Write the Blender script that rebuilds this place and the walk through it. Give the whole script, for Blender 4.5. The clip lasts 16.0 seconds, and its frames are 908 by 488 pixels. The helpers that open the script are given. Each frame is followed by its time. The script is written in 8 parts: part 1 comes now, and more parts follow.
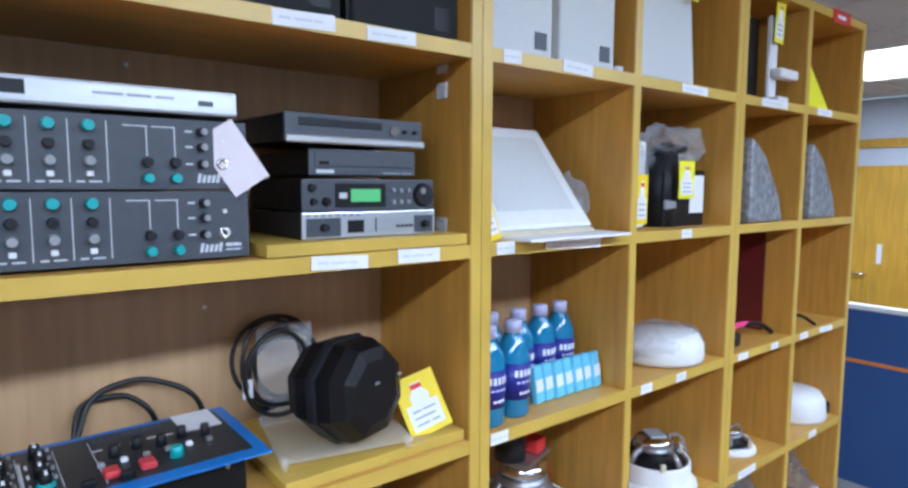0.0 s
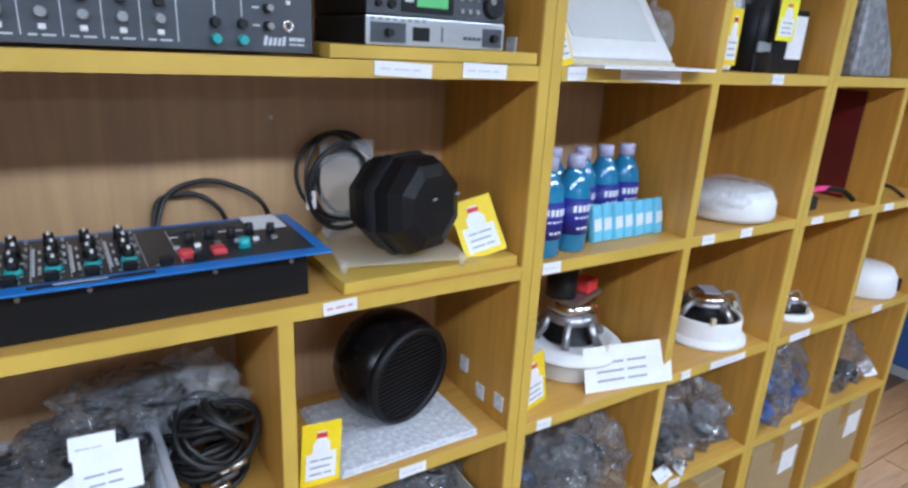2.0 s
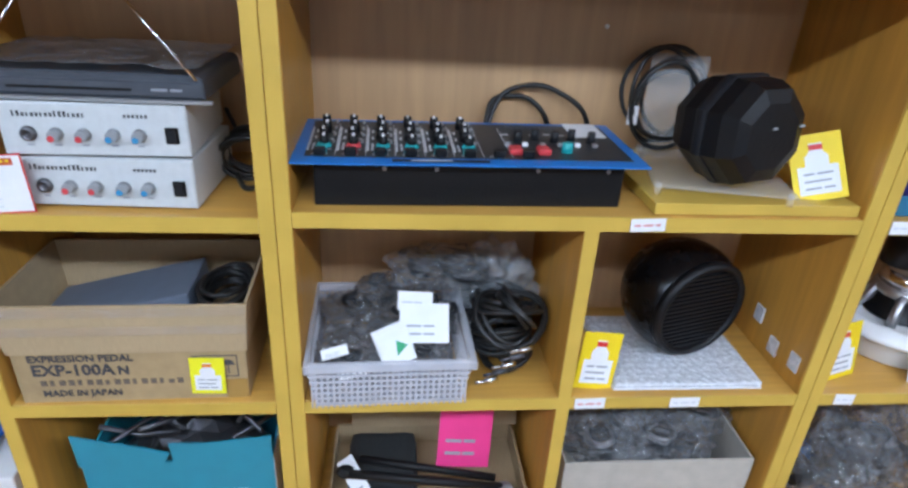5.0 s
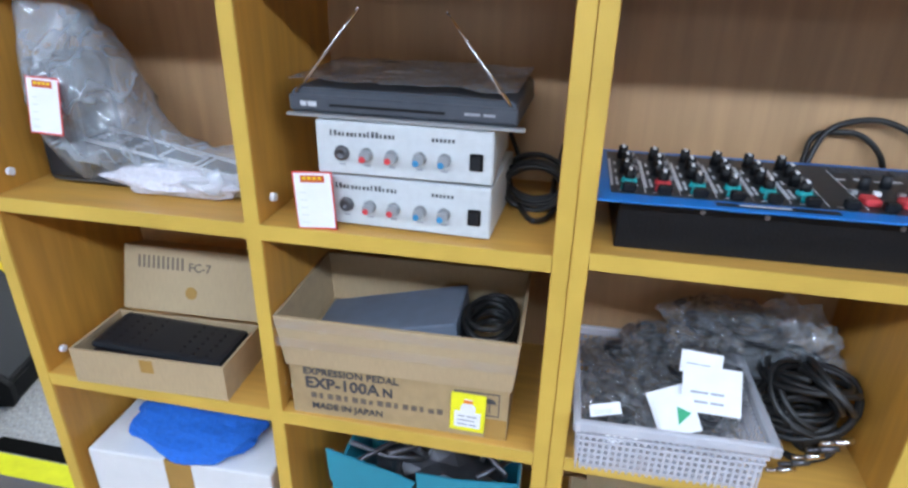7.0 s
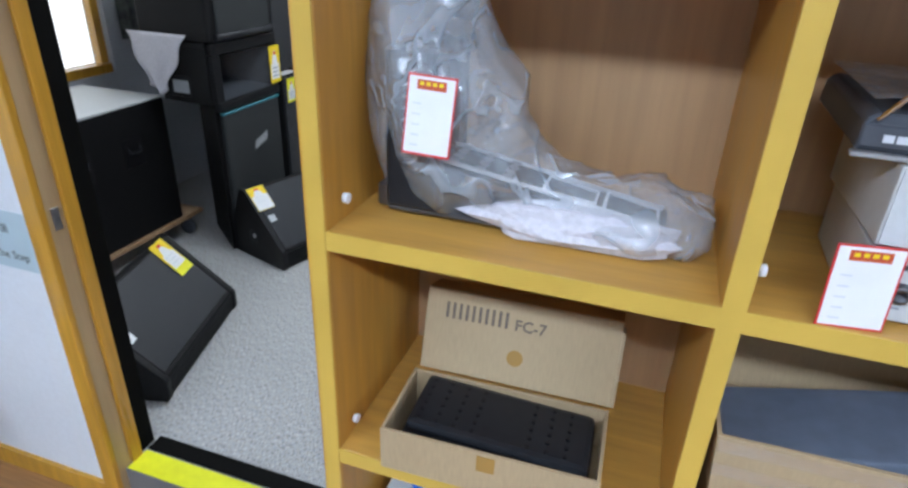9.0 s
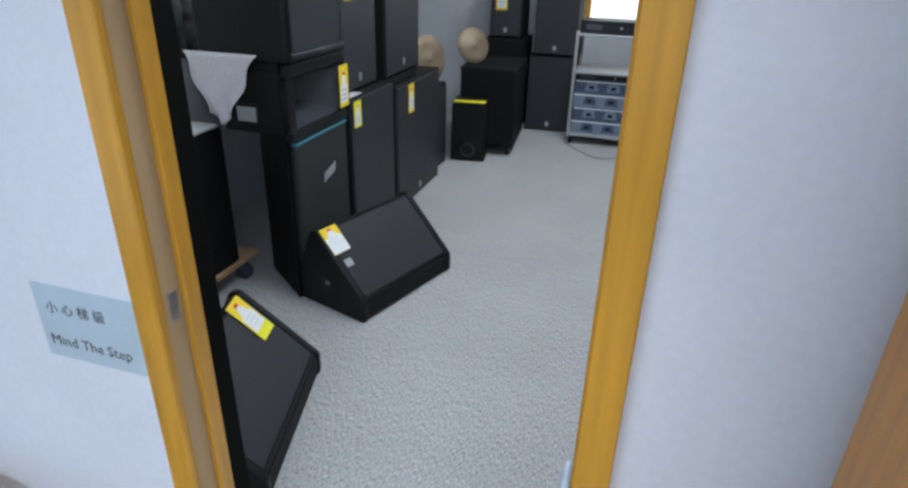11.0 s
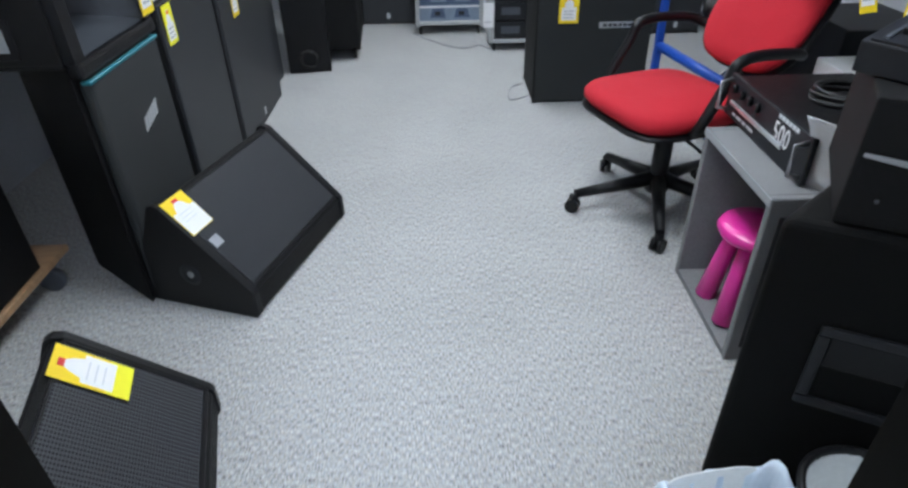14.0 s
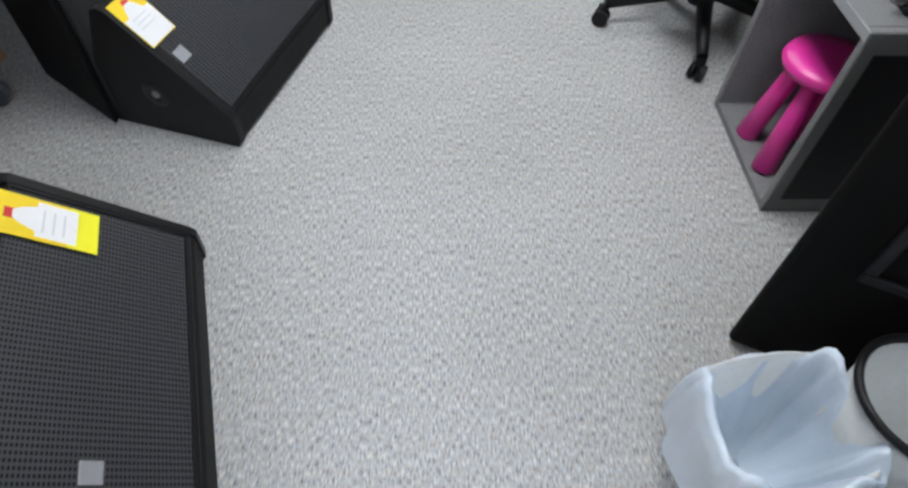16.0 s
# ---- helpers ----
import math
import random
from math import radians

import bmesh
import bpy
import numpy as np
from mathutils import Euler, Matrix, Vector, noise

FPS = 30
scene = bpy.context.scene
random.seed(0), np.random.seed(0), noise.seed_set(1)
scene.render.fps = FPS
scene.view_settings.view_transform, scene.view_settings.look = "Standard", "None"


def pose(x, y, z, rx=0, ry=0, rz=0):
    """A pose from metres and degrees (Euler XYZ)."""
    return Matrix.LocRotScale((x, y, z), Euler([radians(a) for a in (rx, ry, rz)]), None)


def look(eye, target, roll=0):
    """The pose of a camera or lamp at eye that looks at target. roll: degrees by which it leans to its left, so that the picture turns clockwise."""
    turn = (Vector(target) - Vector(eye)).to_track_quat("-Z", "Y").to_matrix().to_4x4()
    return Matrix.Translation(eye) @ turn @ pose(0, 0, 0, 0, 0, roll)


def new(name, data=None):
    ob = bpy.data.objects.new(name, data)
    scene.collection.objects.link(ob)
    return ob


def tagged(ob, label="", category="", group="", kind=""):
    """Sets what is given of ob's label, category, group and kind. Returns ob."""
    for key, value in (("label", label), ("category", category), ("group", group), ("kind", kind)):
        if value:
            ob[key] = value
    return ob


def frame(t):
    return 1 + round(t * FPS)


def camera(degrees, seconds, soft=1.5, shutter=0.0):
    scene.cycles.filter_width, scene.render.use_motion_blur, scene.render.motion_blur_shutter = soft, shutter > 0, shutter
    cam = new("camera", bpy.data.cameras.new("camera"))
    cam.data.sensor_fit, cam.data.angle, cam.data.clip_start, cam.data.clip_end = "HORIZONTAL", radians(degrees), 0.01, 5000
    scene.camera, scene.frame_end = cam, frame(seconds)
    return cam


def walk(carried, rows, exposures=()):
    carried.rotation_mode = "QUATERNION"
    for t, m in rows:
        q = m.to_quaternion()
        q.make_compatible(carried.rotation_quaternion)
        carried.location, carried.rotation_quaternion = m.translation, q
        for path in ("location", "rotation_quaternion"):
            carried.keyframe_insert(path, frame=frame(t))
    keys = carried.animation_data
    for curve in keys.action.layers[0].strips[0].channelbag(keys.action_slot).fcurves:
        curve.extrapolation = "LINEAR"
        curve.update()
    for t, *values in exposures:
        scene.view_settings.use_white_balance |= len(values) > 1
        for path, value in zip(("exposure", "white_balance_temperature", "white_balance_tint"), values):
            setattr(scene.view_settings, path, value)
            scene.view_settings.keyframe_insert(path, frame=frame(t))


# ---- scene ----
# One floor level is z = 0 (the carpeted store room); the showroom floor lies one step lower.
STEP = 0.12
cam = camera(72.7, 16.0, 2.7)
PATH = [
    (0, (-0.066, 0.02, 1.679), (1.162, 1.586, 1.487), 0.2),
    (0.5, (-0.059, 0.017, 1.658), (1.121, 1.604, 1.361), 0.8),
    (1, (-0.049, 0.007, 1.64), (1.078, 1.611, 1.243), 1.2),
    (1.5, (-0.053, 0.008, 1.621), (1.027, 1.612, 1.111), 2.1),
    (2, (-0.061, 0.014, 1.608), (0.959, 1.62, 0.994), 3.0),
    (2.5, (-0.058, 0.012, 1.602), (0.873, 1.636, 0.897), 3.5),
    (3, (-0.072, 0.002, 1.595), (0.748, 1.662, 0.839), 3.2),
    (5.5, (-0.155, 0.019, 1.594), (-0.092, 1.806, 0.698), 3.4),
    (6, (-0.205, 0.037, 1.587), (-0.238, 1.839, 0.721), 3.4),
    (6.5, (-0.233, 0.054, 1.583), (-0.375, 1.861, 0.737), 3.1),
    (7, (-0.281, 0.092, 1.577), (-0.64, 1.869, 0.731), 1.2),
    (7.5, (-0.44, 0.144, 1.567), (-0.888, 1.897, 0.716), 0.7),
    (8, (-0.521, 0.174, 1.549), (-0.999, 1.915, 0.687), 1.2),
    (8.5, (-0.623, 0.205, 1.528), (-1.142, 1.926, 0.651), 2.0),
    (9, (-0.784, 0.252, 1.539), (-1.337, 1.962, 0.637), 2.3),
    (9.5, (-0.881, 0.287, 1.529), (-1.507, 1.984, 0.637), 2.5),
    (10, (-1.004, 0.308, 1.529), (-1.6705, 1.996, 0.631), 2.0),
    (12.5, (-1.847, 0.819, 1.339), (-1.883, 2.645, 0.525), -0.4),
    (13, (-1.862, 0.872, 1.325), (-1.787, 2.675, 0.463), -0.6),
    (13.5, (-1.825, 0.958, 1.294), (-1.76, 2.696, 0.306), -0.0),
    (14, (-1.81, 1.052, 1.268), (-1.791, 2.711, 0.151), -1.2),
    (14.5, (-1.835, 1.143, 1.246), (-1.827, 2.701, -0.01), -2.1),
    (15, (-1.881, 1.218, 1.228), (-1.851, 2.654, -0.164), -1.6),
    (15.5, (-1.878, 1.263, 1.214), (-1.816, 2.595, -0.276), 0.1),
    (16, (-1.872, 1.283, 1.197), (-1.816, 2.504, -0.386), 1.8),
]
WARMTH = {0.0: (6150, 10), 14.5: (6600, 11), 16.0: (7100, 13)}
EXPOSURES = [(0.0, -0.02), (1.5, -0.09), (2.5, -0.16), (3.2, -0.18), (5.5, -0.08), (6.0, 0.0), (7.5, 0.03), (9.0, -0.06), (10.2, 0.0), (12.3, -0.30), (12.7, -0.08), (13.1, 0.24), (13.5, 0.34), (14.5, 0.36), (16.0, 0.26)]
walk(cam, [(t, look(eye, target, roll)) for t, eye, target, roll in PATH], [(t, e, *WARMTH.get(t, (6500, 10))) for t, e in EXPOSURES])

# ---- light ----
world = bpy.data.worlds.new("world")
scene.world = world
world.use_nodes = True
wn = world.node_tree.nodes
sky = wn.new("ShaderNodeTexSky")
sky.sky_type, sky.sun_disc = "NISHITA", False
sky.sun_elevation, sky.sun_rotation = radians(38), radians(250)
world.node_tree.links.new(sky.outputs[0], wn["Background"].inputs[0])
wn["Background"].inputs[1].default_value = 0.12


def panel_lamp(name, x, y, z, sx, sy, watts, colour):
    data = bpy.data.lights.new(name, "AREA")
    data.shape, data.size, data.size_y, data.energy, data.color = "RECTANGLE", sx, sy, watts, colour
    ob = new(name, data)
    ob.matrix_world = pose(x, y, z)
    return ob


COOL = (0.71, 0.89, 1.17)
# The pair at y = -3.7 is unseen fill, added for the shelf backs.
SHOW_LAMPS = [(-2.1, -0.78), (-0.6, -0.78), (0.9, -0.78), (2.4, -0.78), (4.6, 1.5), (-1.5, -3.7), (0.9, -3.7)]
STORE_LAMPS = [(-1.75, 2.6), (-1.75, 4.9)]
CEIL = 2.46
for lx, ly in SHOW_LAMPS:
    panel_lamp("showroom_panel_and_fill_lamp", lx, ly, CEIL - 0.02, 1.15, 0.22 if ly > -1 and ly < 0 else 0.56, (6 if lx < 0 else 34) if ly < -3 else 42 if ly < 0 else 80, COOL)
for lx, ly in STORE_LAMPS:
    panel_lamp("store_panel_lamp", lx, ly, CEIL - 0.02, 0.56, 1.15, 34 if ly < 4 else 29, (0.80, 0.92, 1.05))


# ---- materials ----
def mat(name, colour, rough=0.5, metal=0.0, grain=0.0, scale=20.0, stretch=(1, 1, 1), bump=0.0, dirt=0.0, alpha=1.0, glow=0.0, coat=0.0, second=None, bumpscale=None, spec=0.5):
    """A surface with fine grain, broad stains and relief, in object space."""
    m = bpy.data.materials.new(name)
    m.use_nodes = True
    n, l = m.node_tree.nodes, m.node_tree.links
    b = n["Principled BSDF"]
    b.inputs["Roughness"].default_value = rough
    b.inputs["Metallic"].default_value = metal
    b.inputs["Coat Weight"].default_value = coat
    b.inputs["Alpha"].default_value = alpha
    b.inputs["Specular IOR Level"].default_value = spec
    b.inputs["Base Color"].default_value = (*colour, 1)
    if glow:
        b.inputs["Emission Color"].default_value = (*colour, 1)
        b.inputs["Emission Strength"].default_value = glow
    co = n.new("ShaderNodeTexCoord")
    mp = n.new("ShaderNodeMapping")
    mp.inputs["Scale"].default_value = stretch
    l.new(co.outputs["Object"], mp.inputs["Vector"])
    if grain or dirt:
        fine = n.new("ShaderNodeTexNoise")
        fine.inputs["Scale"].default_value, fine.inputs["Detail"].default_value = scale, 6
        l.new(mp.outputs[0], fine.inputs["Vector"])
        broad = n.new("ShaderNodeTexNoise")
        broad.inputs["Scale"].default_value, broad.inputs["Detail"].default_value = 3.0, 3
        l.new(co.outputs["Object"], broad.inputs["Vector"])
        mixa = n.new("ShaderNodeMix")
        mixa.data_type = "RGBA"
        dark = second or tuple(c * (1 - grain) for c in colour)
        light = tuple(min(1, c * (1 + grain * 0.6)) for c in colour)
        mixa.inputs[6].default_value, mixa.inputs[7].default_value = (*dark, 1), (*light, 1)
        ramp = n.new("ShaderNodeMapRange")
        ramp.inputs[1].default_value, ramp.inputs[2].default_value = 0.32, 0.68
        l.new(fine.outputs[0], ramp.inputs[0])
        l.new(ramp.outputs[0], mixa.inputs[0])
        mixb = n.new("ShaderNodeMix")
        mixb.data_type, mixb.blend_type = "RGBA", "MULTIPLY"
        mixb.inputs[0].default_value = 1
        rampb = n.new("ShaderNodeMapRange")
        rampb.inputs[1].default_value, rampb.inputs[2].default_value = 0.35, 0.65
        rampb.inputs[3].default_value, rampb.inputs[4].default_value = 1 - dirt, 1
        l.new(broad.outputs[0], rampb.inputs[0])
        l.new(mixa.outputs[2], mixb.inputs[6])
        l.new(rampb.outputs[0], mixb.inputs[7])
        l.new(mixb.outputs[2], b.inputs["Base Color"])
    if grain or dirt:
        rr = n.new("ShaderNodeMapRange")
        rr.inputs[3].default_value, rr.inputs[4].default_value = max(0.03, rough - 0.08), min(1, rough + 0.1)
        l.new(fine.outputs[0], rr.inputs[0])
        l.new(rr.outputs[0], b.inputs["Roughness"])
    if bump:
        bt = n.new("ShaderNodeTexNoise")
        bt.inputs["Scale"].default_value, bt.inputs["Detail"].default_value = bumpscale or scale, 4
        l.new(mp.outputs[0], bt.inputs["Vector"])
        bp = n.new("ShaderNodeBump")
        bp.inputs["Strength"].default_value, bp.inputs["Distance"].default_value = bump, 0.01
        l.new(bt.outputs[0], bp.inputs["Height"])
        l.new(bp.outputs[0], b.inputs["Normal"])
    return m


def grille_mat(name, colour, pitch):
    """Perforated sheet metal: staggered round holes at the given pitch, dark inside."""
    m = mat(name, colour, 0.45, 0.2, spec=0.3)
    n, l = m.node_tree.nodes, m.node_tree.links
    b = n["Principled BSDF"]
    co = n.new("ShaderNodeTexCoord")
    sep = n.new("ShaderNodeSeparateXYZ")
    l.new(co.outputs["UV"], sep.inputs[0])

    def wave(sock, k):
        mul = n.new("ShaderNodeMath")
        mul.operation = "MULTIPLY"
        mul.inputs[1].default_value = k
        l.new(sock, mul.inputs[0])
        c = n.new("ShaderNodeMath")
        c.operation = "COSINE"
        l.new(mul.outputs[0], c.inputs[0])
        return c.outputs[0]
    k = 2 * math.pi / pitch
    prod = n.new("ShaderNodeMath")
    prod.operation = "MULTIPLY"
    l.new(wave(sep.outputs[0], k * 0.5), prod.inputs[0])
    l.new(wave(sep.outputs[1], k * 0.866), prod.inputs[1])
    absn = n.new("ShaderNodeMath")
    absn.operation = "ABSOLUTE"
    l.new(prod.outputs[0], absn.inputs[0])
    hole = n.new("ShaderNodeMapRange")
    hole.inputs[1].default_value, hole.inputs[2].default_value = 0.42, 0.6
    l.new(absn.outputs[0], hole.inputs[0])
    mix = n.new("ShaderNodeMix")
    mix.data_type = "RGBA"
    mix.inputs[6].default_value, mix.inputs[7].default_value = (*colour, 1), (0.004, 0.004, 0.005, 1)
    l.new(hole.outputs[0], mix.inputs[0])
    l.new(mix.outputs[2], b.inputs["Base Color"])
    inv = n.new("ShaderNodeMath")
    inv.operation = "SUBTRACT"
    inv.inputs[0].default_value = 1.0
    l.new(hole.outputs[0], inv.inputs[1])
    bp = n.new("ShaderNodeBump")
    bp.inputs["Strength"].default_value, bp.inputs["Distance"].default_value = 0.6, 0.002
    l.new(inv.outputs[0], bp.inputs["Height"])
    l.new(bp.outputs[0], b.inputs["Normal"])
    return m


def carpet_mat():
    """Grey loop carpet with pale and dark flecks drawn out along the pile rows."""
    m = mat("carpet_grey", (0.36, 0.355, 0.35), 0.95, spec=0.1)
    n, l = m.node_tree.nodes, m.node_tree.links
    b = n["Principled BSDF"]
    co = n.new("ShaderNodeTexCoord")

    def noise_at(scale, stretch, detail):
        mp = n.new("ShaderNodeMapping")
        mp.inputs["Scale"].default_value = stretch
        l.new(co.outputs["Object"], mp.inputs[0])
        t = n.new("ShaderNodeTexNoise")
        t.inputs["Scale"].default_value, t.inputs["Detail"].default_value = scale, detail
        l.new(mp.outputs[0], t.inputs[0])
        return t.outputs[0]
    fleck = noise_at(255, (1.0, 0.24, 1.0), 5)
    ramp = n.new("ShaderNodeValToRGB")
    e = ramp.color_ramp.elements
    e[0].position, e[0].color = 0.32, (0.15, 0.15, 0.15, 1)
    e[1].position, e[1].color = 0.70, (0.60, 0.60, 0.60, 1)
    for p, c in ((0.42, (0.325, 0.325, 0.325, 1)), (0.54, (0.395, 0.395, 0.395, 1))):
        q = e.new(p)
        q.color = c
    l.new(fleck, ramp.inputs[0])
    hue = n.new("ShaderNodeValToRGB")
    h = hue.color_ramp.elements
    h[0].position, h[0].color = 0.34, (0.94, 0.99, 1.04, 1)
    h[1].position, h[1].color = 0.66, (1.06, 1.0, 0.91, 1)
    l.new(noise_at(190, (1, 0.3, 1), 3), hue.inputs[0])
    wear = n.new("ShaderNodeMapRange")
    wear.inputs[1].default_value, wear.inputs[2].default_value, wear.inputs[3].default_value, wear.inputs[4].default_value = 0.35, 0.65, 0.95, 1.03
    l.new(noise_at(2.2, (1, 1, 1), 4), wear.inputs[0])
    cur = ramp.outputs[0]
    for other in (hue.outputs[0], wear.outputs[0]):
        mx = n.new("ShaderNodeMix")
        mx.data_type, mx.blend_type = "RGBA", "MULTIPLY"
        mx.inputs[0].default_value = 1
        l.new(cur, mx.inputs[6])
        l.new(other, mx.inputs[7])
        cur = mx.outputs[2]
    l.new(cur, b.inputs["Base Color"])
    bp = n.new("ShaderNodeBump")
    bp.inputs["Strength"].default_value, bp.inputs["Distance"].default_value = 0.08, 0.003
    l.new(fleck, bp.inputs["Height"])
    l.new(bp.outputs[0], b.inputs["Normal"])
    return m


def film_mat(name, tint, alpha, crease=1.0, scale=26.0, rough=0.14, gloss=0.45):
    """Clear crinkled plastic film: mostly see-through, with glossy creases."""
    m = mat(name, tint, rough, spec=1.0)
    n, l = m.node_tree.nodes, m.node_tree.links
    b = n["Principled BSDF"]
    co = n.new("ShaderNodeTexCoord")
    v = n.new("ShaderNodeTexNoise")
    v.inputs["Scale"].default_value, v.inputs["Detail"].default_value, v.inputs["Distortion"].default_value = scale, 2, 0.6
    l.new(co.outputs["Object"], v.inputs["Vector"])
    off = n.new("ShaderNodeMath")
    off.operation = "SUBTRACT"
    off.inputs[1].default_value = 0.5
    l.new(v.outputs[0], off.inputs[0])
    ridge = n.new("ShaderNodeMath")
    ridge.operation = "ABSOLUTE"
    l.new(off.outputs[0], ridge.inputs[0])
    line = n.new("ShaderNodeMapRange")
    line.inputs[1].default_value, line.inputs[2].default_value, line.inputs[3].default_value, line.inputs[4].default_value = 0.0, 0.035, 1.0, 0.0
    l.new(ridge.outputs[0], line.inputs[0])
    hgt = n.new("ShaderNodeMath")
    hgt.operation = "MULTIPLY_ADD"
    hgt.inputs[1].default_value = 0.25
    l.new(line.outputs[0], hgt.inputs[0])
    l.new(v.outputs[0], hgt.inputs[2])
    bp = n.new("ShaderNodeBump")
    bp.inputs["Strength"].default_value, bp.inputs["Distance"].default_value = crease, 0.02
    l.new(hgt.outputs[0], bp.inputs["Height"])
    l.new(bp.outputs[0], b.inputs["Normal"])
    fog = n.new("ShaderNodeMapRange")
    fog.inputs[1].default_value, fog.inputs[2].default_value = 0.3, 0.75
    fog.inputs[3].default_value, fog.inputs[4].default_value = alpha * 0.8, alpha * 1.25
    l.new(v.outputs[0], fog.inputs[0])
    add = n.new("ShaderNodeMath")
    add.operation = "MULTIPLY_ADD"
    add.inputs[1].default_value = alpha * 0.45
    l.new(line.outputs[0], add.inputs[0])
    l.new(fog.outputs[0], add.inputs[2])
    l.new(add.outputs[0], b.inputs["Alpha"])
    gl = n.new("ShaderNodeBsdfGlossy")
    gl.inputs["Roughness"].default_value = rough
    fr = n.new("ShaderNodeFresnel")
    fr.inputs["IOR"].default_value = 1.62
    mx = n.new("ShaderNodeMixShader")
    l.new(bp.outputs[0], gl.inputs["Normal"])
    l.new(bp.outputs[0], fr.inputs["Normal"])
    cut = n.new("ShaderNodeMath")
    cut.operation = "MULTIPLY"
    cut.inputs[1].default_value = gloss
    l.new(fr.outputs[0], cut.inputs[0])
    l.new(cut.outputs[0], mx.inputs[0])
    l.new(b.outputs[0], mx.inputs[1])
    l.new(gl.outputs[0], mx.inputs[2])
    l.new(mx.outputs[0], n["Material Output"].inputs["Surface"])
    return m


WOOD = mat("shelf_board_veneer", (0.55, 0.272, 0.048), 0.38, grain=0.16, scale=7, stretch=(9, 9, 0.8), bump=0.05, bumpscale=30, dirt=0.10)
WOODH = mat("shelf_plank_veneer", (0.61, 0.33, 0.07), 0.36, grain=0.15, scale=7, stretch=(0.8, 9, 9), bump=0.05, bumpscale=30, dirt=0.10)
EDGE = mat("yellow_edge_band", (0.61, 0.40, 0.075), 0.33, grain=0.10, scale=9, stretch=(1, 6, 1), dirt=0.10)
BACK = mat("brown_back_panel", (0.55, 0.335, 0.168), 0.5, grain=0.12, scale=6, stretch=(9, 9, 0.6), dirt=0.12)
FRAMEWOOD = mat("varnished_door_frame_wood", (0.66, 0.345, 0.04), 0.3, grain=0.16, scale=6, stretch=(9, 9, 0.5), dirt=0.12, coat=0.3)
PALEWOOD = mat("worn_pale_frame_wood", (0.54, 0.385, 0.21), 0.4, grain=0.10, scale=6, stretch=(9, 9, 0.5), dirt=0.14)
PLANK = mat("laminate_floor_plank", (0.42, 0.215, 0.085), 0.35, grain=0.22, scale=8, stretch=(0.6, 9, 1), dirt=0.12)
JOINT = mat("dark_subfloor", (0.12, 0.07, 0.04), 0.8)
WHITEWALL = mat("white_wall_paint", (0.79, 0.84, 0.89), 0.7, grain=0.03, scale=60, bump=0.05, dirt=0.05)
GREYWALL = mat("pale_grey_wall_paint", (0.62, 0.64, 0.68), 0.75, grain=0.04, scale=50, bump=0.05, dirt=0.08)
CEILM = mat("ceiling_board", (0.72, 0.72, 0.70), 0.85, grain=0.06, scale=120, dirt=0.05)
CARPET = carpet_mat()
BLACKFRAME = mat("black_painted_steel", (0.003, 0.003, 0.0026), 0.7, grain=0.3, scale=30, dirt=0.2, spec=0.1)
YELLOWTAPE = mat("yellow_warning_tape", (0.80, 0.80, 0.02), 0.5, grain=0.08, scale=30, dirt=0.15)
BLACKTOLEX = mat("black_vinyl_covering", (0.006, 0.006, 0.0065), 0.6, grain=0.4, scale=120, bump=0.4, bumpscale=400, dirt=0.2, spec=0.2)
BLACKPL = mat("black_plastic", (0.005, 0.005, 0.006), 0.45, grain=0.2, scale=60, bump=0.12, bumpscale=260, dirt=0.15, spec=0.3)
GLOSSBLACK = mat("glossy_black_plastic", (0.004, 0.004, 0.0045), 0.25, grain=0.2, scale=40, dirt=0.2, spec=0.28)
BLACKMOULD = mat("black_textured_moulding", (0.003, 0.003, 0.003), 0.7, grain=0.3, scale=150, bump=0.2, bumpscale=400, dirt=0.2, spec=0.15)
CHARCOAL = mat("charcoal_plastic", (0.015, 0.016, 0.019), 0.45, grain=0.2, scale=60, dirt=0.15, spec=0.3)
GREYCLOTH = mat("dark_grille_cloth", (0.02, 0.023, 0.024), 0.85, grain=0.4, scale=300, bump=0.5, bumpscale=500, dirt=0.2)
GRILLE = grille_mat("perforated_black_grille", (0.055, 0.058, 0.064), 0.0115)
SLATE = mat("slate_painted_panel", (0.062, 0.070, 0.085), 0.45, grain=0.12, scale=50, dirt=0.12)
# The horn's grey-blue holds the light reflected in its mouth.
HORNGREY = mat("lit_grey_horn_moulding", (0.045, 0.050, 0.058), 0.32, grain=0.15, scale=40, dirt=0.2)
SLATEBLUE = mat("blue_grey_treadle_paint", (0.13, 0.155, 0.20), 0.4, grain=0.12, scale=40, dirt=0.15)
SILVER = mat("brushed_silver", (0.62, 0.64, 0.66), 0.3, 0.75, grain=0.06, scale=20, stretch=(1, 30, 30))
CHROME = mat("polished_metal", (0.75, 0.75, 0.76), 0.16, 1.0)
STEEL = mat("dull_steel", (0.42, 0.42, 0.43), 0.36, 0.9, grain=0.15, scale=30)
DARKSTEEL = mat("dark_steel", (0.12, 0.12, 0.13), 0.35, 0.8, grain=0.2, scale=30)
GREYPAINT = mat("pale_grey_enamel", (0.56, 0.58, 0.58), 0.42, grain=0.05, scale=90, bump=0.08, bumpscale=300, dirt=0.06)
WHITEPL = mat("white_plastic", (0.76, 0.76, 0.75), 0.35, grain=0.04, scale=40, dirt=0.06)
CREAM = mat("cream_plastic", (0.62, 0.55, 0.40), 0.45, grain=0.06, scale=40, dirt=0.1)
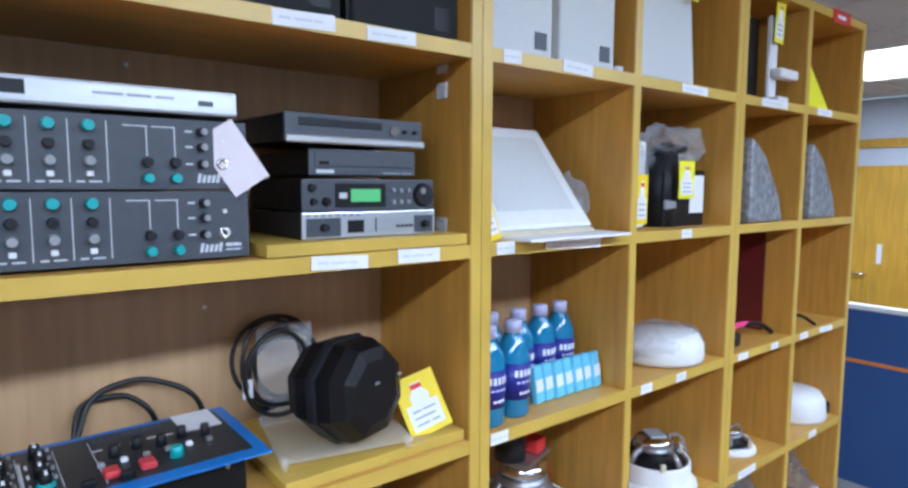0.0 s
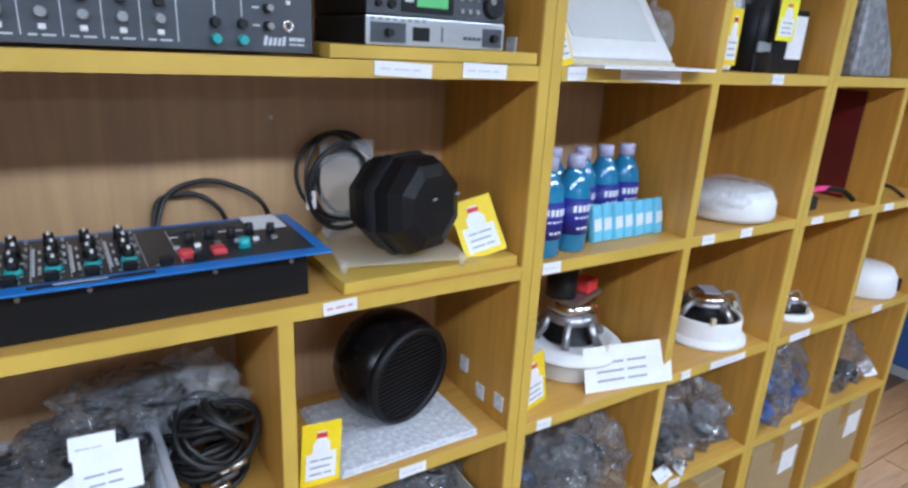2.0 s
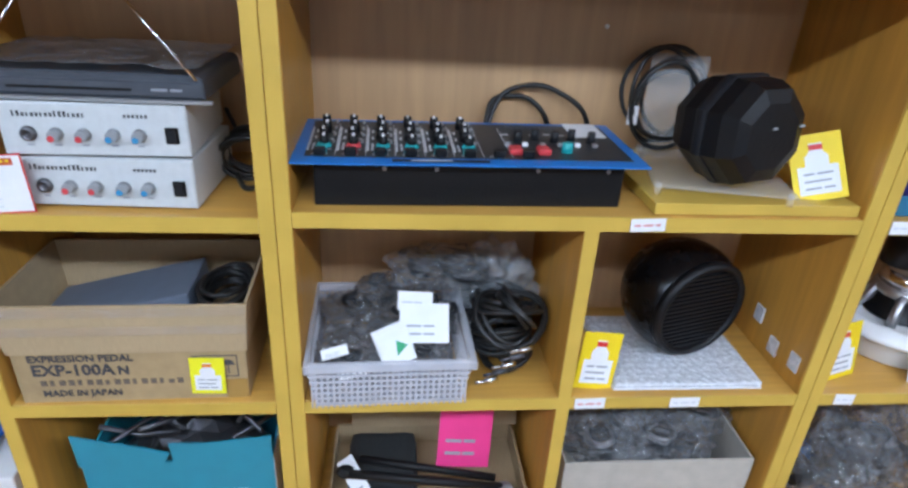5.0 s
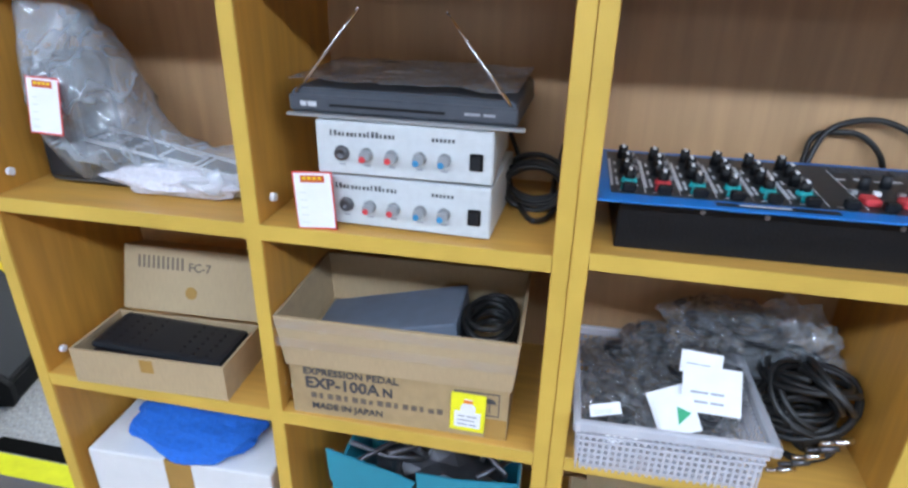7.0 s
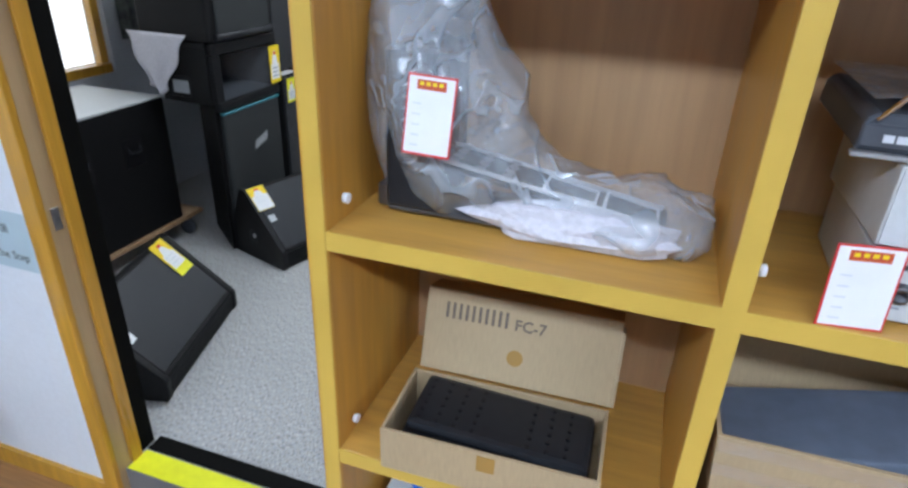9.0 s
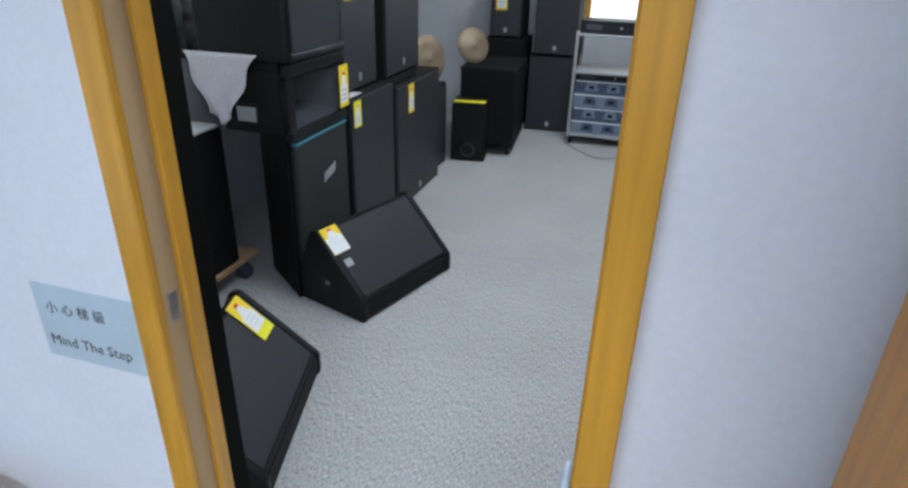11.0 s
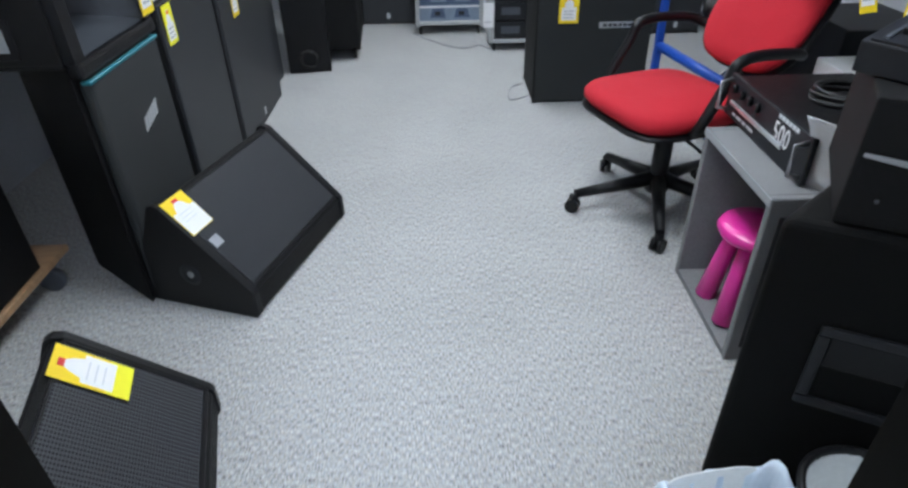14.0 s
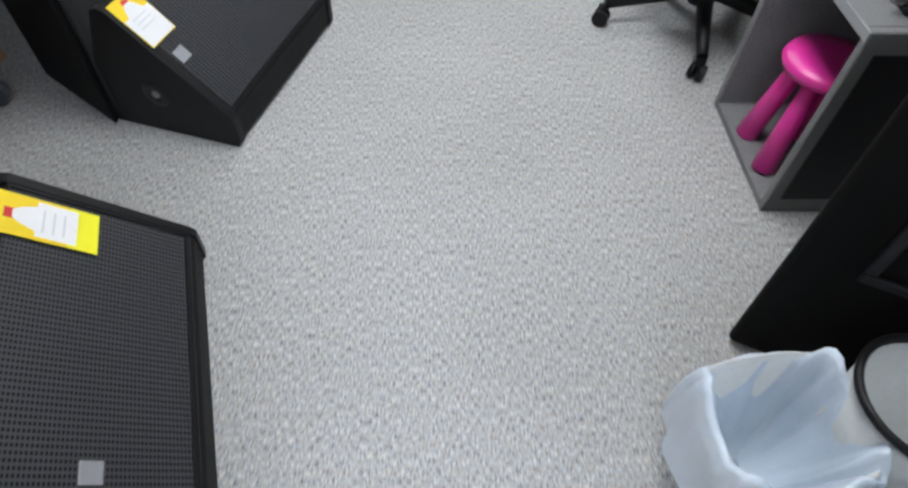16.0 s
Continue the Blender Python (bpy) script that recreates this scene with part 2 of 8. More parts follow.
PAPER = mat("white_paper", (0.78, 0.78, 0.79), 0.7, grain=0.04, scale=30, dirt=0.05)
PINKPAPER = mat("pale_pink_card", (0.74, 0.66, 0.68), 0.7, grain=0.04, scale=30, dirt=0.06)
INK = mat("dark_print", (0.05, 0.05, 0.055), 0.7)
GREYINK = mat("grey_print", (0.30, 0.31, 0.34), 0.7)
BROWNINK = mat("faded_brown_print", (0.13, 0.10, 0.075), 0.7)
PALEINK = mat("pale_print", (0.55, 0.57, 0.60), 0.6)
YELLOW = mat("yellow_card", (0.86, 0.62, 0.01), 0.55, grain=0.05, scale=20, dirt=0.06)
LEMON = mat("lemon_card", (0.85, 0.80, 0.02), 0.55, grain=0.05, scale=20, dirt=0.05)
RED = mat("red_print", (0.60, 0.03, 0.03), 0.55)
BRICKRED = mat("brick_red_print", (0.50, 0.08, 0.03), 0.55)
FADEDRED = mat("faded_red_print", (0.62, 0.22, 0.20), 0.6)
ORANGE = mat("orange_print", (0.75, 0.22, 0.03), 0.55)
HOTPINK = mat("hot_pink_paper", (0.90, 0.05, 0.25), 0.6, grain=0.04, scale=20, dirt=0.05)
CARDBOARD = mat("brown_cardboard", (0.38, 0.265, 0.135), 0.75, grain=0.10, scale=60, stretch=(1, 8, 1), bump=0.06, dirt=0.14)
PALECARD = mat("tan_cardboard", (0.43, 0.315, 0.18), 0.75, grain=0.08, scale=60, stretch=(8, 1, 1), bump=0.05, dirt=0.12)
WHITECARD = mat("white_carton", (0.70, 0.70, 0.70), 0.6, grain=0.04, scale=30, dirt=0.10)
GREYBOARD = mat("grey_board_carton", (0.46, 0.42, 0.36), 0.7, grain=0.08, scale=40, dirt=0.12)
TEALCARD = mat("teal_carton", (0.02, 0.25, 0.34), 0.5, grain=0.06, scale=30, dirt=0.12)
TAPE = mat("brown_parcel_tape", (0.36, 0.21, 0.06), 0.22, grain=0.08, scale=20)
BLUE = mat("blue_enamel", (0.01, 0.17, 0.52), 0.35, grain=0.06, scale=30, dirt=0.10)
RACKBLUE = mat("blue_rack_paint", (0.01, 0.075, 0.42), 0.4, grain=0.10, scale=40, dirt=0.18)
BLUECLOTH = mat("blue_cloth", (0.01, 0.13, 0.55), 0.8, grain=0.12, scale=90, bump=0.3, dirt=0.1)
PARTBLUE = mat("blue_partition_fabric", (0.03, 0.09, 0.26), 0.85, grain=0.12, scale=250, bump=0.3, dirt=0.06)
TEALKNOB = mat("teal_cap", (0.01, 0.33, 0.34), 0.4)
REDKNOB = mat("red_cap", (0.58, 0.05, 0.06), 0.4)
BLUEKNOB = mat("blue_cap", (0.03, 0.22, 0.42), 0.4)
GREYKNOB = mat("grey_cap", (0.27, 0.28, 0.29), 0.4)
REDFABRIC = mat("red_chair_fabric", (0.52, 0.008, 0.022), 0.85, grain=0.10, scale=300, bump=0.35, bumpscale=400, dirt=0.08)
PINK = mat("pink_plastic", (0.72, 0.03, 0.30), 0.32, grain=0.05, scale=20, dirt=0.06)
GREYBOX = mat("grey_box_carpet_lining", (0.20, 0.20, 0.205), 0.85, grain=0.15, scale=200, bump=0.3, dirt=0.12)
BRONZE = mat("cymbal_bronze", (0.36, 0.27, 0.18), 0.55, 0.45, grain=0.2, scale=6, dirt=0.3)
RUBBER = mat("black_rubber_cable", (0.012, 0.012, 0.012), 0.45, grain=0.1, scale=40)
LCD = mat("green_display", (0.10, 0.42, 0.16), 0.2, glow=0.35)
TEALSTRIPE = mat("teal_stripe", (0.01, 0.13, 0.16), 0.5)
CLOTHWHITE = mat("white_lace_cloth", (0.62, 0.60, 0.64), 0.9, grain=0.12, scale=140, bump=0.4, dirt=0.08)
LIGHTPANEL = mat("lit_diffuser", (1.0, 0.99, 0.96), 0.5, glow=4.0)
DAYGLOW = mat("bright_day_outside", (0.95, 0.98, 1.0), 0.8, glow=1.6)
FILM = film_mat("clear_plastic_film", (0.90, 0.95, 1.0), 0.18, 1.0, 15, 0.12, 0.42)
BAGFILM = film_mat("milky_plastic_bag", (0.86, 0.93, 1.0), 0.25, 0.7, 12, 0.15, 0.42)
FILMDARK = film_mat("clear_zip_bag", (0.92, 0.95, 1.0), 0.085, 1.3, 20, 0.07, 0.8)
FILMTHIN = film_mat("thin_clear_wrap", (0.75, 0.76, 0.78), 0.06, 0.3, 8, 0.10, 0.15)
BUBBLE = mat("bubble_wrap", (0.74, 0.75, 0.78), 0.25, grain=0.12, scale=110, bump=0.5, bumpscale=110, alpha=0.82)
BINBAG = mat("pale_blue_bin_liner", (0.66, 0.75, 0.85), 0.32, grain=0.08, scale=9, bump=0.6, bumpscale=20, alpha=0.85)
FOIL = mat("grey_antistatic_bag", (0.32, 0.33, 0.35), 0.4, 0.35, grain=0.4, scale=70, bump=0.8, bumpscale=45, dirt=0.2)
BASKETPL = mat("milky_basket_plastic", (0.72, 0.73, 0.79), 0.25, alpha=0.4, grain=0.05, scale=20)
ACRYLIC = mat("clear_acrylic", (0.88, 0.86, 0.84), 0.05, alpha=0.17)
LIQUID = mat("blue_liquid_bottle", (0.008, 0.19, 0.36), 0.10, grain=0.1, scale=10, coat=0.4)
NAVY = mat("navy_label", (0.012, 0.02, 0.22), 0.4)
LILAC = mat("lilac_cap", (0.46, 0.45, 0.62), 0.4)
MIXERFACE = mat("dark_screened_panel", (0.030, 0.034, 0.038), 0.4, grain=0.3, scale=90, dirt=0.15)
SKYPACK = mat("sky_blue_sachet", (0.16, 0.56, 0.74), 0.35, grain=0.1, scale=30, dirt=0.08)
GREENPL = mat("green_plastic", (0.02, 0.62, 0.10), 0.4)
WOODLIP = mat("raw_plywood", (0.36, 0.22, 0.12), 0.6, grain=0.2, scale=12, stretch=(6, 1, 1), dirt=0.1)
PATTERN = mat("grey_leaf_curtain", (0.20, 0.21, 0.19), 0.85, grain=0.75, scale=14, second=(0.03, 0.03, 0.03), dirt=0.2)
GREYMETAL = mat("grey_cart_paint", (0.38, 0.39, 0.39), 0.45, grain=0.1, scale=40, dirt=0.15)
NAVYBOX = mat("blue_grey_carton", (0.06, 0.09, 0.15), 0.5, grain=0.12, scale=12, dirt=0.12)
ICEBOX = mat("ice_blue_carton", (0.18, 0.23, 0.30), 0.5, grain=0.12, scale=12, dirt=0.12)
SPEAKERGREY = mat("light_grey_speaker", (0.60, 0.58, 0.53), 0.5, grain=0.05, scale=60, dirt=0.08)
SPEAKERCLOTH = mat("pale_speaker_cloth", (0.60, 0.61, 0.60), 0.8, grain=0.05, scale=300, bump=0.2, dirt=0.05)
GLASS = mat("window_glass", (0.9, 0.95, 0.95), 0.03, alpha=0.12)
SIGNBLUE = mat("pale_blue_sign", (0.52, 0.66, 0.72), 0.4, grain=0.1, scale=6, dirt=0.05)


# ---- mesh helpers ----
def box(bm, x0, x1, y0, y1, z0, z1, bevel=0.0, seg=1):
    vs = [bm.verts.new((x, y, z)) for x in (x0, x1) for y in (y0, y1) for z in (z0, z1)]
    fs = [bm.faces.new([vs[i] for i in q]) for q in ((0, 1, 3, 2), (4, 6, 7, 5), (0, 4, 5, 1), (2, 3, 7, 6), (0, 2, 6, 4), (1, 5, 7, 3))]
    if bevel:
        bmesh.ops.bevel(bm, geom=list({e for f in fs for e in f.edges}), offset=bevel, segments=seg, affect="EDGES", profile=0.6)
    return bm


def prism(bm, outline, y0, y1, bevel=0.0, seg=2):
    """An outline in x and z, drawn out along y."""
    a = [bm.verts.new((x, y0, z)) for x, z in outline]
    b = [bm.verts.new((x, y1, z)) for x, z in outline]
    k = len(a)
    fs = [bm.faces.new(a), bm.faces.new(b[::-1])]
    fs += [bm.faces.new((a[i], b[i], b[(i + 1) % k], a[(i + 1) % k])) for i in range(k)]
    bmesh.ops.recalc_face_normals(bm, faces=fs)
    if bevel:
        bmesh.ops.bevel(bm, geom=list({e for f in fs for e in f.edges}), offset=bevel, segments=seg, affect="EDGES", profile=0.6)
    return bm


def lathe(bm, profile, seg=24, m=None):
    """A profile of radius and height, turned about z, then moved by m."""
    m = m or Matrix()
    rings = []
    for r, z in profile:
        if r < 1e-5:
            rings.append([bm.verts.new(m @ Vector((0, 0, z)))])
        else:
            rings.append([bm.verts.new(m @ Vector((r * math.cos(2 * math.pi * i / seg), r * math.sin(2 * math.pi * i / seg), z))) for i in range(seg)])
    for a, b in zip(rings, rings[1:]):
        for i in range(seg):
            j = (i + 1) % seg
            q = [a[i % len(a)], a[j % len(a)], b[j % len(b)], b[i % len(b)]]
            q = [v for n, v in enumerate(q) if v not in q[:n]]
            if len(q) > 2:
                f = bm.faces.new(q)
                f.smooth = True
    return bm


def cyl(bm, r, h, m=None, seg=16, r2=None):
    """A closed cylinder or cone from z = 0 to h, moved by m."""
    r2 = r if r2 is None else r2
    m = m or Matrix()
    a = [bm.verts.new(m @ Vector((r * math.cos(2 * math.pi * i / seg), r * math.sin(2 * math.pi * i / seg), 0))) for i in range(seg)]
    b = [bm.verts.new(m @ Vector((r2 * math.cos(2 * math.pi * i / seg), r2 * math.sin(2 * math.pi * i / seg), h))) for i in range(seg)]
    bm.faces.new(a[::-1]), bm.faces.new(b)
    for i in range(seg):
        bm.faces.new((a[i], a[(i + 1) % seg], b[(i + 1) % seg], b[i])).smooth = seg > 8
    return bm


def tube(bm, pts, r, seg=8):
    """A round cable or rod along points."""
    pts = [Vector(p) for p in pts]
    rings = []
    up = Vector((0.13, 0.21, 0.97)).normalized()
    for i, p in enumerate(pts):
        d = (pts[min(i + 1, len(pts) - 1)] - pts[max(i - 1, 0)]).normalized()
        s = d.cross(up)
        s = s.normalized() if s.length > 1e-4 else Vector((1, 0, 0))
        t = s.cross(d).normalized()
        rr = r[i] if isinstance(r, (list, tuple)) else r
        rings.append([bm.verts.new(p + rr * (math.cos(2 * math.pi * k / seg) * s + math.sin(2 * math.pi * k / seg) * t)) for k in range(seg)])
    for a, b in zip(rings, rings[1:]):
        for k in range(seg):
            bm.faces.new((a[k], a[(k + 1) % seg], b[(k + 1) % seg], b[k])).smooth = True
    bm.faces.new(rings[0][::-1]), bm.faces.new(rings[-1])
    bmesh.ops.recalc_face_normals(bm, faces=bm.faces[:])
    return bm


def curve_pts(pts, n=10):
    """A smooth run through points."""
    pts = [Vector(p) for p in pts]
    out = []
    for i in range(len(pts) - 1):
        a, b, c, d = pts[max(i - 1, 0)], pts[i], pts[i + 1], pts[min(i + 2, len(pts) - 1)]
        for k in range(n):
            t = k / n
            out.append(0.5 * ((2 * b) + (c - a) * t + (2 * a - 5 * b + 4 * c - d) * t * t + (3 * b - a - 3 * c + d) * t ** 3))
    return out + [pts[-1]]


def coil_pts(cx, cy, cz, r, turns, seed=0, lift=0.006, squash=1.0, flat=True):
    rnd = random.Random(seed)
    out = []
    ph = rnd.random() * 6
    for i in range(int(turns * 22)):
        a = 2 * math.pi * i / 22
        k = r * (1 + 0.10 * math.sin(a * 0.37 + ph) + rnd.uniform(-0.02, 0.02))
        u, v, w = k * math.cos(a), squash * k * math.sin(a), lift * i / 22 + 0.003 * math.sin(a * 1.7 + ph)
        out.append((cx + u, cy + v, cz + w) if flat else (cx + u, cy + w, cz + v))
    return out


def blob(bm, c, size, seed, rough=0.35, freq=2.2, sub=3):
    """A crumpled lump: a sphere pushed in and out by noise, flat where it lies."""
    res = bmesh.ops.create_icosphere(bm, subdivisions=sub, radius=1.0)
    off = Vector((seed * 3.7, seed * 1.3, seed * 2.1))
    for v in res["verts"]:
        d = v.co.normalized()
        k = 1 + rough * noise.noise(d * freq + off) + rough * 0.5 * noise.noise(d * freq * 2.7 + off)
        p = d * k
        p.z = max(p.z, -0.86)
        v.co = Vector((c[0] + p.x * size[0], c[1] + p.y * size[1], c[2] + (p.z + 0.86) * size[2]))
    return bm


def sheet(bm, w, h, nx=8, ny=8, f=None, thick=0.0012):
    """A thin sheet in x and z, bent by f(u, v) to a shift in x, y, z, with a real thickness."""
    f = f or (lambda u, v: (0, 0, 0))
    rows = []
    for side in (0, 1):
        g = []
        for j in range(ny + 1):
            line = []
            for i in range(nx + 1):
                u, v = i / nx, j / ny
                dx, dy, dz = f(u, v)
                line.append(bm.verts.new(((u - 0.5) * w + dx, dy + side * thick, v * h + dz)))
            g.append(line)
        rows.append(g)
    for side, g in enumerate(rows):
        for j in range(ny):
            for i in range(nx):
                q = (g[j][i], g[j][i + 1], g[j + 1][i + 1], g[j + 1][i])
                bm.faces.new(q if side == 0 else q[::-1]).smooth = True
    rim = lambda g: [g[0][i] for i in range(nx)] + [g[j][nx] for j in range(ny)] + [g[ny][i] for i in range(nx, 0, -1)] + [g[j][0] for j in range(ny, 0, -1)]
    a, b = rim(rows[0]), rim(rows[1])
    for i in range(len(a)):
        bm.faces.new((a[i], b[i], b[(i + 1) % len(a)], a[(i + 1) % len(a)]))
    return bm


def mesh_of(name, bm, material):
    me = bpy.data.meshes.new(name)
    bm.to_mesh(me)
    bm.free()
    me.materials.append(material)
    return me


def part(name, bm, material, parent, label="", m=None):
    """Links a bmesh as one mesh object under a thing or a part."""
    ob = new(name, mesh_of(name, bm, material))
    ob.parent = parent
    if m:
        ob.matrix_basis = m
    return tagged(ob, label) if label else ob


def thing(name, label, category, m=None, group="", kind=""):
    ob = new(name)
    ob.empty_display_size = 0.05
    ob.matrix_basis = m or Matrix()
    return tagged(ob, label, category, group, kind)


def solo(name, bm, material, label, category, m=None, group="", kind=""):
    ob = new(name, mesh_of(name, bm, material))
    ob.matrix_basis = m or Matrix()
    return tagged(ob, label, category, group, kind)


def B():
    return bmesh.new()


def lettering(name, text, size, material, parent, m, depth=0.0004, align="LEFT", label="", bold=0.0):
    """Flat raised letters; the text reads along x and stands in x and z, facing -y."""
    cu = bpy.data.curves.new(name, "FONT")
    cu.body, cu.size, cu.extrude, cu.align_x, cu.resolution_u, cu.offset = text, size, depth, align, 2, bold
    tmp = bpy.data.objects.new(name, cu)
    scene.collection.objects.link(tmp)
    bpy.context.view_layer.update()
    me = bpy.data.meshes.new_from_object(tmp.evaluated_get(bpy.context.evaluated_depsgraph_get()))
    bpy.data.objects.remove(tmp)
    me.materials.clear()
    me.materials.append(material)
    ob = new(name, me)
    ob.parent = parent
    ob.matrix_basis = m @ pose(0, 0, 0, 90, 0, 0)
    return tagged(ob, label) if label else ob


def knob(bm, x, y, z, r, h, d=(0, -1, 0), seg=12):
    q = Vector(d).to_track_quat("Z", "Y").to_matrix().to_4x4()
    cyl(bm, r, h, Matrix.Translation((x, y, z)) @ q, seg, r * 0.82)


def bars(bm, x0, z0, widths, h, y, gap=0.004):
    """A run of small printed blocks on a face that looks to -y."""
    x = x0
    for w in widths:
        box(bm, x, x + w, y - 0.0006, y, z0, z0 + h)
        x += w + gap
    return bm


# ---- the large structure ----
def slab(name, x0, x1, y0, y1, z0, z1, material, label="", category="wall"):
    return solo(name, box(B(), x0, x1, y0, y1, z0, z1), material, label, category, kind="structure")


WALL_Y, INNER_Y = 1.25, 1.42
DOOR_L, DOOR_R, DOOR_TOP = -2.17, -1.41, 1.96
RX0, RX1, RY0, RY1 = -4.2, 6.4, -5.0, 5.2

slab("floor_showroom", RX0, RX1, RY0, RY1, -STEP - 0.1, -STEP - 0.012, JOINT, "dark base under the showroom's wood laminate planks", "floor")
slab("floor_carpet", -3.9, 0.9, 1.30, 6.75, -0.012, 0.0, CARPET, "grey flecked loop carpet of the store room", "floor")
slab("floor_carpet_base", -3.9, 0.9, 1.3, 6.75, -STEP - 0.01, -0.012, GREYBOX, "raised base under the carpeted store room floor", "floor")
slab("wall_left_of_door", RX0, DOOR_L - 0.03, WALL_Y, INNER_Y, -STEP, CEIL, WHITEWALL, "white painted wall beside the store room door")
slab("wall_behind_shelves", DOOR_R + 0.03, 2.2, WALL_Y, INNER_Y, -STEP, CEIL, WHITEWALL, "white painted wall behind the shelf units")
slab("wall_over_door", DOOR_L - 0.03, DOOR_R + 0.03, WALL_Y, INNER_Y, DOOR_TOP + 0.03, CEIL, WHITEWALL, "white painted wall over the door")
slab("wall_west", RX0 - 0.1, RX0, RY0, WALL_Y, -STEP, CEIL, WHITEWALL, "white painted end wall")
slab("wall_south", RX0, RX1, RY0 - 0.1, RY0, -STEP, CEIL, WHITEWALL, "white painted wall across the showroom")
slab("wall_east", RX1, RX1 + 0.1, RY0, RY1, -STEP, CEIL, GREYWALL, "pale grey far wall of the office")
slab("wall_north_office", 2.2, RX1, RY1, RY1 + 0.1, -STEP, CEIL, WHITEWALL, "white painted office wall")
slab("wall_office_return", 2.1, 2.2, INNER_Y, RY1, -STEP, CEIL, WHITEWALL, "white painted return wall behind the shelf units")
slab("wall_store_right", 0.9, 1.0, INNER_Y, 6.75, 0, CEIL, GREYWALL, "pale grey store room wall behind the blue rack")


def wall_with_opening(name, along, at, thick, lo, hi, a, b, z0, z1, material, label):
    """A wall along x or y with one window opening from a to b and z0 to z1."""
    bm = B()
    for p, q, r, s in ((lo, a, 0, CEIL), (b, hi, 0, CEIL), (a, b, 0, z0), (a, b, z1, CEIL)):
        box(bm, p, q, at, at + thick, r, s) if along == "x" else box(bm, at, at + thick, p, q, r, s)
    return solo(name, bm, material, label, "wall", kind="structure")


wall_with_opening("wall_store_back", "x", 6.62, 0.12, -3.9, 0.9, -2.05, 0.3, 0.82, 1.85, GREYWALL, "pale grey store room back wall with a wide window")
wall_with_opening("wall_store_left", "y", -3.84, 0.14, INNER_Y, 6.62, 1.95, 2.98, 0.78, 1.9, GREYWALL, "pale grey store room side wall with a window")


def window(name, along, at, a, b, z0, z1, label, n):
    w = thing(name, label, "window", kind="structure")
    d = 0.05

    def bar(nm, p, q, r, s, e=0.0):
        bm = box(B(), p, q, at - e, at + d + e, r, s, 0.004) if along == "x" else box(B(), at - e, at + d + e, p, q, r, s, 0.004)
        part(nm, bm, FRAMEWOOD, w)
    t = 0.05
    bar("window_frame", a, a + t, z0 + t, z1 - t), bar("window_frame", b - t, b, z0 + t, z1 - t)
    bar("window_frame", a, b, z1 - t, z1), bar("window_sill", a, b, z0, z0 + t, 0.02)
    for i in range(1, n):
        x = a + (b - a) * i / n
        bar("mullion", x - 0.02, x + 0.02, z0 + t, z1 - t)
    for i in range(n):
        p, q = a + (b - a) * i / n + 0.02, a + (b - a) * (i + 1) / n - 0.02
        bm = box(B(), p, q, at + 0.02, at + 0.026, z0 + t, z1 - t) if along == "x" else box(B(), at + 0.02, at + 0.026, p, q, z0 + t, z1 - t)
        pane = part("pane", bm, GLASS, w)
        pane.visible_shadow = False


window("window_1", "x", 6.64, -2.05, 0.3, 0.82, 1.85, "bright varnished wood window over the back racks", 3)
window("window_2", "y", -3.78, 1.95, 2.98, 0.78, 1.9, "bright varnished wood window beside the road case", 2)
solo("backdrop_back", box(B(), -4.5, 2.5, 8.6, 8.62, -1.5, 4), DAYGLOW, "bright overcast daylight outside the back window", "backdrop", kind="structure")
solo("backdrop_side", box(B(), -6.02, -6.0, 0, 5, -1.5, 4), DAYGLOW, "bright overcast daylight outside the side window", "backdrop", kind="structure")

# ceilings, with the tile grid in the one mesh
for nm, x0, x1, y0, y1 in (("ceiling_showroom", RX0, RX1, RY0, WALL_Y), ("ceiling_office", 2.2, RX1, WALL_Y, RY1), ("ceiling_store", -3.9, 0.9, WALL_Y, 6.75)):
    bm = box(B(), x0, x1, y0, y1, CEIL + 0.006, CEIL + 0.08)
    x = math.ceil(x0 / 0.6) * 0.6
    while x < x1:
        box(bm, x - 0.012, x + 0.012, y0, y1, CEIL - 0.002, CEIL + 0.008)
        x += 0.6
    y = math.ceil(y0 / 0.6) * 0.6
    while y < y1:
        box(bm, x0, x1, y - 0.012, y + 0.012, CEIL - 0.001, CEIL + 0.007)
        y += 0.6
    solo(nm, bm, CEILM, "suspended ceiling of pale mineral boards in a metal grid", "ceiling", kind="structure")
# The rear showroom pair only houses the added fill lamps.
for i, (lx, ly) in enumerate(SHOW_LAMPS + STORE_LAMPS):
    sx, sy = (1.15, 0.22 if -1 < ly < 0 else 0.56) if i < len(SHOW_LAMPS) else (0.56, 1.15)
    c = thing("ceiling_light", "lit square diffuser panel set in the ceiling grid, the rear showroom pair added as fill", "ceiling light", Matrix.Translation((lx, ly, CEIL)), "ceiling lights")
    bm = B()
    for s in (-1, 1):
        box(bm, s * (sx / 2 + 0.015) - 0.015, s * (sx / 2 + 0.015) + 0.015, -sy / 2 - 0.03, sy / 2 + 0.03, -0.018, 0.004)
        box(bm, -sx / 2, sx / 2, s * (sy / 2 + 0.015) - 0.015, s * (sy / 2 + 0.015) + 0.015, -0.018, 0.004)
    part("frame", bm, WHITEPL, c)
    part("diffuser", box(B(), -sx / 2, sx / 2, -sy / 2, sy / 2, -0.010, -0.004), LIGHTPANEL, c)

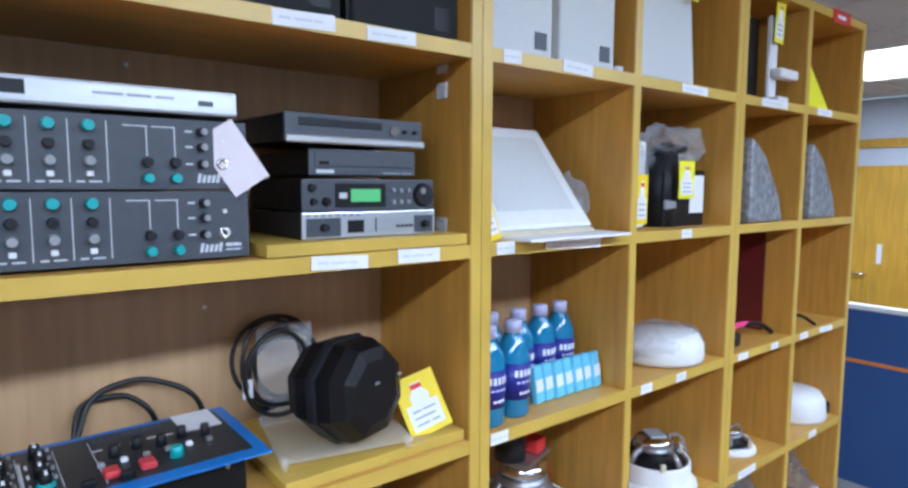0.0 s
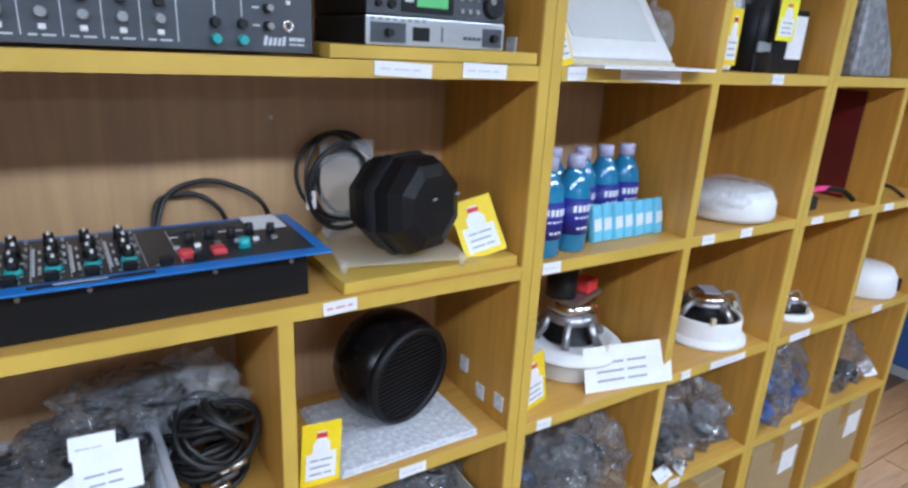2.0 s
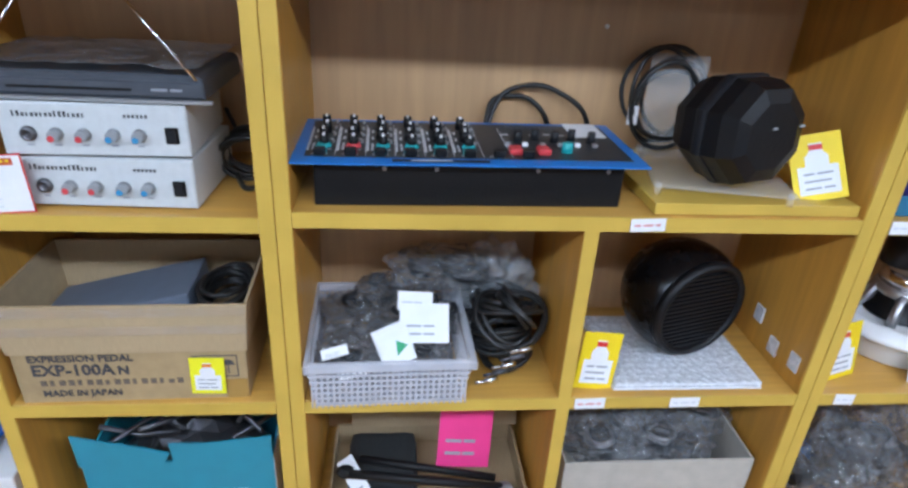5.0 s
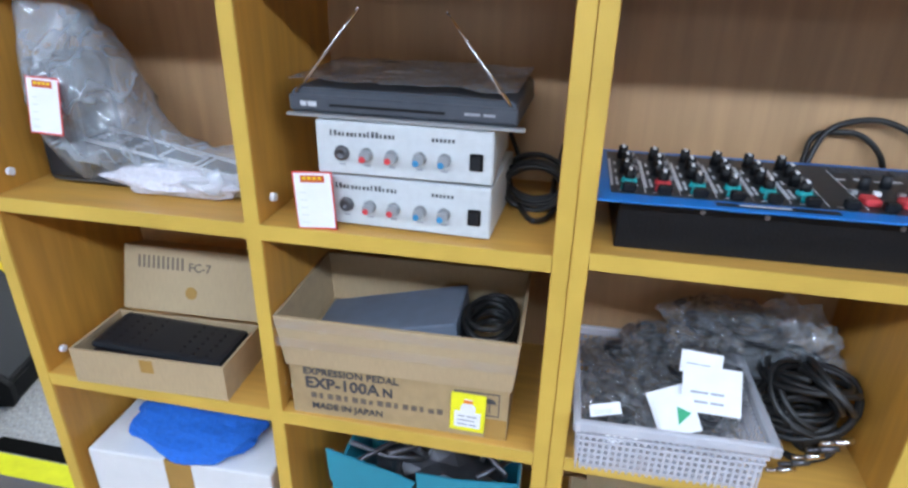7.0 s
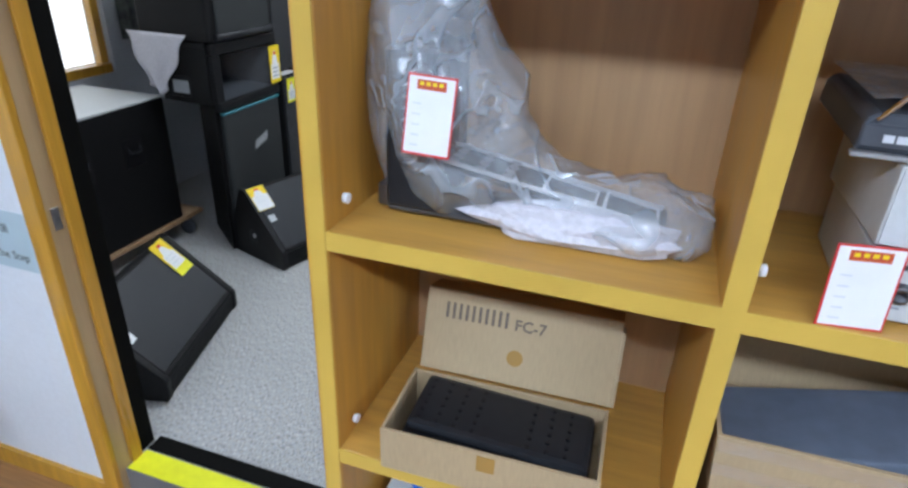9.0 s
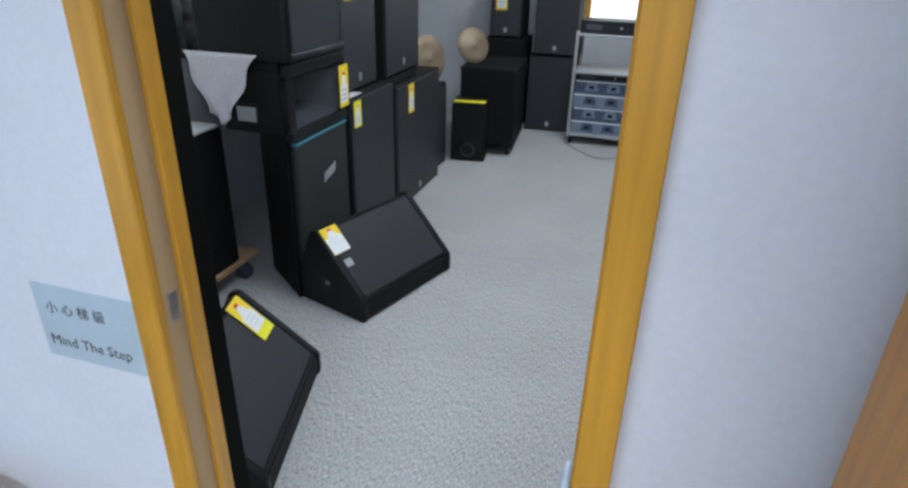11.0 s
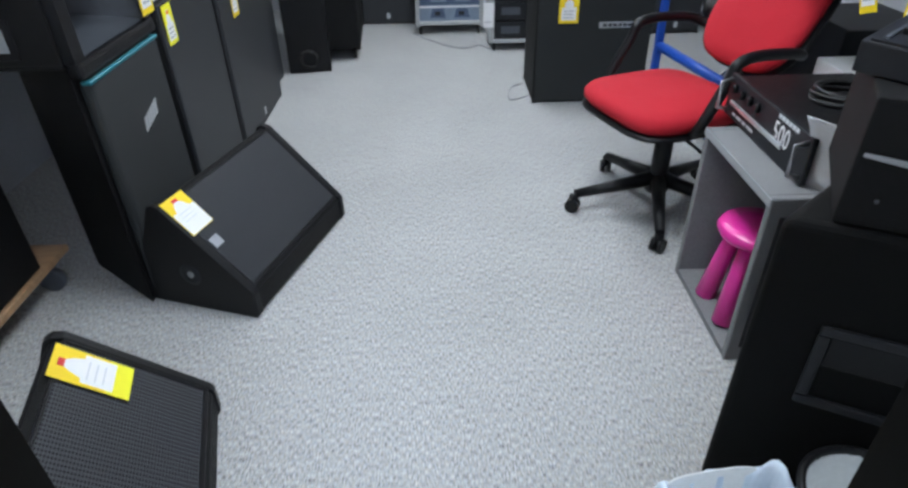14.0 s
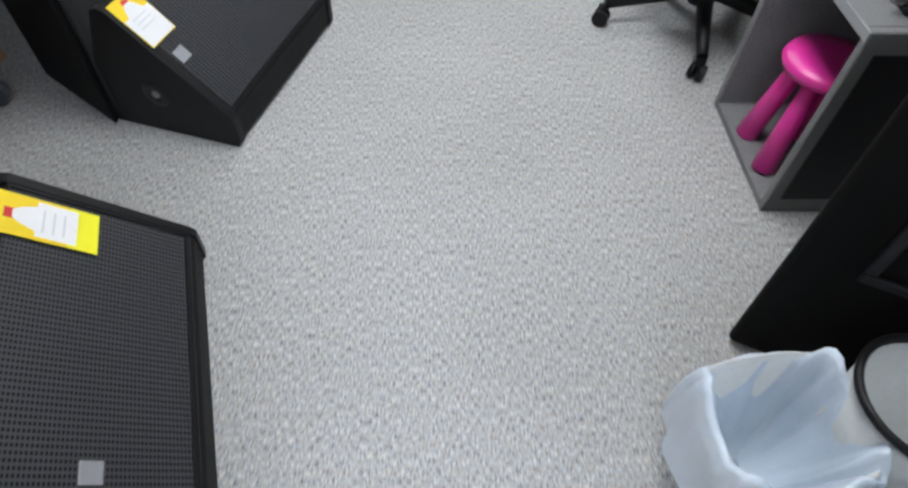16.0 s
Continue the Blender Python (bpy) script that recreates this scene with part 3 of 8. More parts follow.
# door frame, step and threshold
d = thing("door_1", "varnished wood door frame with a black steel inner lining", "door frame", kind="structure")


def jamb(side, face, name="casing"):
    """One side of the door frame; side is +1 on the left, -1 on the right."""
    for nm, y0, y1, p, q, mt in (("casing", 1.218, 1.25, -0.056, 0.0, FRAMEWOOD), ("jamb", 1.25, 1.251, -0.03, 0.0, FRAMEWOOD), ("jamb", 1.251, 1.304, -0.03, -0.004, PALEWOOD),
                                 ("door_stop", 1.304, 1.343, -0.03, 0.006, FRAMEWOOD), ("lining", 1.343, 1.405 if side > 0 else 1.425, -0.03, -0.004 if side > 0 else 0.003, BLACKFRAME)):
        if nm == "casing":
            p, y0 = (-0.055, y0) if side < 0 else (p, 1.234)
        bm = box(B(), min(face + side * p, face + side * q), max(face + side * p, face + side * q), y0, y1, -STEP if y0 < 1.29 else 0.0, DOOR_TOP + (0.075 if nm == "casing" else 0), 0.002)
        part(nm, bm, mt, d)


jamb(1, DOOR_L)
jamb(-1, DOOR_R)
part("head", box(B(), DOOR_L, DOOR_R, 1.222, 1.325, DOOR_TOP, DOOR_TOP + 0.03, 0.002), FRAMEWOOD, d)
part("head_casing", box(B(), DOOR_L, DOOR_R, 1.222, 1.249, DOOR_TOP + 0.03, DOOR_TOP + 0.075, 0.002), FRAMEWOOD, d)
bm = box(B(), DOOR_L - 0.0042, DOOR_L - 0.0025, 1.268, 1.290, 0.83, 0.89, 0.0005)
cyl(bm, 0.006, 0.0035, Matrix.Translation((DOOR_L - 0.004, 1.280, 0.86)) @ pose(0, 0, 0, 0, 90, 0), 10)
part("strike_plate", bm, STEEL, d, "worn metal strike plate")
for zz in (0.62, 0.70, 0.78, 1.02, 1.10):
    bm = B()
    lathe(bm, [(0.0, 0.003), (0.004, 0.002), (0.006, 0.0)], 10, Matrix.Translation((DOOR_R - 0.003, 1.36 + 0.02 * (zz < 0.75), zz)) @ pose(0, 0, 0, 0, -90, 0))
    part("screw", bm, CHROME, d)
slab("step_edge", DOOR_L, DOOR_R, 1.275, 1.30, -STEP, 0.0, GREYBOX, "grey carpeted step riser at the store room door", "step")
solo("trim_warning_strip", box(B(), DOOR_L + 0.004, DOOR_R - 0.004, 1.278, 1.36, 0.0, 0.003, 0.001), YELLOWTAPE, "bright yellow warning strip on the step edge", "strip", kind="structure")
solo("trim_threshold", box(B(), DOOR_L + 0.004, DOOR_R - 0.004, 1.364, 1.425, 0.0, 0.008, 0.003), BLACKFRAME, "black metal threshold bar", "threshold", kind="structure")
slab("baseboard_left", RX0, DOOR_L - 0.056, 1.236, 1.25, -STEP, -STEP + 0.07, FRAMEWOOD, "varnished wood baseboard", "baseboard")

# warning sign
s = thing("wall_sign", "pale blue printed paper sign taped on the white wall", "sign", Matrix.Translation((-2.375, 1.2488, 0.70)))
part("sheet", box(B(), -0.11, 0.14, -0.001, 0.001, 0, 0.17), SIGNBLUE, s)
lettering("writing", "\u5c0f \u5fc3 \u68af \u7d1a", 0.030, INK, s, Matrix.Translation((-0.085, -0.0012, 0.108)))
lettering("writing", "Mind The Step", 0.034, INK, s, Matrix.Translation((-0.095, -0.0012, 0.03)))


# ---- shelf units ----
FY, BY, PANEL_Y = 0.77, 1.125, 1.043
Z = dict(a=1.895, b=1.584, c=1.261, d=0.942, e=0.640, f=0.320, g=-0.04)
TOP = 2.17
TH = 0.022


def unit(label, x0, x1, mids, rows, group="shelf units", drop=0.0):
    """A shelf unit: sides, top, planks with edge bands, uprights between planks, back."""
    u = thing("shelf_unit", label, "shelf unit", Matrix.Translation((x0, FY, -STEP)), group)
    w, dp, o = x1 - x0, BY - FY, STEP
    inner = PANEL_Y - FY
    for a in (0, w - TH):
        part("side", box(B(), a, a + TH, 0.002, dp, 0, TOP + o, 0.0008), WOOD, u)
        part("edge_band", box(B(), a + 0.0008, a + TH - 0.0008, -0.0012, 0.0018, 0, TOP + o), EDGE, u)
    part("top", box(B(), TH, w - TH, 0.002, dp, TOP + o - TH, TOP + o), WOODH, u)
    part("edge_band", box(B(), TH, w - TH, -0.0008, 0.0018, TOP + o - TH, TOP + o), EDGE, u)
    part("back", box(B(), TH, w - TH, inner, inner + 0.009, 0.04, TOP + o - TH), BACK, u)
    part("plinth", box(B(), TH, w - TH, 0.02, 0.035, 0, Z["g"] + o - TH), WOODH, u)
    for r in rows:
        zt = Z[r] + o - drop * (r == "c")
        part("plank", box(B(), TH, w - TH, 0.002, inner, zt - TH, zt, 0.0006), WOODH, u)
        part("edge_band", box(B(), TH, w - TH, -0.0008, 0.0018, zt - TH, zt), EDGE, u)
    zs = [Z[r] + o - drop * (r == "c") for r in rows]
    for x, lo, hi in mids:
        levels = [q for q in zs if Z[lo] + o - 0.001 <= q <= (Z[hi] + o + 0.001 if hi else 9)] + ([] if hi else [TOP + o])
        levels.sort()
        for p, q in zip(levels, levels[1:]):
            part("upright", box(B(), x - x0 - 0.011, x - x0 + 0.011, 0.002, inner, p, q - TH, 0.0006), WOOD, u)
            part("edge_band", box(B(), x - x0 - 0.0105, x - x0 + 0.0105, -0.0008, 0.0018, p, q - TH), EDGE, u)
    return u


ROWS7 = "abcdefg"
unit("honey-coloured wood shelf unit beside the store room door", -1.117, -0.275, [(-0.690, "g", "")], ROWS7, drop=0.009)
unit("honey-coloured wood shelf unit with two wide open shelves", -0.275, 0.577, [(0.157, "g", "c")], ROWS7)
unit("honey-coloured wood shelf unit of square cells", 0.577, 1.382, [(0.979, "g", "")], ROWS7)
unit("honey-coloured wood shelf unit at the end of the row", 1.382, 2.12, [(1.735, "g", "")], ROWS7)


def edge_label(x, row, w=0.06, h=0.017, red=False, tilt=0.0):
    s = thing("shelf_label", "small white paper label with red print stuck on a shelf edge" if red else "small white paper label stuck on a shelf edge", "label",
              Matrix.Translation((x, FY - 0.0028, Z[row] - 0.020)) @ pose(0, 0, 0, 0, tilt, 0), "shelf labels")
    part("paper", box(B(), -w / 2, w / 2, 0, 0.0012, 0, h), PAPER, s)
    bm = bars(B(), -w * 0.4, h * 0.42, [w * 0.18, w * 0.28, w * 0.14], h * 0.14, 0.0)
    part("print", bm, FADEDRED if red else PALEINK, s)


for x, r, w, red in ((0.325, "b", 0.085, 0), (0.455, "b", 0.075, 0), (0.28, "a", 0.085, 0), (0.41, "a", 0.08, 0), (0.235, "c", 0.05, 1), (0.20, "d", 0.05, 1), (0.36, "d", 0.05, 0),
                     (0.64, "a", 0.04, 0), (0.80, "a", 0.08, 0), (1.18, "a", 0.10, 0), (0.63, "b", 0.04, 0), (0.80, "b", 0.15, 0), (1.17, "b", 0.04, 0), (1.04, "c", 0.04, 0),
                     (1.17, "c", 0.04, 0), (0.62, "c", 0.04, 0), (0.64, "d", 0.035, 0), (1.05, "d", 0.03, 0), (1.2, "d", 0.13, 0), (1.45, "c", 0.05, 0), (1.62, "c", 0.04, 0),
                     (1.80, "c", 0.05, 0), (1.95, "c", 0.09, 0), (1.55, "a", 0.14, 0), (1.85, "a", 0.1, 0), (1.5, "d", 0.09, 0), (1.9, "d", 0.05, 0), (1.08, "e", 0.04, 0), (1.6, "e", 0.05, 0)):
    edge_label(x, r, w, 0.016 + 0.005 * abs(math.sin(x * 37)), bool(red), 2.5 * math.sin(x * 53 + ord(r)))
for x in (1.50, 1.93):
    s = thing("shelf_top_label", "red plastic label on the shelf unit's top edge", "label", Matrix.Translation((x, FY - 0.003, TOP - 0.03)), "shelf labels")
    part("plate", box(B(), -0.06, 0.06, 0, 0.0014, 0, 0.035), RED, s)
    part("print", bars(B(), -0.03, 0.012, [0.02, 0.03], 0.01, 0.0), PAPER, s)


# ---- tags and cards ----
def price_card(x, y, z, w, h, rz=0.0, lean=0.0, style="yellow", ry=0.0, group="price cards"):
    """A printed price card that stands or hangs; its face looks to -y before the turn."""
    words = {"yellow": "yellow printed price card with a white handwritten panel", "red": "white price card with a red border and heading", "lemon": "lemon yellow price card with a white note"}[style]
    c = thing("price_card", words, "price card", pose(x, y, z, lean, ry, rz), group)
    k = 0.0008
    base = {"yellow": YELLOW, "red": RED, "lemon": LEMON}[style]
    part("card", box(B(), -w / 2, w / 2, 0, k, 0, h), base, c)
    if style == "red":
        part("panel", box(B(), -w * 0.465, w * 0.465, -0.0006, 0, h * 0.03, h * 0.975), PAPER, c)
        head = part("heading", box(B(), -w * 0.30, w * 0.30, -0.0009, -0.0006, h * 0.82, h * 0.94), BRICKRED, c)
        part("heading_letters", bars(B(), -w * 0.24, h * 0.87, [w * 0.08] * 4, h * 0.045, -0.0010, w * 0.05), YELLOW, head)
        for i in range(5):
            part("print", bars(B(), -w * 0.35, h * (0.12 + 0.13 * i), [w * 0.17], h * 0.014, -0.0008), PALEINK, c)
    else:
        part("panel", box(B(), -w * 0.38, w * 0.38, -0.0006, 0, h * 0.10, h * 0.52), PAPER, c)
        bm = B()
        prism(bm, [(-w * 0.22, h * 0.52), (w * 0.22, h * 0.52), (w * 0.22, h * 0.66), (w * 0.12, h * 0.74), (w * 0.12, h * 0.86), (-w * 0.12, h * 0.86), (-w * 0.12, h * 0.74), (-w * 0.22, h * 0.66)], -0.0006, 0)
        part("bottle_shape", bm, PAPER, c)
        part("badge", bars(B(), -w * 0.13, h * 0.76, [w * 0.26], h * 0.08, -0.0008), RED if style == "yellow" else ORANGE, c)
        for i, ws in enumerate(([0.3, 0.2], [0.5], [0.2, 0.3])):
            part("handwriting", bars(B(), -w * 0.28, h * (0.17 + 0.11 * i), [q * w for q in ws], h * 0.03, -0.0008, w * 0.05), GREYINK, c)
    return c


def slip(x, y, z, w, h, rx=0, ry=0, rz=0, material=None, lines=3, name="paper_slip", label="small white printed paper slip"):
    c = thing(name, label, "paper", pose(x, y, z, rx, ry, rz))
    part("paper", box(B(), -w / 2, w / 2, 0, 0.0008, 0, h), material or PAPER, c)
    for i in range(lines):
        part("print", bars(B(), -w * 0.36, h * (0.2 + 0.2 * i), [w * 0.3, w * 0.22], h * 0.05, -0.0002, w * 0.04), GREYINK, c)
    return c


# ---- kinds of things on the shelves ----
def bag(label, c, size, seed, film=None, inner=None, n_inner=4, spread=0.6, name="plastic_bag", rough=0.42):
    """A crinkled clear bag with lumps of goods inside, lying on a shelf."""
    b = thing(name, label, "plastic bag", Matrix.Translation(c), "bags of parts")
    part("film", blob(B(), (0, 0, 0), size, seed, rough, 2.4, 4), film or FILMDARK, b)
    rnd = random.Random(seed)
    for i in range(n_inner):
        bm = B()
        px, py = rnd.uniform(-spread, spread) * size[0] * 0.8, rnd.uniform(-0.5, 0.4) * size[1]
        if i % 2:
            tube(bm, curve_pts(coil_pts(px, py, 0.012 + rnd.random() * size[2] * 0.7, size[0] * 0.28, 2.2, seed + i, 0.008), 1), 0.004, 6)
        else:
            blob(bm, (px, py, 0.004 + rnd.random() * size[2] * 0.5), (size[0] * 0.3, size[1] * 0.4, size[2] * 0.35), seed + i * 7, 0.5, 2, 2)
        part("coil" if i % 2 else "lump", bm, (inner or [RUBBER, DARKSTEEL, CHARCOAL])[i % len(inner or [0, 0, 0])], b)
    return b


def open_box(bm, w, dp, h, t=0.004, flare=0.0):
    """A carton without a lid: one folded shell with base, four walls and a rim."""
    loops = []
    for z, e in ((0, 0.0), (h, flare), (h, flare - t), (t, -t)):
        loops.append([bm.verts.new((sx * (w / 2 + e), sy * (dp / 2 + e), z)) for sx, sy in ((-1, -1), (1, -1), (1, 1), (-1, 1))])
    for p, q in zip(loops, loops[1:]):
        for i in range(4):
            bm.faces.new((p[i], p[(i + 1) % 4], q[(i + 1) % 4], q[i]))
    bm.faces.new(loops[0][::-1]), bm.faces.new(loops[-1])
    bmesh.ops.recalc_face_normals(bm, faces=bm.faces[:])
    return bm


def carton(label, x, y, z, w, dp, h, material=None, rz=0, name="cardboard_box", tape=True, note=False, flaps=False):
    c = thing(name, label, "box", pose(x, y, z, 0, 0, rz), "cartons")
    part("body", box(B(), -w / 2, w / 2, -dp / 2, dp / 2, 0, h, 0.004, 2), material or CARDBOARD, c)
    if tape:
        bm = box(B(), -0.025, 0.025, -dp / 2 - 0.001, dp / 2, h, h + 0.001)
        box(bm, -0.025, 0.025, -dp / 2 - 0.001, -dp / 2, h - 0.07, h)
        part("tape", bm, TAPE, c)
    if note:
        part("label", box(B(), w * 0.12, w * 0.42, -dp / 2 - 0.0012, -dp / 2, h * 0.5, h * 0.8), PAPER, c)
    return c


def bottle(x, y, z):
    b = thing("spirit_bottle", "clear bottle of blue liquid with a navy label and lilac cap", "bottle", Matrix.Translation((x, y, z)) @ pose(0, 0, 0, 0, 0, 6 * math.sin(x * 40)), "spirit bottles")
    part("body", lathe(B(), [(0, 0), (0.029, 0), (0.032, 0.004), (0.032, 0.105), (0.029, 0.122), (0.019, 0.142), (0.014, 0.150), (0.014, 0.158), (0, 0.158)], 22), LIQUID, b)
    part("label", lathe(B(), [(0.0324, 0.034), (0.0328, 0.034), (0.0328, 0.100), (0.0324, 0.100)], 22), NAVY, b)
    part("cap", lathe(B(), [(0.0145, 0.152), (0.016, 0.152), (0.016, 0.172), (0.0145, 0.174), (0, 0.174)], 18), LILAC, b)
    for zz, hh, n in ((0.076, 0.012, 5), (0.064, 0.003, 4), (0.044, 0.004, 3)):
        bm = B()
        for i in range(n):
            a = radians(-90 + (i - (n - 1) / 2) * 16)
            m = Matrix.Translation((0.0331 * math.cos(a), 0.0331 * math.sin(a), zz)) @ pose(0, 0, 0, 0, 0, math.degrees(a) + 90)
            bmesh.ops.transform(bm, matrix=m, verts=[v for v in box(bm, -0.003, 0.003, -0.0004, 0.0004, 0, hh).verts][-8:])
        part("print", bm, PAPER, b)
    return b


def ceiling_speaker(label, x, y, z, r, rz=0, back=True, name="ceiling_speaker", red=False):
    """A white ceiling speaker lying on its grille, driver and magnet upward."""
    s = thing(name, label, "speaker", pose(x, y, z, 0, 0, rz), "ceiling speakers")
    if back and red:
        h = r * 0.62
        part("drum", lathe(B(), [(0, 0.001), (r * 0.74, 0.0), (r * 0.78, 0.004), (r * 0.80, h * 0.62)], 36), WHITEPL, s)
        part("ring", lathe(B(), [(r * 0.78, h * 0.58), (r * 0.98, h * 0.66), (r, h * 0.72), (r * 0.98, h * 0.80), (r * 0.86, h * 0.96), (r * 0.76, h), (r * 0.72, h - 0.008), (r * 0.50, h - 0.006)], 36), WHITEPL, s)
    else:
        part("ring", lathe(B(), [(r * 0.2, 0.001), (r * 0.96, 0), (r, 0.004), (r * 0.99, 0.012), (r * 0.90, 0.018), (r * 0.84, 0.02)], 36), WHITEPL, s)
        h = 0.026
        if back:
            h = r * 0.62
            part("drum", lathe(B(), [(r * 0.86, 0.014), (r * 0.84, h - 0.004), (r * 0.82, h), (r * 0.77, h - 0.002), (r * 0.76, h - 0.02)], 36), WHITEPL, s)
    k = 1.55 if red else 1.0
    for i in range(6 if red else 4):
        a = i * math.pi / (3 if red else 2) + 0.4
        part("basket_arm", tube(B(), [(r * (0.66 if red else 0.76) * math.cos(a), r * (0.66 if red else 0.76) * math.sin(a), h - 0.004 * red), (r * (0.5 if red else 0.6) * math.cos(a), r * (0.5 if red else 0.6) * math.sin(a), h + r * (0.16 if red else 0.20)), (r * 0.40 * math.cos(a), r * 0.40 * math.sin(a), h + r * 0.25 * k)], r * 0.075, 6), STEEL, s)
    basket = lathe(B(), [(r * 0.44, h + r * 0.2 * k), (r * 0.47, h + r * 0.24 * k), (r * 0.42, h + r * 0.30 * k), (0, h + r * 0.30 * k)], 24)
    part("basket", basket, STEEL, s)
    part("cone", lathe(B(), [(r * (0.50 if red else 0.74), h - 0.004), (r * 0.4, h + r * 0.1), (r * 0.36, h + r * 0.2 * k)], 28), BLACKPL, s)
    part("magnet", lathe(B(), [(0, h + r * 0.30 * k), (r * 0.42, h + r * 0.30 * k), (r * 0.42, h + r * 0.44 * k), (0, h + r * 0.44 * k)], 24), CHROME, s)
    bm = B()
    tube(bm, curve_pts([(r * 0.3, 0, h + r * 0.4), (r * 0.6, -r * 0.1, h + r * 0.5), (r * 0.7, -r * 0.3, h + r * 0.15)], 5), 0.0016, 5)
    tube(bm, curve_pts([(r * 0.3, 0.01, h + r * 0.4), (r * 0.68, 0.02, h + r * 0.42), (r * 0.72, -r * 0.2, h + r * 0.1)], 5), 0.0016, 5)
    part("wire", bm, RED if red else GREYKNOB, s)
    if red:
        part("transformer", box(B(), -r * 0.02, r * 0.34, -r * 0.3, r * 0.02, h + r * 0.84, h + r * 1.08, 0.003), RED, s, "red-wound transformer")
        part("bracket", box(B(), -r * 0.5, r * 0.45, -r * 0.34, r * 0.12, h + r * 0.75, h + r * 0.83), STEEL, s)
        part("coupling", lathe(B(), [(0, h + r * 0.83), (r * 0.27, h + r * 0.83), (r * 0.27, h + r * 1.32), (0, h + r * 1.34)], 18, Matrix.Translation((-r * 0.32, 0.01, 0))), CHARCOAL, s)
    else:
        part("bracket", box(B(), -r * 0.1, r * 0.3, -r * 0.05, r * 0.45, h + r * 0.44, h + r * 0.47), GREYKNOB, s)
    for i in range(3):
        a = 2.1 * i + 0.3
        part("clip", box(B(), r * 0.86 * math.cos(a) - 0.006, r * 0.86 * math.cos(a) + 0.006, r * 0.86 * math.sin(a) - 0.004, r * 0.86 * math.sin(a) + 0.004, h - 0.002, h + 0.016, 0.001), CREAM, s)
    return s


# ---- first unit: things on its shelves ----
ZC1 = Z["c"] - 0.009


def bagged_pedal():
    b = thing("bagged_drum_pedal", "black metal drum pedal wrapped in a cloudy clear plastic bag", "drum pedal", Matrix.Translation((-0.905, 0.885, ZC1)))
    bm = B()
    n, m = 44, 40
    rings = []
    for i in range(n + 1):
        u = i / n
        x = -0.175 + 0.365 * u
        h = 0.052 + 0.042 * (1 - u) + 0.178 / (1 + math.exp((u - 0.42) * 30))
        h *= 1 if u > 0.06 else 0.62 + 6 * u
        dy = (0.070 + 0.012 * math.sin(u * 9)) * min(1.0, 0.42 + 4 * u, 0.35 + 4 * (1 - u))
        ring = []
        for k in range(m):
            a = 2 * math.pi * k / m
            p = Vector((x - 0.02 * math.sin(a) * (h > 0.15), math.cos(a) * dy * (1.0 - 0.35 * max(0, math.sin(a))), h * (0.5 + 0.5 * math.sin(a))))
            q = noise.noise(p * 15) * 0.012 + (0.3 - abs(noise.noise(p * 19 + Vector((3, 1, 7))))) * 0.024 + noise.noise(p * 48) * 0.005
            p += Vector((q * 0.6, q * math.cos(a), q * math.sin(a)))
            p.z = max(0.001, p.z)
            ring.append(bm.verts.new(p))
        rings.append(ring)
    for p, q in zip(rings, rings[1:]):
        for k in range(m):
            bm.faces.new((p[k], p[(k + 1) % m], q[(k + 1) % m], q[k])).smooth = True
    bm.faces.new(rings[0]), bm.faces.new(rings[-1][::-1])
    bmesh.ops.recalc_face_normals(bm, faces=bm.faces[:])
    part("bag", bm, BAGFILM, b)
    part("base_plate", box(B(), -0.15, 0.14, -0.045, 0.045, 0.006, 0.012, 0.002), DARKSTEEL, b)
    fb = B()
    prism(fb, [(-0.10, 0.060), (0.15, 0.020), (0.15, 0.026), (-0.10, 0.068)], -0.032, 0.032, 0.002, 1)
    part("footboard", fb, BLACKPL, b)
    for x0, x1, y0, y1 in ((0.02, 0.075, -0.022, 0.022), (0.085, 0.14, -0.026, 0.026)):
        k = lambda x: 0.0684 - 0.168 * (x + 0.10)
        part("foot_outline", tube(B(), [(x0, y0, k(x0)), (x1, y0 * 0.8, k(x1)), (x1, y1 * 0.8, k(x1)), (x0, y1, k(x0)), (x0, y0, k(x0))], 0.0024, 6), PAPER, b)
    for y in (-0.030, 0.030):
        part("foot_outline", tube(B(), [(-0.095, y, 0.069), (0.145, y * 0.9, 0.0285)], 0.0026, 6), PAPER, b)
    for i in range(3):
        for j in range(4):
            t = i / 3
            cx, cz = -0.08 + 0.03 * i, 0.066 - 0.0049 * i
            part("slot", cyl(B(), 0.006, 0.002, Matrix.Translation((cx, -0.024 + 0.016 * j, cz)) @ pose(0, 0, 0, 0, 9.3, 0), 10), STEEL, b)
    for y in (-0.04, 0.04):
        part("post", box(B(), -0.150, -0.088, y - 0.010, y + 0.010, 0.012, 0.186, 0.004), CHARCOAL, b)
    part("axle", cyl(B(), 0.006, 0.10, Matrix.Translation((-0.12, 0.05, 0.185)) @ pose(0, 0, 0, 90, 0, 0), 12), STEEL, b)
    part("beater_shaft", tube(B(), [(-0.12, 0, 0.185), (-0.085, 0, 0.245)], 0.003, 8), CHROME, b)
    part("beater", lathe(B(), [(0, -0.016), (0.014, -0.014), (0.016, 0), (0.014, 0.014), (0, 0.016)], 16, Matrix.Translation((-0.085, 0, 0.226)) @ pose(0, 0, 0, 0, 90, 0)), CHARCOAL, b)
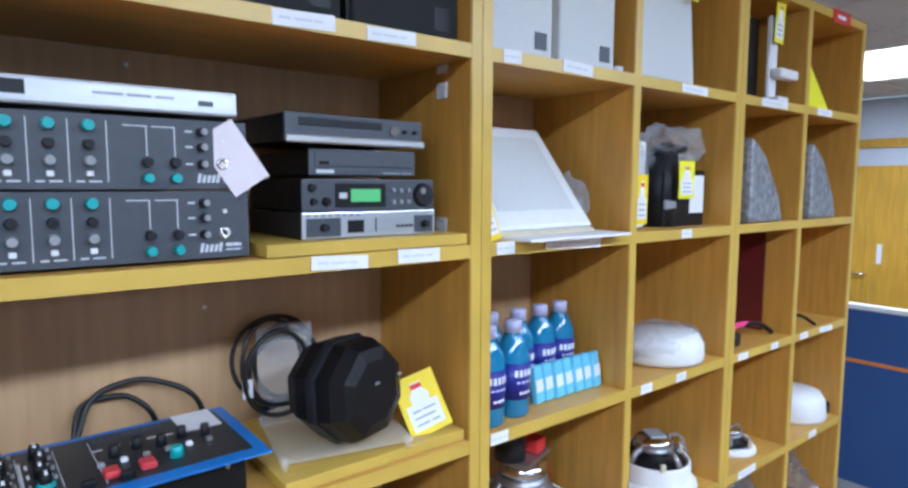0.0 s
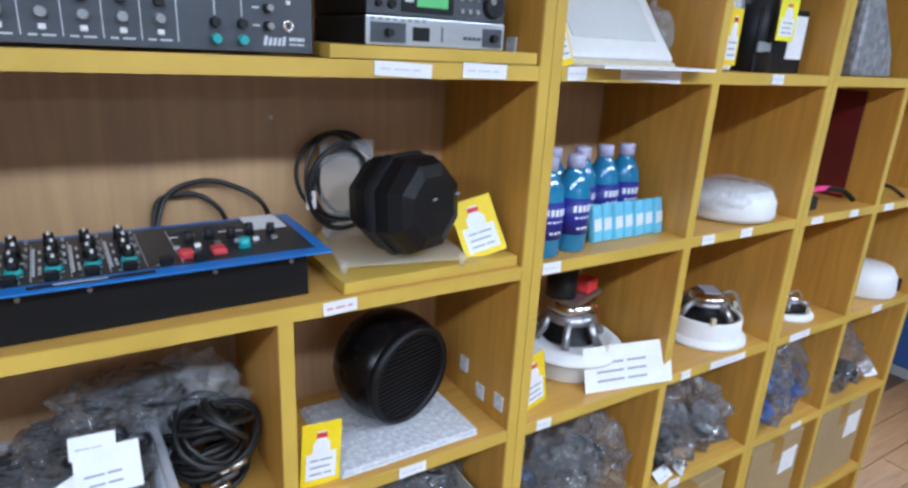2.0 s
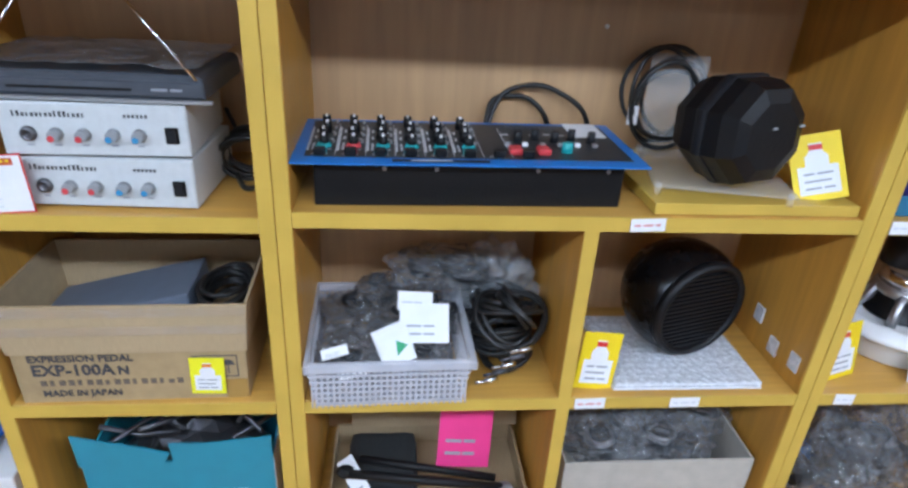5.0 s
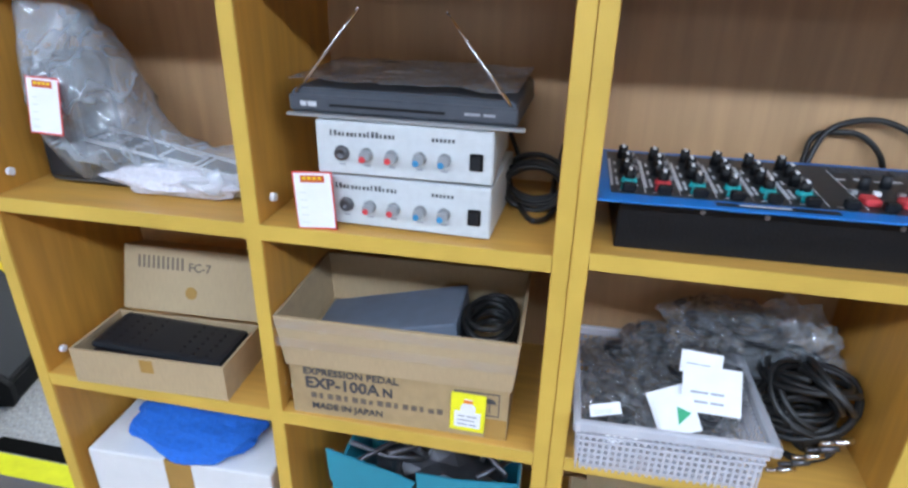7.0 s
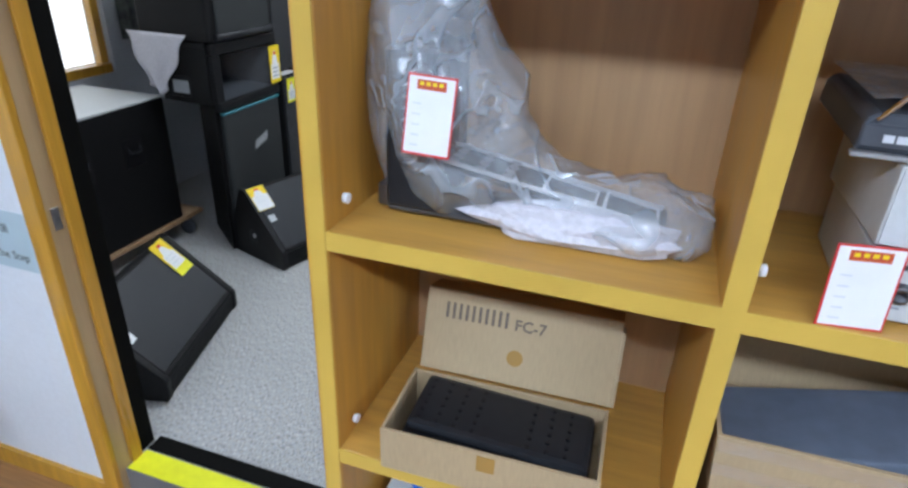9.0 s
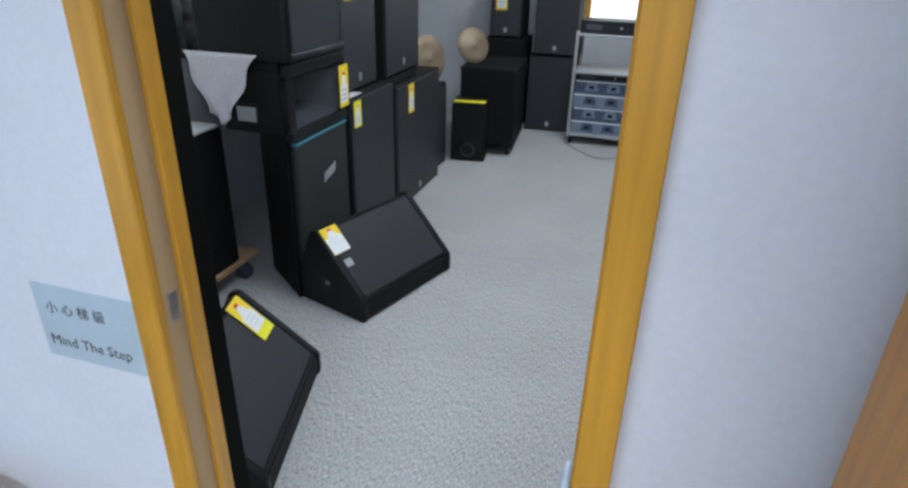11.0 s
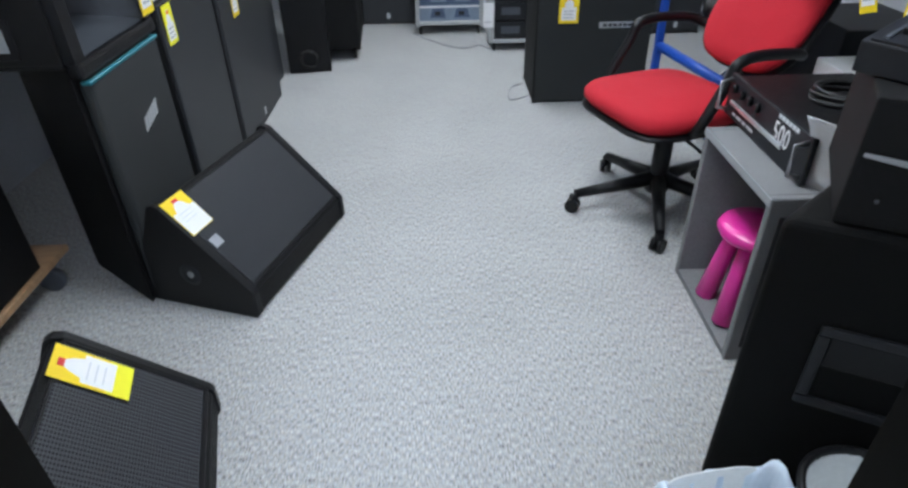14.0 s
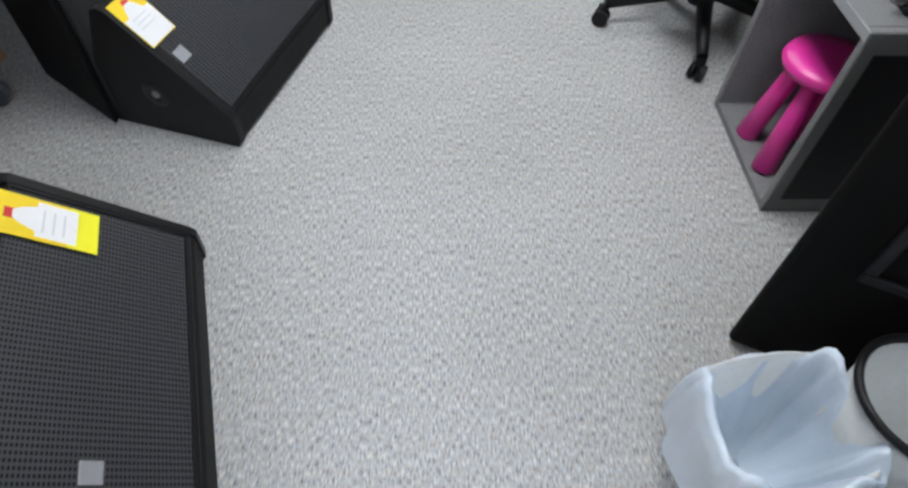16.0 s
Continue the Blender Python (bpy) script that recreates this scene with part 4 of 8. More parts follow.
    part("spring", tube(B(), [(-0.12 + 0.007 * math.cos(i * 0.9), -0.052 + 0.007 * math.sin(i * 0.9), 0.06 + 0.0017 * i) for i in range(70)], 0.0014, 5), STEEL, b)
    part("clamp", box(B(), -0.17, -0.135, -0.03, 0.03, 0.002, 0.03, 0.003), DARKSTEEL, b)
    part("cam_wheel", cyl(B(), 0.034, 0.06, Matrix.Translation((-0.118, 0.03, 0.158)) @ pose(0, 0, 0, 90, 0, 0), 20), BLACKPL, b)
    # White lump put in for the milky haze low in the bag.
    part("white_haze_lump", blob(B(), (0.055, -0.046, 0.002), (0.105, 0.022, 0.022), 5, 0.4, 2, 3), CLOTHWHITE, b)


bagged_pedal()
price_card(-0.990, 0.786, 1.346, 0.048, 0.076, 4, -8, "red", 3)


def mini_amp(x, y, z, rz):
    a = thing("mini_amplifier", "pale grey steel headphone amplifier with a row of knobs", "amplifier", pose(x, y, z, 0, 0, rz), "stacked mini amplifiers")
    w, h, dp = 0.222, 0.070, 0.17
    part("case", box(B(), -w / 2, w / 2, 0, dp, 0.003, h, 0.0022, 2), GREYPAINT, a)
    part("front_panel", box(B(), -w / 2 + 0.002, w / 2 - 0.002, -0.0015, 0.0005, 0.005, h - 0.002), GREYPAINT, a)
    for i, (px, mt) in enumerate(((-0.046, REDKNOB), (-0.014, REDKNOB), (0.021, BLUEKNOB), (0.052, BLUEKNOB))):
        bm = B()
        knob(bm, px, -0.001, 0.031, 0.0085, 0.012)
        k = part("knob", bm, GREYKNOB, a)
        bm = B()
        knob(bm, px - 0.0028, -0.010, 0.0275, 0.0048, 0.004)
        part("cap", bm, mt, k)
    bm = B()
    lathe(bm, [(0.0, 0.001), (0.004, 0.001), (0.004, 0.006), (0.008, 0.006), (0.009, 0.003), (0.010, 0)], 14, Matrix.Translation((-0.078, -0.0015, 0.031)) @ pose(0, 0, 0, 90, 0, 0))
    part("jack_socket", bm, DARKSTEEL, a)
    sw = part("switch", box(B(), 0.083, 0.099, -0.005, -0.001, 0.021, 0.042, 0.0012), BLACKPL, a)
    part("rocker", prism(B(), [(0.0855, 0.024), (0.0965, 0.024), (0.0965, 0.039), (0.0855, 0.039)], -0.0075, -0.005), CHARCOAL, sw)
    for i in range(16):
        tall = i in (0, 1, 9, 10, 11)
        part("brand_mark", bars(B(), -0.092 + 0.0053 * i, 0.0525, [0.0032 if i % 3 else 0.0022], 0.0072 if tall else 0.0048, -0.0016), INK, a)
    for i in range(6):
        part("brand_mark", bars(B(), 0.036 + 0.005 * i, 0.053, [0.003], 0.0042, -0.0016), INK, a)
    for px in (-0.078, -0.046, -0.014, 0.021, 0.052):
        part("print", bars(B(), px - 0.004, 0.016, [0.008], 0.002, -0.0016), GREYINK, a)
    for sx in (-1, 1):
        for yy in (0.02, dp - 0.02):
            part("foot", cyl(B(), 0.007, 0.003, Matrix.Translation((sx * (w / 2 - 0.02), yy, 0)), 12), RUBBER, a)
    return a


mini_amp(-0.488, 0.795, ZC1, -2)
mini_amp(-0.488, 0.792, ZC1 + 0.0705, 1)


def disc_player():
    p = thing("disc_player", "dark grey receiver box under clear wrap with two raised rod aerials", "receiver", pose(-0.492, 0.792, ZC1 + 0.141, 0, 0, -1) @ Matrix.Diagonal((0.93, 1, 1, 1)))
    part("case", prism(B(), [(-0.152, 0.006), (0.152, 0.006), (0.150, 0.030), (0.142, 0.036), (-0.142, 0.036), (-0.150, 0.030)], 0.004, 0.18, 0.002, 1), SLATE, p)
    part("front_panel", box(B(), -0.152, 0.152, 0, 0.005, 0.009, 0.028, 0.002), SLATE, p)
    part("slot", box(B(), -0.095, 0.06, -0.0008, 0.001, 0.016, 0.019), BLACKPL, p)
    part("base_trim", box(B(), -0.156, 0.162, -0.003, 0.006, 0.002, 0.006, 0.001), SILVER, p)
    part("brand_mark", bars(B(), -0.135, 0.015, [0.008, 0.012], 0.006, -0.0006, 0.002), PALEINK, p)
    part("print", bars(B(), 0.085, 0.017, [0.02, 0.015], 0.003, -0.0006), GREYINK, p)
    for x in (-0.11, 0.1):
        part("foot", cyl(B(), 0.011, 0.004, Matrix.Translation((x, 0.03, -0.002)), 14), RUBBER, p)
    for s in (-1, 1):
        bm = tube(B(), [(s * 0.142, 0.004, 0.030), (s * 0.100, 0.010, 0.078), (s * 0.058, 0.016, 0.126)], [0.0024, 0.0020, 0.0014], 8)
        lathe(bm, [(0, -0.003), (0.003, 0), (0, 0.003)], 8, Matrix.Translation((s * 0.0575, 0.016, 0.127)))
        part("aerial", bm, CHROME, p)
    bm = B()
    sheet(bm, 0.30, 0.18, 16, 10, lambda u, v: (0, 0, 0.032 * noise.noise(Vector((u * 5, v * 4, 3))) + 0.012 * noise.noise(Vector((u * 15, v * 12, 1)))), 0.001)
    bmesh.ops.transform(bm, matrix=pose(0, 0.16, 0.047, 90, 0, 0) @ Matrix.Diagonal((1, 1, -1, 1)) @ pose(0, 0, -0.16), verts=bm.verts[:])
    bmesh.ops.recalc_face_normals(bm, faces=bm.faces[:])
    part("wrap", bm, FILMDARK, p, "clear plastic wrap")


disc_player()
price_card(-0.600, 0.776, ZC1, 0.052, 0.078, 5, 0, "red", -2)
solo("power_cable", tube(B(), curve_pts(coil_pts(-0.335, 0.90, ZC1 + 0.034, 0.042, 6.5, 4, 0.011, 0.75, False) + [(-0.36, 0.97, ZC1 + 0.05), (-0.38, 0.985, ZC1 + 0.09)], 2), 0.0036, 7), RUBBER,
     "black power cable coiled behind the amplifiers", "cable")
solo("power_plug_lead", tube(B(), curve_pts([(-0.36, 0.93, ZC1 + 0.006), (-0.33, 0.86, ZC1 + 0.006), (-0.305, 0.90, ZC1 + 0.006), (-0.31, 0.97, ZC1 + 0.02), (-0.30, 1.02, ZC1 + 0.07)], 6), 0.004, 7), RUBBER, "loose black cable end on the plank", "cable")


def volume_pedal_box():
    c = thing("open_pedal_box", "opened tan carton with its lid raised, a black foot pedal inside", "box", pose(-0.905, 0.830, Z["d"], 0, 0, 2))
    part("tray", open_box(B(), 0.262, 0.124, 0.062), PALECARD, c)
    lid = B()
    box(lid, -0.128, 0.130, 0.002, 0.006, 0, 0.114, 0.001)
    box(lid, -0.128, 0.130, 0.006, 0.060, 0.110, 0.114)
    box(lid, 0.130, 0.134, 0.002, 0.030, 0, 0.10)
    lo = part("lid", lid, PALECARD, c, m=pose(0.002, 0.064, 0.064, -18, 0, 0))
    for i in range(10):
        part("brand_mark", bars(B(), -0.100 + 0.009 * i, 0.076, [0.004], 0.022, 0.0018), BROWNINK, lo)
    lettering("writing", "FC-7", 0.021, BROWNINK, lo, Matrix.Translation((-0.006, 0.0016, 0.076)), bold=0.0004)
    part("stain", cyl(B(), 0.011, 0.0006, Matrix.Translation((0.0, 0.002, 0.038)) @ pose(0, 0, 0, 90, 0, 0), 18), TAPE, lo)
    part("tape", box(B(), -0.01, 0.012, -0.0632, -0.0622, 0.035, 0.058), TAPE, c)


volume_pedal_box()


def foot_pedal():
    p = thing("foot_pedal", "black plastic foot pedal with a dotted rubber tread", "pedal", pose(-0.905, 0.832, Z["d"] + 0.006, 0, 0, 2))
    part("body", box(B(), -0.112, 0.118, -0.052, 0.052, 0, 0.042, 0.006, 2), BLACKPL, p)
    part("tread", box(B(), -0.108, 0.114, -0.048, 0.048, 0.044, 0.058, 0.008, 2), CHARCOAL, p, m=pose(0, 0, 0, 0, 3, 0))
    for i in range(9):
        for j in range(6):
            if i in (4, 5):
                continue
            part("tread_dot", cyl(B(), 0.0028, 0.0016, Matrix.Translation((-0.092 + i * 0.0225, -0.036 + j * 0.0145, 0.0578 - 0.0011 * (i - 4))), 8), BLACKPL, p)


foot_pedal()


def expression_box():
    c = thing("expression_pedal_box", "brown printed carton with its upper tray open and worn corners", "box", pose(-0.503, 0.876, Z["d"], 0, 0, 1.5))
    part("body", open_box(B(), 0.325, 0.19, 0.092), CARDBOARD, c)
    part("upper_tray", open_box(B(), 0.332, 0.197, 0.085, 0.004, 0.008), PALECARD, c, m=Matrix.Translation((0, 0, 0.089)))
    y = -0.0965
    lettering("writing", "EXPRESSION PEDAL", 0.0165, INK, c, Matrix.Translation((-0.142, y, 0.074)), bold=0.0003)
    lettering("writing", "EXP-100A", 0.027, INK, c, Matrix.Translation((-0.140, y, 0.050)), bold=0.0007)
    lettering("writing", "N", 0.021, INK, c, Matrix.Translation((-0.0215, y, 0.050)), bold=0.0006)
    for i in range(16):
        part("brand_mark", bars(B(), -0.132 + 0.0128 * i, 0.031, [0.0085 - 0.003 * (i % 3 == 1)], 0.0095 - 0.002 * (i in (7, 14)), -0.0955, 0.003), BROWNINK, c)
    lettering("writing", "MADE IN JAPAN", 0.0155, INK, c, Matrix.Translation((-0.132, y, 0.012)), bold=0.0003)
    fr = B()
    for x0, x1, z0, z1 in ((0.085, 0.15, 0.040, 0.0415), (0.085, 0.15, 0.078, 0.0795), (0.085, 0.0865, 0.0415, 0.078), (0.1485, 0.15, 0.0415, 0.078)):
        box(fr, x0, x1, -0.0958, -0.095, z0, z1)
    part("print_frame", fr, INK, c)
    um = prism(B(), [(0.126, 0.062), (0.130, 0.069), (0.136, 0.071), (0.142, 0.069), (0.146, 0.062)], -0.0958, -0.095)
    box(um, 0.1352, 0.1368, -0.0958, -0.095, 0.046, 0.0625)
    part("umbrella_print", um, INK, c)
    tp = B()
    for zz in (0.128, 0.158):
        box(tp, -0.172, 0.172, -0.1105, -0.1095, zz, zz + 0.014)
    part("tape", tp, FILMTHIN, c, "clear tape round the tray")
    part("tape", box(B(), 0.13, 0.162, -0.0962, -0.0952, 0.0, 0.035), TAPE, c)


expression_box()
price_card(-0.396, 0.779, Z["d"] + 0.012, 0.05, 0.066, 1, 0, "lemon", 2)
pd = thing("expression_pedal", "dark grey steel expression pedal lying in its carton", "pedal", pose(-0.528, 0.885, Z["d"] + 0.098, 0, -3, 2))
part("treadle", prism(B(), [(-0.125, 0.0), (0.105, 0.0), (0.105, 0.056), (-0.125, 0.014)], -0.060, 0.060, 0.004), SLATEBLUE, pd)
part("base", box(B(), -0.125, 0.11, -0.06, 0.06, -0.012, -0.001, 0.003), BLACKPL, pd)
solo("pedal_cable", tube(B(), curve_pts(coil_pts(-0.382, 0.885, Z["d"] + 0.098, 0.036, 9, 11, 0.006, 1.6), 1), 0.0042, 7), RUBBER, "black cable coiled in the carton", "cable")

carton("white carton with worn edges under a blue cloth", -0.905, 0.885, Z["e"], 0.345, 0.20, 0.135, WHITECARD, 2, "white_carton", True, False)
solo("blue_cloth", blob(B(), (-0.90, 0.87, Z["e"] + 0.1355), (0.135, 0.085, 0.024), 9, 0.24, 1.3, 4), BLUECLOTH, "crumpled bright blue cloth on the white carton", "cloth")


def teal_box():
    c = thing("teal_carton", "teal carton with torn front flaps, full of grey metal brackets", "box", pose(-0.468, 0.89, Z["e"], 0, 0, 2))
    part("body", open_box(B(), 0.30, 0.20, 0.165), TEALCARD, c)
    part("end_face", box(B(), 0.1495, 0.1508, -0.1, 0.1, 0.004, 0.165), WHITECARD, c)
    part("flap", prism(B(), [(-0.152, 0.165), (-0.03, 0.150), (-0.012, 0.185), (-0.045, 0.198), (-0.105, 0.215), (-0.155, 0.230)], -0.104, -0.101), TEALCARD, c)
    part("flap", prism(B(), [(-0.005, 0.152), (0.150, 0.165), (0.150, 0.215), (0.05, 0.206), (-0.01, 0.208)], -0.106, -0.103), TEALCARD, c)
    part("label", box(B(), 0.06, 0.105, -0.1012, -0.1, 0.02, 0.095), PAPER, c)
    bc = B()
    for i in range(12):
        box(bc, 0.064 + i * 0.0032, 0.064 + i * 0.0032 + (0.0012 if i % 3 else 0.002), -0.1018, -0.1012, 0.03, 0.08)
    part("barcode", bc, INK, c)
    rnd = random.Random(8)
    for i in range(16):
        x, y = rnd.uniform(-0.12, 0.12), rnd.uniform(-0.07, 0.07)
        a = rnd.uniform(0, 6.28)
        dx, dy = 0.06 * math.cos(a), 0.05 * math.sin(a)
        z0 = 0.15 + rnd.uniform(0, 0.05)
        bm = tube(B(), [(max(-0.14, min(0.14, x - dx)), max(-0.09, min(0.09, y - dy)), z0), (x, y, z0 + rnd.uniform(0, 0.03)), (max(-0.14, min(0.14, x + dx)), max(-0.09, min(0.09, y + dy)), z0 + rnd.uniform(0.0, 0.035))], 0.0045, 6)
        part("bracket", bm, DARKSTEEL, c)
    part("filling", blob(B(), (0, 0, 0.02), (0.13, 0.085, 0.075), 3, 0.3, 2, 3), DARKSTEEL, c)


teal_box()


# ---- second unit ----
def rack_mixer(z, rz=0):
    r = thing("rack_line_mixer", "dark slate rack mixer with teal, grey and white knobs", "mixer", pose(-0.012, 0.793, z, 0, 0, rz), "stacked rack mixers")
    w, h = 0.445, 0.082
    part("case", box(B(), -w / 2 + 0.012, w / 2 - 0.02, 0.004, 0.19, 0.002, h - 0.002, 0.001), CHARCOAL, r)
    part("front_panel", box(B(), -w / 2, w / 2, 0, 0.004, 0, h, 0.001), SLATE, r)
    for i in range(8):
        x = -0.205 + i * 0.0365
        for zz, mt, rad in ((0.069, TEALKNOB, 0.0068), (0.049, CHARCOAL, 0.006), (0.031, GREYKNOB, 0.006)):
            bm = B()
            knob(bm, x, 0, zz, rad, 0.011)
            part("knob", bm, mt, r)
        part("button", box(B(), x - 0.0035, x + 0.0035, -0.004, 0, 0.014, 0.020, 0.0008), WHITEPL, r)
        part("print", box(bars(B(), x - 0.013, 0.008, [0.008, 0.012], 0.0018, 0.0), x + 0.017, x + 0.018, -0.0006, 0, 0.008, 0.075), PALEINK, r)
    for x in (0.108, 0.138):
        for zz, mt in ((0.031, CHARCOAL), (0.013, TEALKNOB)):
            bm = B()
            knob(bm, x, 0, zz, 0.0062, 0.011)
            part("knob", bm, mt, r)
        part("print", box(box(B(), x - 0.0006, x + 0.0006, -0.0006, 0, 0.038, 0.072), x - 0.024, x + 0.001, -0.0006, 0, 0.071, 0.0722), PALEINK, r)
    for zz in (0.068, 0.050, 0.030):
        bm = B()
        knob(bm, 0.168, 0, zz, 0.0058, 0.010)
        part("knob", bm, CHARCOAL, r)
        bm = B()
        knob(bm, 0.169, -0.010, zz, 0.0042, 0.003)
        part("knob_cap", bm, GREYKNOB, r)
        part("print", bars(B(), 0.150, zz - 0.001, [0.008], 0.002, 0.0), PALEINK, r)
    part("button", box(B(), 0.190, 0.195, -0.003, 0, 0.055, 0.060, 0.0006), WHITEPL, r)
    jack = B()
    lathe(jack, [(0.0, -0.002), (0.0032, -0.002), (0.0034, 0.004), (0.0065, 0.0042), (0.0075, 0.002), (0.008, 0)], 16, Matrix.Translation((0.192, 0, 0.031)) @ pose(0, 0, 0, 90, 0, 0))
    part("jack_socket", jack, CHROME, r)
    lg = B()
    for i in range(5):
        prism(lg, [(0.162 + i * 0.0055, 0.008), (0.1655 + i * 0.0055, 0.008), (0.1675 + i * 0.0055, 0.017 + 0.002 * (i in (0, 4))), (0.164 + i * 0.0055, 0.017 + 0.002 * (i in (0, 4)))], -0.0007, 0)
    part("brand_mark", lg, PALEINK, r)
    part("print", bars(bars(B(), 0.193, 0.014, [0.008, 0.007, 0.002], 0.004, 0.0, 0.001), 0.193, 0.009, [0.008, 0.010], 0.002, 0.0, 0.001), PALEINK, r)
    for zz in (0.01, 0.072):
        part("screw", cyl(B(), 0.003, 0.0015, Matrix.Translation((0.214, 0, zz)) @ pose(0, 0, 0, 90, 0, 0), 10), DARKSTEEL, r)
    return r


rack_mixer(Z["b"] + 0.004)
rack_mixer(Z["b"] + 0.088, 0.4)
fb = thing("silver_rack_unit", "thin silver rack unit lying on the stacked mixers", "rack unit", pose(-0.035, 0.80, Z["b"] + 0.172, 0, 0, -1))
part("case", box(B(), -0.22, 0.225, 0.012, 0.15, 0.004, 0.030, 0.002), CHARCOAL, fb)
part("front_panel", box(B(), -0.235, 0.236, 0.0, 0.012, 0.004, 0.034, 0.004, 2), SILVER, fb)
part("display", box(B(), -0.20, 0.02, -0.001, 0.001, 0.014, 0.029), CHARCOAL, fb)
part("badge", box(B(), 0.19, 0.207, -0.001, 0.001, 0.015, 0.021), SLATE, fb)
part("print", bars(B(), 0.08, 0.020, [0.03, 0.025, 0.02], 0.003, -0.0002), GREYINK, fb)
for xx in (-0.2, 0.05, 0.2):
    part("foot", box(B(), xx - 0.03, xx + 0.03, 0.02, 0.09, -0.0005, 0.005, 0.001), RUBBER, fb)
slip(0.215, 0.788, Z["b"] + 0.092, 0.05, 0.082, 0, -33, -8, PINKPAPER, 0, "hang_tag", "blank pale pink card tag hung on the mixers")

solo("loose_shelf_board", box(B(), 0.225, 0.552, 0.773, 1.035, Z["b"] + 0.001, Z["b"] + 0.018, 0.001), EDGE, "loose yellow wood board lying on the plank", "board")
solo("loose_shelf_board", box(B(), 0.245, 0.552, 0.779, 1.035, Z["c"] + 0.001, Z["c"] + 0.018, 0.001), EDGE, "loose yellow wood board lying on the plank", "board")


def stack_unit(name, label, x0, x1, z0, z1, y, dp, face, body, rz=0.0):
    u = thing(name, label, name.replace("_", " "), pose((x0 + x1) / 2, y, z0, 0, 0, rz), "stacked players")
    w, h = x1 - x0, z1 - z0
    part("case", box(B(), -w / 2 + 0.002, w / 2 - 0.002, 0.006, dp, 0.001, h - 0.001, 0.0015), body, u)
    part("front_panel", box(B(), -w / 2, w / 2, 0, 0.006, 0.001, h, 0.002, 2), face, u)
    return u, w, h


zb = Z["b"] + 0.018
u, w, h = stack_unit("power_conditioner", "silver-white half rack unit with blue control patches", 0.285, 0.507, zb, zb + 0.038, 0.80, 0.20, SILVER, CHARCOAL)
for x in (-0.105, 0.072):
    pt = part("patch", box(B(), x, x + (0.052 if x < 0 else 0.034), -0.001, 0.001, 0.004, 0.030), SLATE, u)
    bm = B()
    knob(bm, x + 0.026 if x < 0 else x + 0.018, -0.001, 0.017, 0.006, 0.009)
    part("knob", bm, CHARCOAL, pt)
part("display", box(B(), -0.042, -0.016, -0.0012, 0.001, 0.008, 0.026), BLACKPL, u)
part("brand_mark", bars(B(), -0.105, 0.032, [0.006] * 8, 0.003, -0.0002, 0.005), GREYINK, u)
part("lamp_row", bars(B(), 0.003, 0.008, [0.002], 0.02, -0.0002), DARKSTEEL, u)
part("button_row", bars(B(), 0.038, 0.013, [0.006, 0.006, 0.006, 0.006], 0.004, -0.002, 0.002), DARKSTEEL, u)
u, w, h = stack_unit("minidisc_deck", "grey half rack deck with a green lit display and jog wheel", 0.285, 0.503, zb + 0.038, zb + 0.084, 0.798, 0.20, SLATE, BLACKPL)
part("display_bezel", box(B(), -0.06, 0.022, -0.001, 0.001, 0.006, 0.040, 0.0005), BLACKPL, u)
part("display", box(B(), -0.036, 0.012, -0.0018, -0.0008, 0.014, 0.032), LCD, u)
part("disc_badge", box(B(), -0.054, -0.042, -0.0018, -0.0008, 0.019, 0.027), PALEINK, u)
for i in range(6):
    bm = B()
    knob(bm, 0.035 + 0.013 * (i % 3), 0, 0.030 - 0.017 * (i // 3), 0.0036, 0.004, seg=10)
    part("button", bm, STEEL, u)
jw = B()
knob(jw, 0.089, 0, 0.023, 0.0185, 0.008, seg=28)
jo = part("jog_wheel", jw, CHARCOAL, u)
jd = B()
knob(jd, 0.084, -0.008, 0.029, 0.005, 0.001, seg=14)
part("finger_dimple", jd, STEEL, jo)
for x, zz, rr in ((-0.093, 0.015, 0.005), (-0.074, 0.015, 0.0065), (-0.095, 0.034, 0.006)):
    bm = B()
    knob(bm, x, 0, zz, rr, 0.006)
    part("knob", bm, BLACKPL, u)
u, w, h = stack_unit("disc_drive", "dark grey external disc drive with a tray front", 0.302, 0.478, zb + 0.088, zb + 0.126, 0.812, 0.19, SLATE, BLACKPL)
part("tray_front", box(B(), -0.080, 0.083, -0.0015, 0.001, 0.013, 0.034, 0.001), SLATE, u)
part("eject_button", box(B(), -0.073, -0.058, -0.003, -0.001, 0.016, 0.021, 0.0005), BLACKPL, u)
part("badge", bars(B(), -0.077, 0.004, [0.027], 0.005, -0.0002), PALEINK, u)
part("print", bars(B(), 0.03, 0.004, [0.03, 0.018], 0.002, -0.0002), GREYINK, u)
u, w, h = stack_unit("dvd_player", "black and silver compact player resting askew on the drive", 0.262, 0.492, zb + 0.133, zb + 0.172, 0.805, 0.19, SLATE, BLACKPL, 4)
part("silver_lip", box(B(), -w / 2, w / 2, -0.008, 0.002, -0.001, 0.009, 0.002), SILVER, u)
part("tray_front", box(B(), -0.095, 0.04, -0.0015, 0.001, 0.022, 0.033, 0.001), CHARCOAL, u)
for x, rr, mt in ((0.060, 0.008, CHROME), (0.080, 0.0032, BLACKPL), (0.099, 0.0032, BLACKPL)):
    bm = B()
    knob(bm, x, 0, 0.022, rr, 0.006, seg=16)
    part("knob", bm, mt, u)
